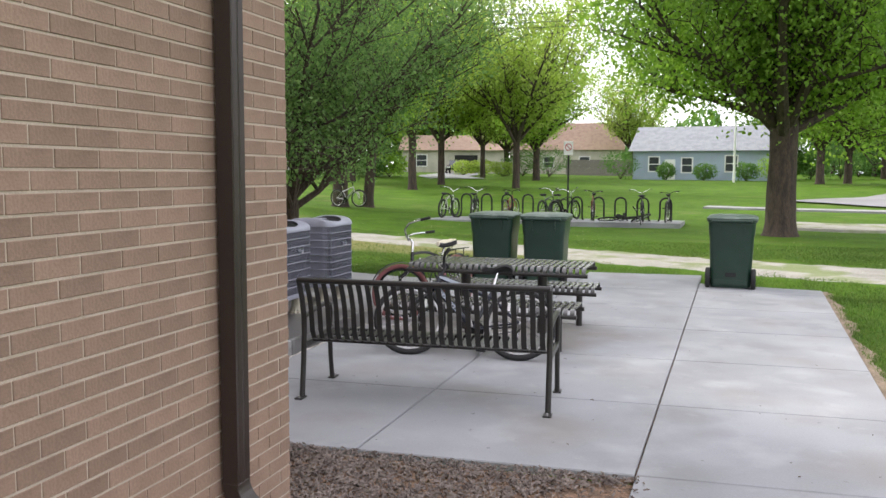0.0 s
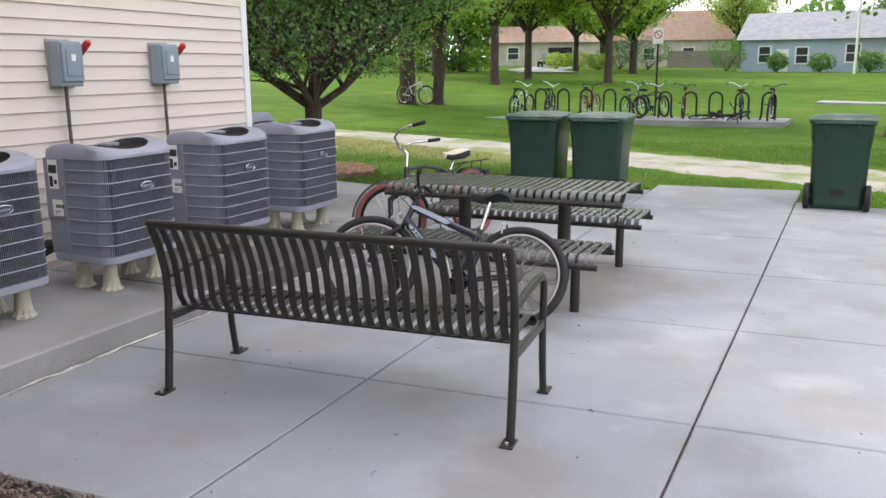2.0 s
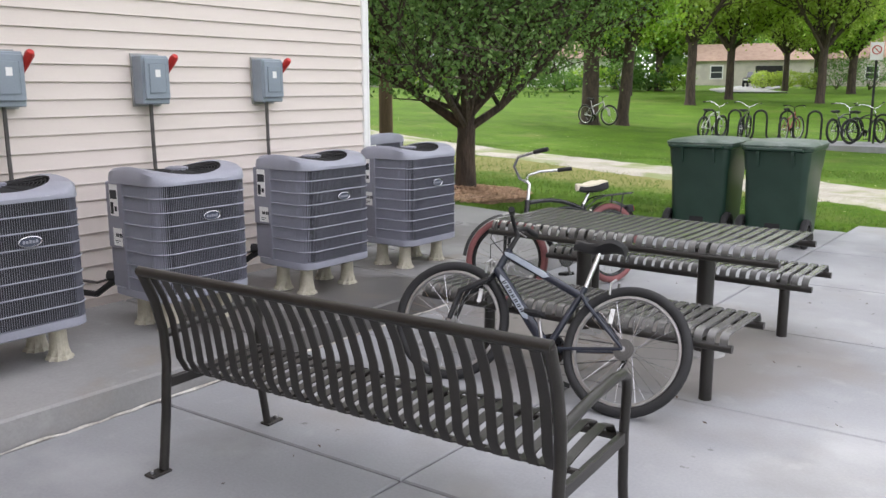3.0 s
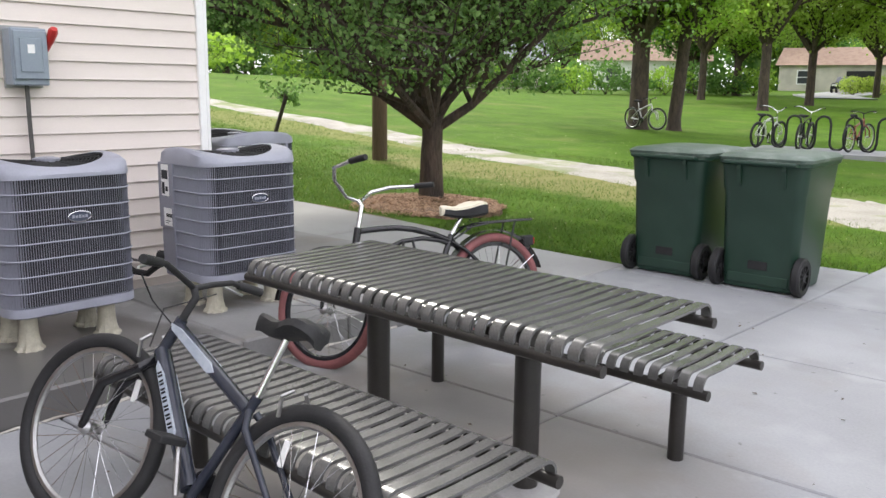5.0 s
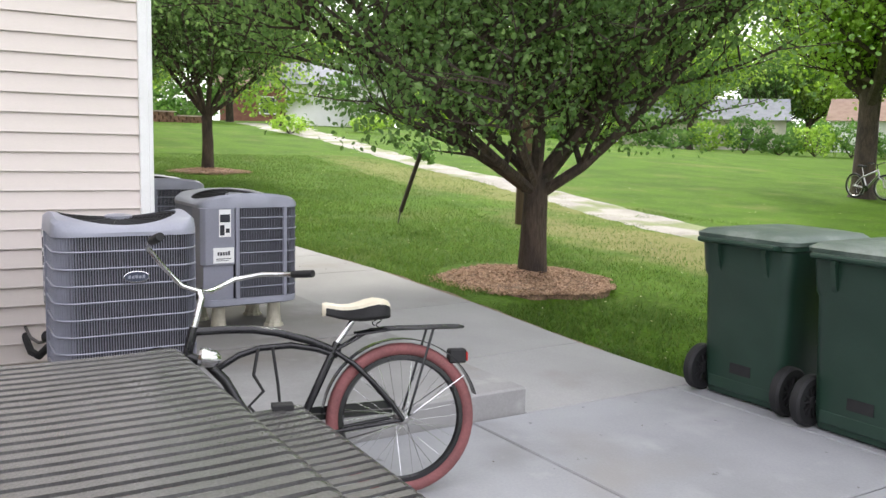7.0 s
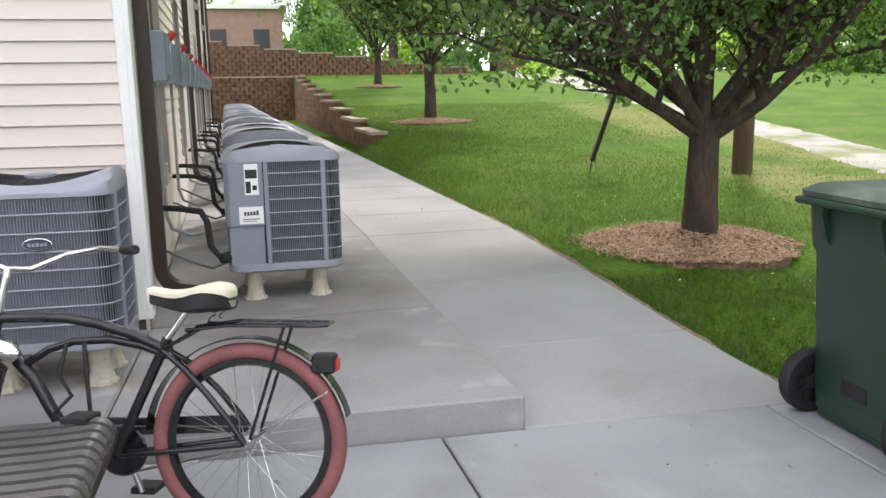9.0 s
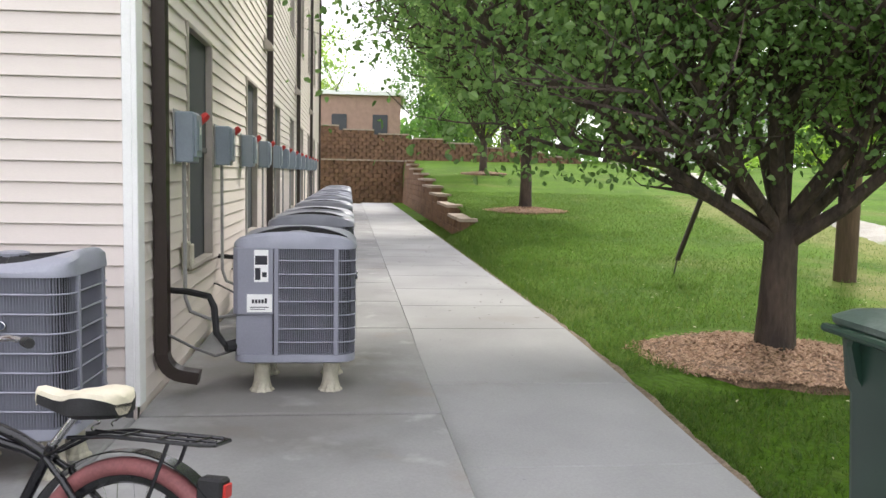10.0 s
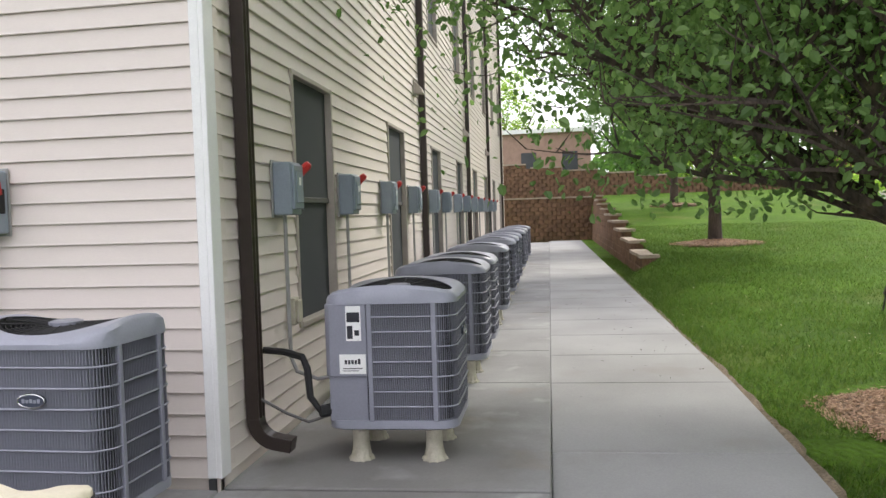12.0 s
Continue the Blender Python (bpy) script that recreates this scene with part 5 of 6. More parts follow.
        for sy in (-0.05, 0.05):
            pipe("seat_stay", [Vector((0.29, sy * 0.3, 0.640)), Vector((0.21, sy * 0.75, 0.585)), Vector((0.13, sy, 0.505)), Vector((0.05, sy * 1.1, 0.41)), Vector((0, sy * 1.1, R))], 0.0115)
        pipe("down_tube", [head_lo + axis * 0.02, Vector((0.827, 0, 0.612)), Vector((0.755, 0, 0.535)), Vector((0.700, 0, 0.435)), Vector((0.645, 0, 0.350)), Vector((0.59, 0, 0.305)), bb], 0.022)
    else:
        pipe("top_tube", [head_hi - axis * 0.03, top_st - Vector((-0.02, 0, 0.05))], 0.024)
        dt = pipe("down_tube", [head_lo + axis * 0.02, bb + Vector((0.02, 0, 0.02))], 0.030)
        if not rough:
            for a, b, r0, name, sides in ((head_lo + axis * 0.02, bb, 0.030, "letter_bar", True), (head_hi - axis * 0.03, top_st - Vector((-0.02, 0, 0.05)), 0.024, "paint_streak", False)):
                d = (b - a).normalized()
                up = Vector((0, 1, 0)).cross(d)
                m4 = Matrix(((*d, 0), (0, 1, 0, 0), (*up, 0), (0, 0, 0, 1))).transposed()
                for sy in (-1, 1):
                    base = Matrix.Translation(a + d * (0.22 if sides else 0.16) + Vector((0, sy * (r0 - 0.004), 0))) @ m4
                    bm = B()
                    loft(bm, [[base @ Vector(p) for p in ((-0.15, y, -0.014), (0.13, y, -0.017), (0.16, y, 0.004), (0.12, y, 0.017), (-0.11, y, 0.015), (-0.17, y, 0.002))] for y in (-0.0055, 0.0055)])
                    pn = part("pale_panel" if sides else name, bm, M_SILVERP, dt, "pale silver-blue paint panel", bevel=0.001)
                    if sides:
                        bm = B()
                        for k in range(7):
                            x0 = -0.125 + 0.034 * k
                            loft(bm, [[base @ Vector((x, y, z)) for x, z in ((x0, -0.010), (x0 + 0.008, -0.010), (x0 + 0.013, 0.010), (x0 + 0.005, 0.010))] for y in (-0.0065, 0.0065)])
                            loft(bm, [[base @ Vector((x, y, z)) for x, z in ((x0 + 0.013, -0.010), (x0 + 0.021, -0.010), (x0 + 0.026, 0.010), (x0 + 0.018, 0.010))] for y in (-0.0065, 0.0065)])
                        part(name, bm, M_GLOSSBLACK, dt, "dark maker's lettering as plain bars")
    for sy in (-0.05, 0.05):
        pipe("chain_stay", [bb + Vector((-0.03, sy * 0.5, 0)), rear + Vector((0, sy, 0))], 0.009)
        if not cruiser:
            pipe("seat_stay", [top_st + Vector((0, sy * 0.3, -0.05)), top_st + Vector((-0.05, sy, -0.10)), rear + Vector((0, sy, 0))], [0.013, 0.012, 0.009])
        fk = [head_lo + Vector((0.015, 0, -0.02)), head_lo + Vector((0.02, sy, -0.05)), front + Vector((-0.03, sy, 0.17)), front + Vector((0, sy, 0))]
        pipe("fork_leg", fk, [0.017, 0.019, 0.019, 0.014] if not cruiser else [0.016, 0.016, 0.015, 0.011], M_GLOSSBLACK if not cruiser and not rough else None, "", turn)
    # saddle
    sc = top_st + Vector((-0.085, 0, 0.145)) if cruiser else top_st + Vector((-0.035, 0, 0.225))
    pipe("seat_post", [top_st, sc - Vector((0, 0, 0.03))], 0.0125, M_CHROME)
    bm = B()
    wide = 0.125 if cruiser else 0.075
    loops = []
    shape = ((-0.145, 0.35, 0.010), (-0.135, 0.62, 0.022), (-0.11, 0.90, 0.032), (-0.08, 1.0, 0.035), (-0.045, 0.96, 0.029), (-0.01, 0.76, 0.018), (0.03, 0.50, 0.010), (0.07, 0.33, 0.009), (0.105, 0.27, 0.015), (0.135, 0.22, 0.020), (0.15, 0.12, 0.016))
    for t, w, z in shape:
        hw = wide * w
        loops.append([sc + Vector((t, hw * u, z + v)) for u, v in ((-1, -0.022), (-0.92, 0.002), (-0.4, 0.012), (0, 0.006), (0.4, 0.012), (0.92, 0.002), (1, -0.022), (0.5, -0.045), (-0.5, -0.045))])
    loft(bm, loops)
    sd = part("saddle", bm, seat_mat, root, smooth=True)
    if cruiser and not rough:
        bm = B()
        loft(bm, [[sc + Vector((t, wide * w * u * 1.02, z + v - 0.012)) for u, v in ((-1, -0.02 - 0.03 * w), (-1.0, 0.0), (1.0, 0.0), (1, -0.02 - 0.03 * w), (0.5, -0.025 - 0.045 * w), (-0.5, -0.025 - 0.045 * w))] for t, w, z in shape[:-1]])
        part("saddle_side", bm, M_BLACK, sd, "black saddle flank", smooth=True)
        for sy in (-0.05, 0.05):
            bm = B()
            tube(bm, [(sc.x - 0.09 + math.sin(i) * 0.012, sy + math.cos(i) * 0.012, sc.z - 0.08 + i * 0.006) for i in range(12)], 0.0025, 4)
            part("saddle_spring", bm, M_CHROME, sd)
    # handlebar
    stem = head_hi + axis * (0.125 if cruiser else 0.09)
    bar_mat = M_CHROME if cruiser else M_BLACK
    pipe("stem", [head_hi, stem, stem + Vector((0.02, 0, 0.03))], 0.014, bar_mat, "", turn)
    c = stem + Vector((0.02, 0, 0.03))
    for sy in (-1, 1):
        if cruiser:
            pts = [c, c + Vector((0.03, 0.07 * sy, 0.015)), c + Vector((0.03, 0.18 * sy, 0.09)), c + Vector((-0.04, 0.28 * sy, 0.125)), c + Vector((-0.17, 0.335 * sy, 0.12)), c + Vector((-0.28, 0.36 * sy, 0.115))]
        else:
            pts = [c, c + Vector((0.0, 0.09 * sy, 0.03)), c + Vector((-0.01, 0.18 * sy, 0.055)), c + Vector((-0.04, 0.31 * sy, 0.05))]
        pipe("handlebar", pts, 0.011, bar_mat, "", turn)
        d = (pts[-1] - pts[-2]).normalized()
        pipe("grip", [pts[-1] - d * 0.105, pts[-1] - d * 0.1, pts[-1] - d * 0.01, pts[-1] + d * 0.012], [0.013, 0.017, 0.0175, 0.016], M_BLACK, "black rubber grip", turn)
        if not cruiser:
            pipe("brake_lever", [pts[2] + Vector((0.02, 0, -0.005)), pts[2] + Vector((0.06, 0.02 * sy, -0.02)), pts[-1] + Vector((0.045, -0.03 * sy, -0.03))], 0.005, M_STEEL, "", turn)
    # drive
    bm = B()
    lathe(bm, [(0.085, -0.004), (0.092, 0.0), (0.085, 0.004)], 24, Matrix.Translation(bb + Vector((0, -0.045, 0))) @ pose(0, 0, 0, 90, 0, 0))
    cr = part("chainring", bm, M_GLOSSBLACK, root)
    for sy, a in ((-1, 250), (1, 70)):
        e = bb + Vector((0.165 * math.cos(radians(a)), sy * 0.075, 0.165 * math.sin(radians(a))))
        ck = pipe("crank", [bb + Vector((0, sy * 0.06, 0)), e], 0.010, M_STEEL)
        bm = B()
        box(bm, (e.x - 0.045, e.y - (0.1 if sy < 0 else 0), e.z - 0.012), (e.x + 0.045, e.y + (0 if sy < 0 else 0.1), e.z + 0.012))
        pe = part("pedal", bm, M_BLACK, ck, bevel=0.004)
    if rough:
        return root
    bm = B()
    for dz in (-0.06, 0.06):
        tube(bm, [bb + Vector((0, -0.045, dz * 1.4)), rear + Vector((0, -0.045, dz * 0.6))], 0.0035, 4)
    part("chain", bm, M_DARKPIPE, root)
    if cruiser:
        bm = B()
        strip(bm, [bb + Vector((0.10, -0.052, 0.02)), bb + Vector((0.05, -0.052, 0.085)), bb + Vector((-0.08, -0.052, 0.085)), rear + Vector((0.03, -0.052, 0.045))], 0.012, 0.06, axis=(0, 1, 0))
        part("chain_guard", bm, M_GLOSSBLACK, root, bevel=0.003)
        for c0, a0, a1, tr in ((rear, 5, 165, Matrix()), (front, 15, 160, turn)):
            bm = B()
            strip(bm, [tr @ p for p in ring(c0, R + 0.018, "y", 22, a0, a1)], 0.06, 0.004, axis=(tr.to_3x3() @ Vector((0, 1, 0))))
            part("mudguard", bm, M_GLOSSBLACK, root, "glossy black mudguard", smooth=True)
            for sy in (-0.045, 0.045):
                bm = B()
                tube(bm, [tr @ (c0 + Vector((0, sy * 1.25, 0))), tr @ (c0 + Vector((-0.28 if c0 is rear else 0.0, sy, 0.18)))], 0.003, 4)
                if c0 is rear:
                    part("mudguard_stay", bm, M_CHROME, root)
                else:
                    bm.free()
        # luggage rack
        rz = R + 0.40
        rk = None
        bm = B()
        tube(bm, [(0.20, -0.045, rz - 0.02), (0.05, -0.065, rz), (-0.24, -0.065, rz), (-0.28, -0.045, rz), (-0.28, 0.045, rz), (-0.24, 0.065, rz), (0.05, 0.065, rz), (0.20, 0.045, rz - 0.02)], 0.0065, 7)
        rk = part("luggage_rack", bm, M_GLOSSBLACK, root, "black wire luggage rack", smooth=True)
        for x in (0.02, -0.10, -0.21):
            bm = B()
            tube(bm, [(x, -0.065, rz), (x, 0.065, rz)], 0.005, 6)
            part("rack_bar", bm, M_GLOSSBLACK, rk)
        bm = B()
        tube(bm, [(0.14, 0, rz), (-0.26, 0, rz)], 0.005, 6)
        part("rack_bar", bm, M_GLOSSBLACK, rk)
        for sy in (-0.06, 0.06):
            bm = B()
            tube(bm, [(-0.14, sy, rz), (-0.02, sy, R + 0.02)], 0.006, 6)
            part("rack_stay", bm, M_GLOSSBLACK, rk)
        for sy in (-0.035, 0.035):
            bm = B()
            tube(bm, [(0.16, sy * 1.3, rz - 0.015), (0.22, sy, rz - 0.05), (0.285, sy * 0.6, 0.65)], 0.006, 6)
            part("rack_strut", bm, M_GLOSSBLACK, rk)
        bm = B()
        box(bm, (-0.30, -0.03, R + 0.235), (-0.22, 0.03, R + 0.30))
        tl = part("tail_light", bm, M_BLACK, root, "black tail light with a red lens", bevel=0.008)
        bm = B()
        box(bm, (-0.309, -0.024, R + 0.242), (-0.30, 0.024, R + 0.285))
        part("lens", bm, M_RED, tl, bevel=0.004)
        bm = B()
        lathe(bm, [(0.012, -0.05), (0.036, -0.025), (0.043, 0.03), (0.034, 0.042)], 16, pose(0.82, 0.06, 0.64, 0, 80, 0))
        part("headlamp", bm, M_CHROME, root, "round chrome headlamp", smooth=True)
        bm = B()
        tube(bm, [(0.62, 0.03, 0.67), (0.64, 0.05, 0.56), (0.60, 0.045, 0.49), (0.66, 0.05, 0.43), (0.60, 0.05, 0.36), (0.53, 0.05, 0.40), (0.54, 0.05, 0.52), (0.56, 0.03, 0.67)], 0.0075, 6)
        part("cable_lock", bm, M_BLACK, root, "black coiled cable lock", smooth=True)
    else:
        for nm, c0, tr in (("rear", rear, Matrix()), ("front", front, turn)):
            for sy in (-1, 1):
                bm = B()
                base = (head_lo + Vector((0.045, sy * 0.05, -0.02))) if nm == "front" else (rear + Vector((0.13, sy * 0.045, 0.27)))
                tube(bm, [tr @ base, tr @ (base + Vector((0.0, sy * 0.012, 0.06))), tr @ (base + Vector((-0.01, sy * -0.02, 0.085)))], 0.007, 5)
                part("brake", bm, M_STEEL, root)
        bm = B()
        for r0, yy in ((0.055, -0.038), (0.045, -0.044), (0.035, -0.05)):
            lathe(bm, [(r0, yy - 0.002), (r0, yy + 0.002)], 16, Matrix.Translation(rear) @ pose(0, 0, 0, 90, 0, 0))
        part("cassette", bm, M_DARKPIPE, root)
        bm = B()
        tube(bm, [rear + Vector((0.01, -0.06, -0.02)), rear + Vector((0.03, -0.065, -0.08)), rear + Vector((0.06, -0.065, -0.16))], 0.011, 6)
        part("derailleur", bm, M_BLACK, root)
        bm = B()
        tube(bm, [turn @ (c + Vector((0.06, 0.2, 0.0))), turn @ (c + Vector((0.12, 0.05, -0.08))), head_hi + Vector((0.0, -0.03, -0.06)), top_st + Vector((0.1, -0.02, -0.03))], 0.003, 5)
        tube(bm, [turn @ (c + Vector((0.06, -0.2, 0.0))), turn @ (c + Vector((0.14, -0.04, -0.10))), head_lo + Vector((0.03, 0.03, 0.02))], 0.003, 5)
        part("cable", bm, M_BLACK, root)
        for c0, tr, x in ((rear, Matrix(), 0.12), (front, turn, -0.13)):
            bm = B()
            box(bm, (x - 0.012, -0.022, 0.13), (x + 0.012, -0.014, 0.21))
            part("reflector", bm, M_TRIM, root, "white spoke reflector", m=tr @ Matrix.Translation(c0), bevel=0.002)
    return root


def stand(x, y, yaw, lean=0.0):
    """The pose of a bicycle with its rear wheel at x, y, heading by yaw, leaning over its tyres."""
    return pose(x, y, ground_level(x, y), 0, 0, yaw) @ pose(0, 0, 0, lean, 0, 0)


def ground_level(x, y):
    return 0.0 if 1.5 < x < 6.7 and -5 < y < 5 else ground_z(x, y) + 0.03


M_NAVY = mat("dark_blue_paint", (0.022, 0.026, 0.04), (0.035, 0.04, 0.055), rough=0.22, scale=12, fine=80, bump=0.02, grain=0.1)
M_SILVERP = mat("silver_blue_paint", (0.34, 0.385, 0.45), (0.44, 0.47, 0.52), rough=0.25, scale=12, fine=80, bump=0.02, grain=0.1)
M_ROSE = mat("faded_red_rubber", (0.24, 0.085, 0.085), (0.19, 0.07, 0.07), rough=0.7, scale=8, fine=100, bump=0.2, grain=0.15)
M_CREAM = mat("cream_leatherette", (0.72, 0.66, 0.52), (0.66, 0.60, 0.46), rough=0.5, scale=6, fine=100, bump=0.1, grain=0.06)
M_WHITEP = mat("white_paint", (0.62, 0.62, 0.60), rough=0.35, bump=0.02, grain=0.06)
M_REDP = mat("dull_red_paint", (0.25, 0.06, 0.04), rough=0.4, bump=0.02, grain=0.1)
bicycle(stand(3.555, -2.091, 183.85, 27.3), "blue and silver mountain bike leaning on the picnic bench", "mountain", M_NAVY, M_BLACK, M_BLACK, 14)
bicycle(stand(2.232, 0.605, -106, 8.5), "black cruiser bike with faded red tyres and a cream saddle", "cruiser", M_GLOSSBLACK, M_ROSE, M_CREAM, -59)


# ---- bicycle rack ----
def rack(x0, loops, y):
    z = ground_z(x0 + 1.5, y) + 0.03
    root = thing("bicycle_rack", "black wave-shaped tubular bicycle rack on a concrete pad", "bicycle rack", pose(x0, y, z), "bicycle racks")
    bm = B()
    pts, p, h, r = [], 0.36, 0.80, 0.17
    pts.append(Vector((0, 0, 0)))
    for i in range(loops):
        x = i * 2 * p
        pts += [Vector((x, 0, h - 0.15))] + [Vector((x + p / 2 - p / 2 * math.cos(radians(a)), 0, h - 0.12 + p / 2 * math.sin(radians(a)))) for a in range(20, 170, 25)] + [Vector((x + p, 0, h - 0.15))]
        if i < loops - 1:
            pts += [Vector((x + p, 0, 0.25))] + [Vector((x + 1.5 * p - p / 2 * math.cos(radians(a)), 0, 0.22 - p / 2 * math.sin(radians(a)))) for a in range(20, 170, 25)] + [Vector((x + 2 * p, 0, 0.25))]
        else:
            pts.append(Vector((x + p, 0, 0)))
    tube(bm, pts, 0.03, 8)
    part("wave_tube", bm, M_BLACK, root, smooth=True)


rack(-3.75, 5, 18.55)
rack(0.75, 5, 18.75)
bm = B()
loft(bm, [[Vector((x, y, z)) for x, y in ((-4.6, 17.1), (4.3, 17.6), (4.4, 19.6), (-4.5, 19.2))] for z in (-0.1, 0.15)])
struct("rack_pad", bm, M_CONC, "concrete pad under the bicycle racks", category="pavement").location.z = -0.02
rng = random.Random(21)
for x, fm, yaw in ((-3.55, M_WHITEP, 83), (-2.5, M_BLACK, 97), (-1.35, M_REDP, 85), (-0.1, M_NAVY, 75), (0.35, M_BLACK, 60), (1.55, M_REDP, 100), (3.15, M_BLACK, 95), (3.85, M_BLACK, 88)):
    bicycle(pose(x, 18.1 + rng.uniform(-0.2, 0.2), 0.13, 0, 0, yaw) @ pose(0, 0, 0, rng.uniform(-5, 5), 0, 0), "parked bicycle standing in the wave rack", "mountain" if rng.random() < 0.6 else "cruiser", fm, M_BLACK, M_BLACK, rng.uniform(-25, 25), True)
bicycle(pose(2.0, 17.9, 0.17, 78, 0, 20), "bicycle fallen over beside the rack", "mountain", M_BLACK, M_BLACK, M_BLACK, 20, True)
bicycle(stand(-8.45, 20.15, -15, 4), "grey bicycle leaning against a tree trunk", "mountain", M_STEEL, M_BLACK, M_BLACK, 10, True)


def sign_post():
    root = thing("parking_sign", "round no-parking sign on a black steel post", "road sign", pose(0.46, 19.75, ground_z(0.46, 19.75)))
    bm = B()
    tube(bm, [(0, 0, 0), (0, 0, 2.75)], 0.032, 8)
    part("post", bm, M_BLACK, root)
    bm = B()
    box(bm, (-0.16, -0.045, 2.28), (0.16, -0.035, 2.75))
    pl = part("plate", bm, M_TRIM, root, bevel=0.004)
    bm = B()
    tube(bm, ring((0, -0.05, 2.55), 0.11, "y", 20), 0.014, 5, closed=True)
    tube(bm, [(-0.075, -0.05, 2.625), (0.075, -0.05, 2.475)], 0.012, 5)
    part("ban_ring", bm, M_RED, pl, "red ring with a slash")


sign_post()


def utility_pole():
    root = thing("utility_pole", "weathered brown wooden utility pole", "pole", pose(-6.5, 7.65, ground_z(-6.5, 7.65) - 0.05))
    bm = B()
    tube(bm, [(0, 0, 0), (0, 0, 4), (0, 0, 9.5)], [0.15, 0.13, 0.10], 12)
    part("shaft", bm, M_WOODPOLE, root, smooth=True)
    bm = B()
    box(bm, (-1.0, -0.05, 9.0), (1.0, 0.05, 9.12))
    part("crossarm", bm, M_WOODPOLE, root, bevel=0.01)


utility_pole()


def leaning_post():
    root = thing("leaning_post", "dark steel stake leaning in the lawn", "post", pose(-6.95, 5.4, ground_z(-6.95, 5.4) - 0.03))
    bm = B()
    tube(bm, [(0, 0, 0), (0.03, 0.03, 0.25)], 0.012, 6)
    part("rod", bm, M_DARKPIPE, root)
    bm = B()
    tube(bm, [(0.03, 0.03, 0.22), (0.15, 0.33, 1.22)], 0.036, 8)
    part("sleeve", bm, M_BROWN, root, smooth=True)
    bm = B()
    rng = random.Random(3)
    ends = []
    for i in range(9):
        e = Vector((0.15 + rng.uniform(-0.45, 0.45), 0.33 + rng.uniform(-0.45, 0.45), 1.15 + rng.uniform(-0.1, 0.35)))
        tube(bm, [(0.14, 0.31, 1.15), (Vector((0.14, 0.31, 1.2)) + e) / 2, e], [0.006, 0.005, 0.002], 4)
        ends += [e.lerp(Vector((0.14, 0.31, 1.15)), k / 8) for k in range(6)]
    part("twigs", bm, M_BARK, root)
    nr = np.random.RandomState(9)
    c = np.array(ends)[nr.randint(0, len(ends), 260)] + nr.normal(0, 0.05, (260, 3))
    part("sprouts", leaf_cloud("sprouts", c, 0.085, L_PEAR, nr), None, root, "small green leaves")["kind"] = "stuff"



# ---- the distance ----
M_BLUEWALL = mat("blue_grey_siding", (0.42, 0.50, 0.62), (0.38, 0.45, 0.56), rough=0.6, scale=1, fine=30, bump=0.05, grain=0.05)
M_SHINGLE = mat("grey_shingle", (0.30, 0.31, 0.33), (0.24, 0.25, 0.27), rough=0.9, scale=2, fine=25, bump=0.3, grain=0.15)
M_TANROOF = mat("tan_shingle", (0.34, 0.24, 0.18), (0.28, 0.19, 0.14), rough=0.9, scale=2, fine=25, bump=0.3, grain=0.15)
M_CREAMWALL = mat("cream_wall", (0.62, 0.58, 0.50), rough=0.7, scale=1, fine=20, bump=0.05, grain=0.06)
M_REDBRICK = mat("red_brick_far", (0.26, 0.12, 0.085), (0.21, 0.095, 0.07), rough=0.9, scale=3, fine=40, bump=0.2, grain=0.2)
M_PINKBRICK = mat("pale_red_brick_far", (0.40, 0.26, 0.21), (0.34, 0.22, 0.18), rough=0.9, scale=3, fine=40, bump=0.2, grain=0.2)
M_FENCE = mat("grey_fence", (0.25, 0.22, 0.20), (0.19, 0.17, 0.155), rough=0.9, scale=3, fine=30, bump=0.3, grain=0.2, stretch=(1, 1, 0.2))
M_ASPHALT = mat("pale_asphalt", (0.24, 0.235, 0.235), (0.20, 0.195, 0.195), rough=0.9, scale=0.5, fine=30, bump=0.2, grain=0.12, world_space=True)


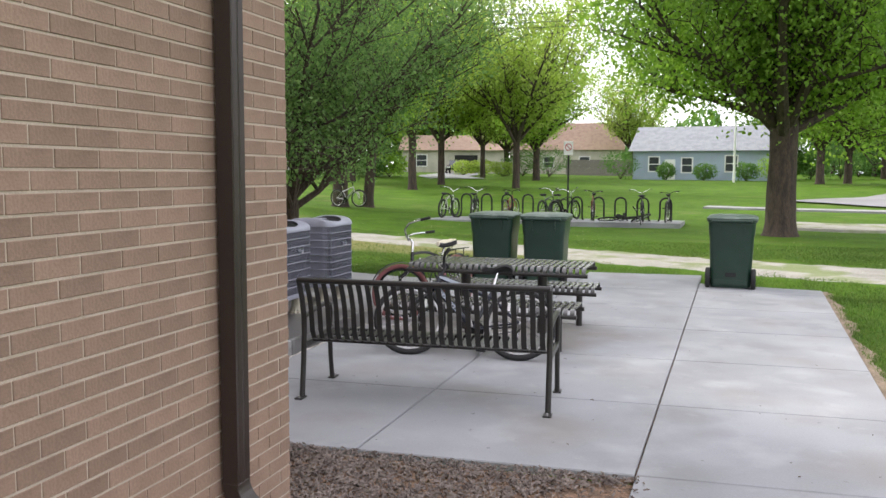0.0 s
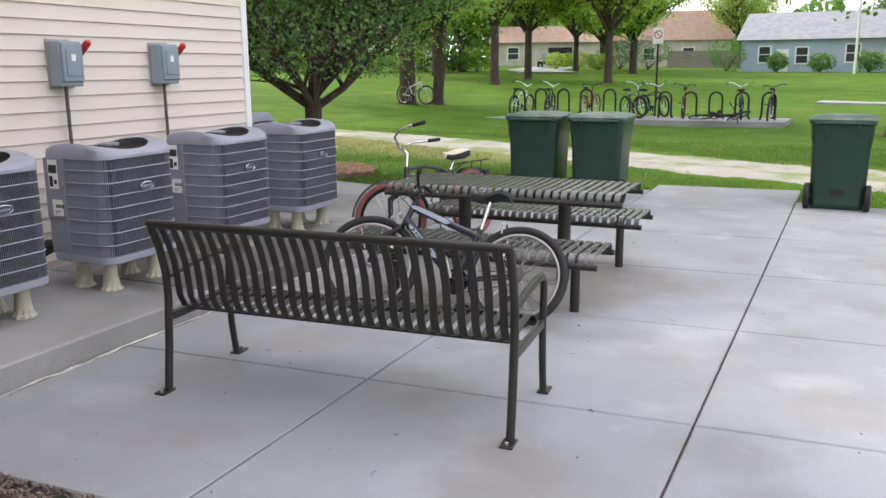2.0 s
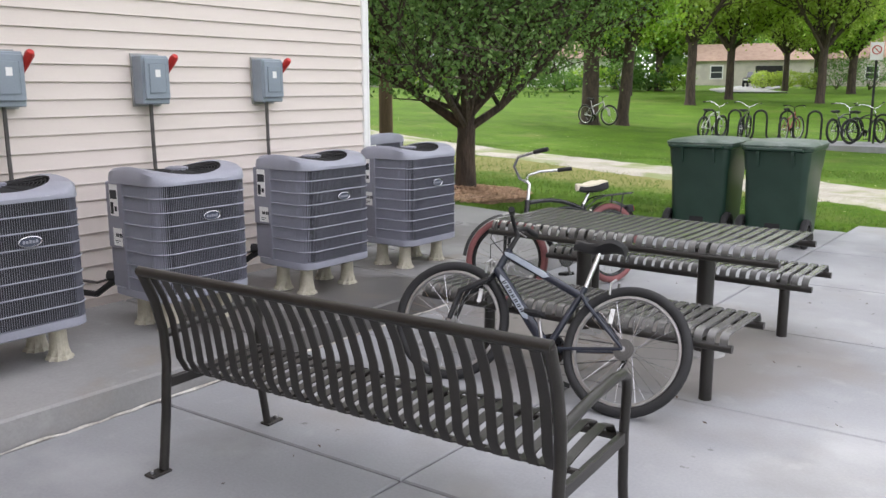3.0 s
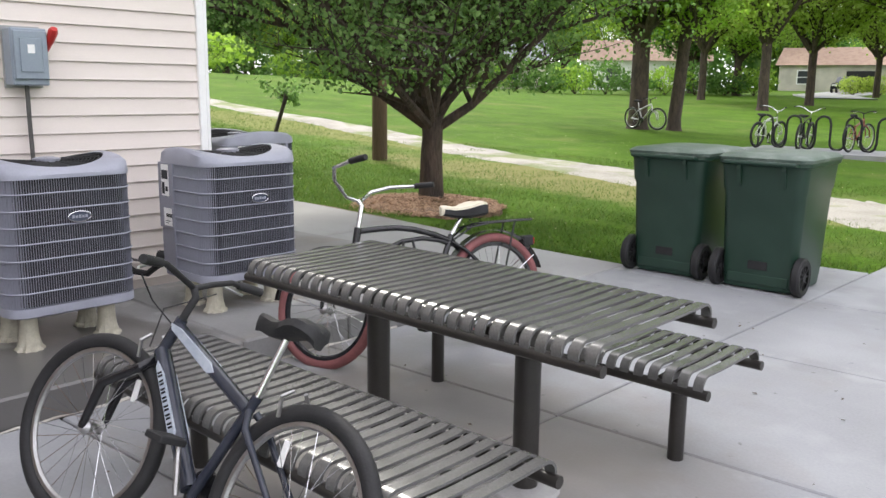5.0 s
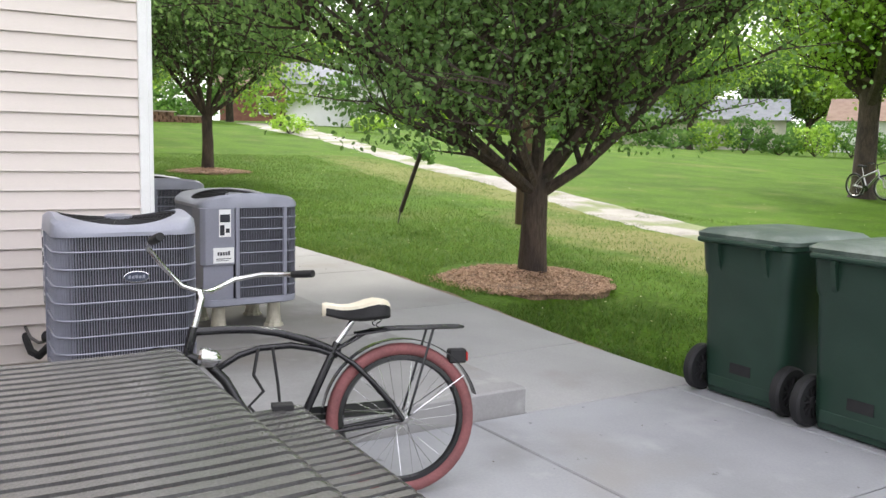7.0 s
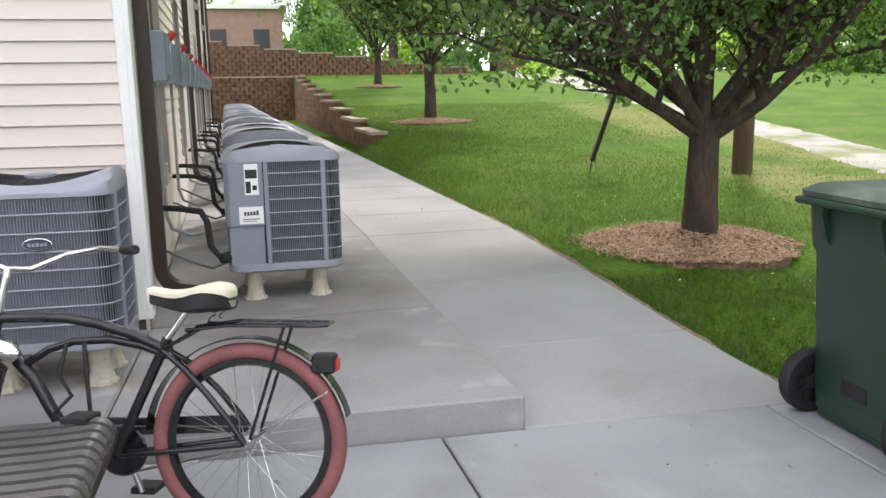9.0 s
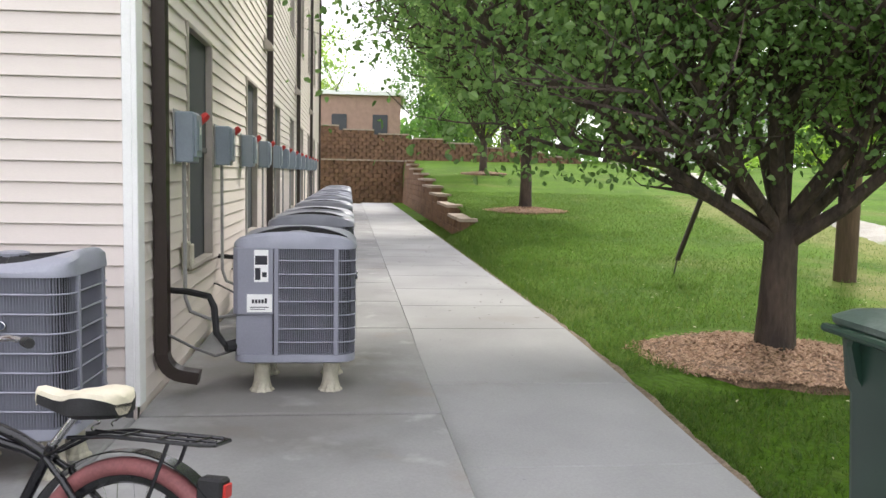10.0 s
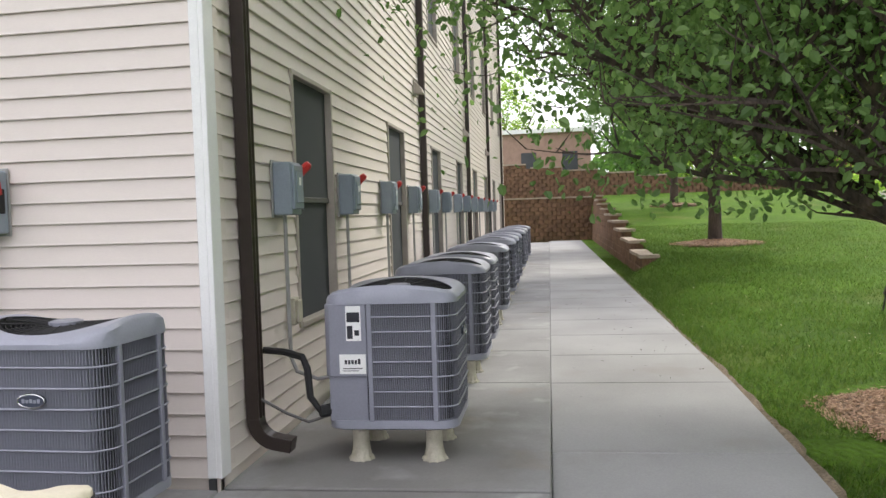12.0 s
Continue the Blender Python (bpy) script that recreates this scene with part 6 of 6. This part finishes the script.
def house(name, label, x, y, yaw, w, d, h, roof_h, wall_mat, roof_mat, wins, door=None, garage=None, z=None):
    """A one-storey house: local -y is its front."""
    root = thing(name, label, "house", pose(x, y, (ground_z(x, y) if z is None else z) - 0.15, 0, 0, yaw))
    bm = B()
    box(bm, (-w / 2, 0, 0), (w / 2, d, h))
    part("wall", bm, wall_mat, root)
    bm = B()
    o = 0.4
    loft(bm, [[Vector((sx, -o, h)), Vector((sx, d + o, h)), Vector((sx, d / 2, h + roof_h))] for sx in (-w / 2 - o, w / 2 + o)])
    part("roof", bm, roof_mat, root)
    for wx, ww, z0, z1 in wins:
        bm = B()
        for lo, hi in (((wx - ww / 2 - 0.12, -0.08, z0 - 0.12), (wx - ww / 2, 0, z1 + 0.12)), ((wx + ww / 2, -0.08, z0 - 0.12), (wx + ww / 2 + 0.12, 0, z1 + 0.12)), ((wx - ww / 2, -0.08, z1), (wx + ww / 2, 0, z1 + 0.12)), ((wx - ww / 2, -0.08, z0 - 0.12), (wx + ww / 2, 0, z0)), ((wx - ww / 2, -0.06, (z0 + z1) / 2 - 0.04), (wx + ww / 2, 0, (z0 + z1) / 2 + 0.04))):
            box(bm, lo, hi)
        wi = part("window", bm, M_TRIM, root)
        bm = B()
        box(bm, (wx - ww / 2, -0.03, z0), (wx + ww / 2, -0.004, z1))
        part("pane", bm, M_GLASS, wi)
    if door is not None:
        bm = B()
        box(bm, (door - 0.5, -0.06, 0), (door + 0.5, 0, 2.1))
        part("door", bm, M_TRIM, root)
    if garage is not None:
        # black sheet on the wall paints the shade inside an open garage
        bm = B()
        box(bm, (garage - 1.4, -0.05, 0), (garage + 1.4, 0, 2.3))
        part("garage_shade_panel", bm, M_BLACK, root)
    return root


house("house", "blue-grey single-storey house with white window frames", 4.6, 73.5, -8, 13.5, 8, 2.9, 2.5, M_BLUEWALL, M_SHINGLE, [(-4.7, 0.9, 1.0, 2.3), (-1.6, 0.9, 0.9, 2.2), (2.4, 1.0, 1.0, 2.4)], door=-3.2)
house("house", "cream house with a tan hipped roof behind the trees", -12.5, 97, 5, 14, 9, 3.2, 3.6, M_CREAMWALL, M_TANROOF, [(-2, 1.2, 1, 2.3), (2.5, 1.2, 1, 2.3)])
house("house", "cream house with an open dark garage", -25, 90, 12, 13, 8, 2.9, 2.0, M_CREAMWALL, M_TANROOF, [(-4, 1.2, 1, 2.3)], garage=1.5)
house("house", "white house across the street", 36, 92, -20, 12, 8, 3.0, 2.4, M_TRIM, M_SHINGLE, [(-2, 1.2, 1, 2.3), (2, 1.2, 1, 2.3)])
house("garage", "white garage by the end of the lane", -44, 20.5, 62, 6.5, 6, 2.7, 1.6, M_TRIM, M_SHINGLE, [(2.2, 0.7, 1.2, 2.0)], garage=None)
house("house", "red brick house beyond the lane", -64, 26, 68, 14, 9, 3.2, 2.6, M_REDBRICK, M_TANROOF, [(-3, 1.2, 1, 2.3), (3, 1.2, 1, 2.3)])
house("house", "pale house behind the hedge across the lawn", -52, 62, 40, 15, 8, 3.0, 2.2, M_CREAMWALL, M_SHINGLE, [(-4, 1.4, 1, 2.2), (0, 1.4, 1, 2.2), (4, 1.4, 1, 2.2)])
house("house", "pale house far across the lawn", -38, 72, 30, 12, 8, 3.0, 2.2, M_TRIM, M_TANROOF, [(-3, 1.4, 1, 2.2), (3, 1.4, 1, 2.2)])


def apartment():
    root = thing("apartment_building", "pale red brick apartment block with flat roof above the retaining wall", "building", pose(-58, -4, 2.6, 0, 0, 90))
    bm = B()
    box(bm, (-14, 0, 0), (6, 12, 4.6))
    part("wall", bm, M_PINKBRICK, root)
    bm = B()
    box(bm, (-14.3, -0.3, 4.6), (6.3, 12.3, 4.9))
    part("roof", bm, M_TRIM, root)
    for x in (-9, -5.5, -2, 1.5, 4.5):
        bm = B()
        box(bm, (x - 0.55, -0.07, 1.0), (x + 0.55, 0, 3.2))
        part("window", bm, M_GLASS, root)


apartment()


def fence(x, y, yaw, length):
    root = thing("board_fence", "weathered grey board fence", "fence", pose(x, y, ground_z(x, y) - 0.1, 0, 0, yaw))
    bm = B()
    box(bm, (0, 0, 0), (0.148, 0.03, 1.9))
    me = mesh_of("board", bm, M_FENCE)
    for i in range(int(length / 0.16)):
        part("board", me, None, root, m=pose(i * 0.16, 0, 0.01 * (i % 3)))


fence(-11.5, 92, -4, 8.5)


def bush(x, y, r, h, leaf, seed, label, n=1500, size=0.16):
    root = thing("bush", label, "bush", pose(x, y, ground_z(x, y)))
    rng = random.Random(seed)
    bm = B()
    pts = []
    for i in range(9):
        a = rng.uniform(0, 6.28)
        e = Vector((r * 0.7 * math.cos(a), r * 0.7 * math.sin(a), h * rng.uniform(0.5, 0.9)))
        tube(bm, [(0, 0, 0), e * 0.5, e], [0.03, 0.02, 0.008], 4)
        pts.append(e)
    part("stems", bm, M_BARK, root)
    nr = np.random.RandomState(seed)
    d = nr.normal(size=(n, 3))
    d /= np.linalg.norm(d, axis=1)[:, None]
    lump = 0.8 + 0.25 * np.sin(d[:, 0] * 5 + seed) * np.sin(d[:, 1] * 4 + 1) + nr.normal(0, 0.07, n)
    c = d * (nr.uniform(0.5, 1, n) ** 0.4 * lump)[:, None] * np.array([r, r, h / 2]) + np.array([0, 0, h / 2])
    c[:, 2] = np.maximum(c[:, 2], 0.05)
    me = leaf_cloud("foliage", c, size, leaf, nr)
    part("foliage", me, None, root)
    return root


def leaf_cloud(name, c, size, material, nr):
    k = len(c)
    u = nr.normal(size=(k, 3))
    u /= np.linalg.norm(u, axis=1)[:, None]
    w = np.cross(u, nr.normal(size=(k, 3)))
    w /= np.linalg.norm(w, axis=1)[:, None]
    s = (size * nr.uniform(0.6, 1.3, k))[:, None]
    v = np.stack([c + s * (a * u + b * w) for a, b in ((-0.5, 0), (0, 0.35), (0.5, 0), (0, -0.35))], 1).reshape(-1, 3)
    me = bpy.data.meshes.new(name)
    me.from_pydata(v.tolist(), [], (np.arange(k)[:, None] * 4 + [0, 1, 2, 3]).tolist())
    me.materials.append(material)
    return me


leaning_post()
for i, (x, y, r, h, lf) in enumerate(((1.2, 71.5, 1.0, 1.8, L_DARK), (4.6, 70.6, 1.2, 1.7, L_DARK), (8.2, 70, 1.2, 1.8, L_DARK), (10.5, 70, 1.6, 2.4, L_OAK), (-3.2, 74, 2.2, 3.0, L_DARK), (-11, 78, 3.0, 3.4, L_DARK), (-14, 79, 2.4, 3.2, L_DARK), (-17.5, 76, 1.6, 1.9, L_FAR), (-19.5, 75.5, 1.6, 1.8, L_FAR), (-15.5, 76.5, 1.4, 1.7, L_FAR))):
    bush(x, y, r, h, lf, 40 + i, "clipped green bush by the house" if lf is not L_FAR else "yellow-green hedge bush by the drive")
for i in range(16):
    t = i / 15
    bush(-47 + 24 * t, 36 + 27 * t, 2.3, 2.3 + 0.7 * math.sin(i * 2.1), L_DARK if i % 3 else L_OAK, 60 + i, "overgrown hedge at the far side of the lawn", 900, 0.26)
for i in range(11):
    bush(-50 - 8 * math.sin(i * 0.9), 1 + 4.2 * i, 3.4, 3.6 + 0.9 * math.sin(i * 1.7), L_DARK if i % 2 else L_OAK, 110 + i, "dense green thicket behind the far lawn", 1100, 0.34)
for i, (x, y) in enumerate(((-31, 12.5), (-33.5, 17.5), (-38, 20.5))):
    bush(x, y, 1.1, 0.9, L_OAK, 90 + i, "low green shrub by the lane", 700, 0.14)


def road():
    """The street on the right with its pale kerb, and a strip of walk before the blue house."""
    for nm, pts, w, mt, lab in (("road", [(12, 33), (17, 38), (22, 50), (27, 64), (34, 85), (44, 115)], 4.5, M_ASPHALT, "pale asphalt street"), ("street", [(100, 26), (60, 31), (30, 34), (14, 34.5)], 3.0, M_ASPHALT, "pale asphalt side street"),
                                ("pavement", [(60, 27.5), (25, 28), (12, 29), (5, 30.5)], 0.6, M_PAD, "narrow concrete footpath across the lawn"), ("driveway", [(-16, 62), (-20, 70), (-23, 88)], 2.4, M_CONC, "concrete drive up to the garage"),
                                ("apron", [(7.2, 19.5), (9.5, 19.0), (12, 19.5)], 1.4, M_GRAVEL, "pale patch of gravel beside the maple")):
        bm = B()
        rows = []
        for (xa, ya), (xb, yb) in zip(pts, pts[1:]):
            dv = Vector((xb - xa, yb - ya, 0)).normalized()
            nv = Vector((-dv.y, dv.x, 0))
            k = max(2, int(math.hypot(xb - xa, yb - ya) / 1.5))
            for i in range(k + 1):
                p = Vector((xa + (xb - xa) * i / k, ya + (yb - ya) * i / k, 0))
                rows.append([bm.verts.new((*(p + nv * w * f).xy, turf_z(*(p + nv * w * f).xy) + (0.05 if nm == "street" else 0.08) - 0.14 * (abs(f) > 1))) for f in (-1.05, -1, -0.5, 0, 0.5, 1, 1.05)])
        for a, b in zip(rows, rows[1:]):
            for j in range(6):
                bm.faces.new((a[j], a[j + 1], b[j + 1], b[j]))
        struct(nm, bm, mt, lab, smooth=True, category="road")


road()


def car(x, y, yaw, paint, label, kind="sedan"):
    root = thing("car" if kind == "sedan" else "pickup", label, kind, pose(x, y, ground_z(x, y) + 0.09, 0, 0, yaw), "parked vehicles")
    W = 0.9
    if kind == "sedan":
        prof = [(-2.25, 0.35), (-2.25, 0.85), (-1.9, 0.95), (-1.3, 0.98), (0.75, 0.95), (2.0, 0.85), (2.25, 0.65), (2.25, 0.35)]
        cab = [(-1.55, 0.95), (-1.0, 1.42), (0.15, 1.45), (0.95, 0.95)]
    else:
        prof = [(-2.7, 0.5), (-2.7, 1.1), (-0.6, 1.12), (0.9, 1.12), (2.5, 1.05), (2.7, 0.8), (2.7, 0.45)]
        cab = [(-0.7, 1.1), (-0.5, 1.75), (0.6, 1.75), (1.2, 1.1)]
    bm = B()
    loft(bm, [[Vector((a, s, b)) for a, b in prof] for s in (-W, W)])
    part("body", bm, paint, root, bevel=0.06, seg=2, smooth=True)
    bm = B()
    loft(bm, [[Vector((a, s, b)) for a, b in cab] for s in (-W * 0.82, W * 0.82)])
    part("windows", bm, M_GLASS, root, bevel=0.04)
    bm = B()
    c = [(a * 0.96, b) for a, b in cab[1:3]]
    box(bm, (cab[1][0] + 0.05, -W * 0.78, cab[1][1] - 0.02), (cab[2][0] - 0.05, W * 0.78, cab[1][1] + 0.05))
    part("roof", bm, paint, root, bevel=0.02)
    for sx in (-1.4, 1.4):
        for sy in (-W, W):
            bm = B()
            lathe(bm, [(0.2, -0.1), (0.31, -0.1), (0.33, 0), (0.31, 0.1), (0.2, 0.1)], 18, Matrix.Translation((sx, sy, 0.33)) @ pose(0, 0, 0, 90, 0, 0))
            wh = part("wheel", bm, M_BLACK, root)
            bm = B()
            lathe(bm, [(0.2, -0.105), (0.2, 0.105)], 14, Matrix.Translation((sx, sy, 0.33)) @ pose(0, 0, 0, 90, 0, 0))
            part("rim", bm, M_STEEL, wh)
    for sy in (-0.6, 0.6):
        bm = B()
        box(bm, (prof[-1][0] - 0.04, sy - 0.2, 0.62), (prof[-1][0] + 0.02, sy + 0.2, 0.76))
        part("headlight", bm, M_TRIM, root)


M_CARBLACK = mat("black_car_paint", (0.015, 0.016, 0.02), rough=0.15, bump=0.0, grain=0.05)
M_CARWHITE = mat("white_car_paint", (0.65, 0.66, 0.67), rough=0.2, bump=0.0, grain=0.03)
car(18.2, 49, -105, M_CARBLACK, "black sedan parked by the kerb")
car(19.6, 57, -105, M_CARBLACK, "black sedan parked further up the street")
car(24.6, 55, -100, M_CARWHITE, "white pickup parked across the street", "pickup")
car(27.2, 58, -100, M_CARWHITE, "white pickup parked behind another", "pickup")
car(-22, 81, -80, M_CARBLACK, "dark car in front of the open garage")

protos = {}


def far_tree(kind, x, y, turn):
    spec = {"yellow": ("tall tree with loose yellow-green spring leaves", 14, 5.5, 2.4, 3.5, 0.26, 9, 15000, 0.20, L_FAR, 31),
            "green": ("tall leafy green tree", 15, 6.5, 1.9, 3.0, 0.32, 10, 22000, 0.22, L_OAK, 32),
            "dark": ("tall dark green tree", 13, 6.0, 1.0, 2.4, 0.30, 10, 22000, 0.23, L_DARK, 33)}[kind]
    if kind not in protos:
        lab, h, r, low, fork, tr, nl, lv, sz, lm, seed = spec
        protos[kind] = tree("tree", lab, x, y, h, r, low, fork, tr, nl, lv, sz, lm, seed, fine=False)
        protos[kind]["group"] = "trees in the distance"
        return protos[kind]
    return copy_thing(protos[kind], pose(x, y, ground_z(x, y) - 0.1, 0, 0, turn))


for kind, x, y, turn in (("yellow", -11.8, 38, 0), ("yellow", -13.2, 48, 70), ("yellow", -7.3, 46.1, 150), ("green", 13.3, 62, 0), ("green", 15.7, 65, 100), 
                         ("dark", -30, 66, 0), ("green", -24, 62, 200), ("yellow", -4, 95, 30), ("dark", 22, 86, 120), ("yellow", 30, 74, 250), ("green", 40, 66, 20), ("dark", 52, 60, 80), ("green", 62, 40, 0), ("yellow", 55, 18, 90),
                         ("dark", -20, 106, 40), ("green", -34, 96, 130), ("yellow", -46, 84, 210), ("dark", -54, 74, 300), ("green", -60, 58, 10), ("yellow", -64, 44, 100), ("green", -46, 54, 60), ("dark", -56, 36, 200), ("green", -72, 26, 330), ("yellow", -52, 16, 15), ("dark", -70, 10, 75), ("green", -48, 8.5, 140), ("green", -44, 40, 45),
                         ("green", -16, 80, 120), ("yellow", 20, 108, 160), ("green", 48, 92, 220), ("dark", -80, 40, 20), ("green", -76, -8, 60), ("green", 34, 52, 99), ("green", 29, 99, 0), ("dark", 33, 106, 50), ("green", 24, 103, 100), ("yellow", -16, 70, 40), ("green", -9.5, 64, 10), ("yellow", -21, 50, 180), ("green", 24, 120, 10), ("dark", 36, 122, 77), ("green", 50, 118, 140), ("dark", 14, 122, 33),
                         ("green", -80, 60, 15), ("dark", -70, 62, 200), ("green", -62, 68, 80), ("dark", -92, 58, 140), ("green", -104, 70, 30), ("dark", -112, 50, 250), ("green", -120, 40, 99), ("dark", -96, 30, 10), ("yellow", -88, 74, 0), ("green", -52, 78, 170), ("dark", -44, 88, 222), ("green", -110, 22, 60), ("dark", -100, 8, 44), ("green", -120, -6, 120),
                         ("green", 30, -25, 10), ("dark", 44, -6, 50), ("green", 20, -42, 90), ("dark", 4, -48, 10)):
    far_tree(kind, x, y, turn)


def street_pole(name, label, x, y, h, r, material, arms):
    root = thing(name, label, "pole", pose(x, y, ground_z(x, y) - 0.1))
    bm = B()
    tube(bm, [(0, 0, 0), (0, 0, h * 0.5), (0, 0, h)], [r, r * 0.85, r * 0.65], 10)
    part("shaft", bm, material, root, smooth=True)
    for z in arms:
        bm = B()
        box(bm, (-0.06, -1.1, z), (0.06, 1.1, z + 0.12))
        part("crossarm", bm, material, root, bevel=0.01)
    return root


street_pole("utility_pole", "brown wooden utility pole beside the street", 23.9, 67.2, 10.8, 0.17, M_WOODPOLE, (9.9,))
street_pole("lamp_post", "slim white lamp post before the blue house", 7.05, 66, 6.0, 0.11, M_TRIM, ())
for y, z in ((33.4, 10.2), (33.9, 9.85), (34.6, 9.7)):
    root = thing("power_line", "thin black overhead power line", "cable", pose(0, y, 0), "power lines above the street")
    bm = B()
    tube(bm, [(-60 + 8 * i, 0, z - 0.5 * math.sin(math.pi * ((i % 5) / 5))) for i in range(18)], 0.016, 5)
    part("wire", bm, M_BLACK, root)
for i, (x, y, r0, h0) in enumerate(((14.5, 80, 2.6, 5.5), (17.6, 83, 3.0, 6.5), (12.2, 79, 2.0, 4.2), (21.2, 96, 3.0, 5.0), (26.5, 110, 4.0, 6.0))):
    bush(x, y, r0, h0, L_DARK, 140 + i, "tall dark evergreen shrub behind the maple", 2600, 0.26)


def far_woods():
    """A loose belt of foliage that closes the view behind the houses."""
    nr = np.random.RandomState(44)
    a = nr.uniform(radians(38), radians(182), 26000)
    rad = 118 + 14 * np.sin(a * 9) + nr.uniform(-6, 6, len(a))
    top = 6.5 + 2.5 * np.sin(a * 17) + 1.8 * np.sin(a * 41 + 1) + 1.2 * np.sin(a * 83)
    c = np.stack([rad * np.cos(a), rad * np.sin(a), 0.5 + top * nr.rand(len(a)) ** 0.8], 1)
    tagged(new("far_woods", leaf_cloud("far_woods", c, 1.15, L_DARK, nr)), "dark green woods closing the far edge of the lawn", "woods", kind="stuff")


far_woods()


# ---- grass blades ----
def grass(n=170000):
    """Loose tufts over the near lawn."""
    nr = np.random.RandomState(5)
    pts = []
    x = 9.5 - 30 * nr.rand(n * 4) ** 1.15
    y = 3.13 + np.minimum(x, 0) * 0.049 + (nr.rand(n * 4) ** 1.6) * 9
    side = nr.rand(n * 4) < 0.12
    x[side], y[side] = 6.6 + nr.rand(side.sum()) ** 1.5 * 3, nr.uniform(-5, 6, side.sum())
    for a, b in zip(x, y):
        out = b * math.cos(FB) - a * math.sin(FB)
        if a < 1.6 and out < 3.16 or (1.5 < a < edge(3, b) + 0.03 and b < (4.5 if a < 3.2 else (5.15 if a < 5.05 else 3.9))):
            continue
        lane_mid = float(np.interp(a, [-20, -14, -9, -5.5, -2, 1, 3.5, 5.6, 8, 14], [12.4, 11.9, 11.0, 10.2, 9.7, 8.9, 7.9, 6.95, 6.35, 5.5]))
        wob = 0.45 * math.sin(a * 1.9 + b) + 0.35 * math.sin(a * 4.1 - b * 2.3)
        thin = math.sin(1.3 * a + 2.0 * b) + math.sin(2.1 * a - 1.7 * b + 1) + math.sin(0.6 * a + 1.5 * b)
        if thin > 0.8 and (a * 7919 + b * 104729) % 1 < 0.4:
            continue
        if lane_mid - 3.2 < b < lane_mid and (a * 5519 + b * 27449) % 1 < 0.6:
            continue
        if abs(b - lane_mid) < (1.3 if a > -3 else 0.7) + wob or (a + 2.3) ** 2 + (b - 4.55) ** 2 < 0.95:
            continue
        pts.append((a, b, ground_z(a, b) + 0.005))
        if len(pts) >= n:
            break
    c = np.array(pts)
    k = len(c)
    a = nr.uniform(0, 6.28, k)
    h = nr.uniform(0.022, 0.06, k)
    w = nr.uniform(0.003, 0.006, k)
    lx, ly = nr.normal(0, 0.025, k), nr.normal(0, 0.025, k)
    v = np.stack([c + np.stack([w * np.cos(a), w * np.sin(a), 0 * a], 1), c - np.stack([w * np.cos(a), w * np.sin(a), 0 * a], 1), c + np.stack([lx, ly, h], 1)], 1).reshape(-1, 3)
    me = bpy.data.meshes.new("grass")
    me.from_pydata(v.tolist(), [], (np.arange(k)[:, None] * 3 + [0, 1, 2]).tolist())
    me.materials.append(L_GRASS)
    tagged(new("grass", me), "short green lawn grass with loose tufts", "grass", kind="stuff")


grass()


def scatter(name, label, material, spots, size, seed):
    """Small loose bits lying about, as one object."""
    rng = random.Random(seed)
    bm = B()
    for x, y, z in spots:
        m = pose(x, y, z, rng.uniform(-20, 20), rng.uniform(-20, 20), rng.uniform(0, 360))
        l = size * rng.uniform(0.5, 1.3)
        vs = [bm.verts.new(m @ Vector(p)) for p in ((-l, 0, 0), (-l * 0.2, -l * 0.45, 0.003), (l, 0, 0.002), (l * 0.1, l * 0.4, 0.004))]
        bm.faces.new(vs)
    tagged(struct(name, bm, material, label), kind="stuff", category=name.split("_")[-1])


rng = random.Random(77)
M_PETAL = mat("pale_petal", (0.62, 0.60, 0.40), (0.50, 0.46, 0.26), rough=0.8, bump=0.0, grain=0.1)
M_DEBRIS = mat("dry_leaf", (0.10, 0.065, 0.04), (0.06, 0.04, 0.028), rough=0.9, bump=0.1, grain=0.3)
spots = []
while len(spots) < 1600:
    x, y = rng.uniform(-22, 8.5), rng.uniform(2.5, 16)
    out = y * math.cos(FB) - x * math.sin(FB)
    if (x < 1.7 and out < 3.3) or (1.4 < x < 6.9 and y < 5.3) or (x < -14 and out < 4.0):
        continue
    spots.append((x, y, ground_z(x, y) + 0.06))
scatter("fallen_petals", "pale petals and small weeds scattered over the lawn", M_PETAL, spots, 0.016, 5)
spots = [(rng.uniform(2.0, 6.3), rng.uniform(-4.6, 3.2), 0.006) for i in range(70)]
for i in range(90):
    s, n = rng.uniform(2.8, 16), 3.1 - abs(rng.gauss(0, 0.55))
    p = at_b(s, max(0.3, n))
    spots.append((p.x, p.y, 0.156))
scatter("fallen_leaves", "dry leaf bits scattered over the concrete", M_DEBRIS, spots, 0.014, 6)
brick_wing()
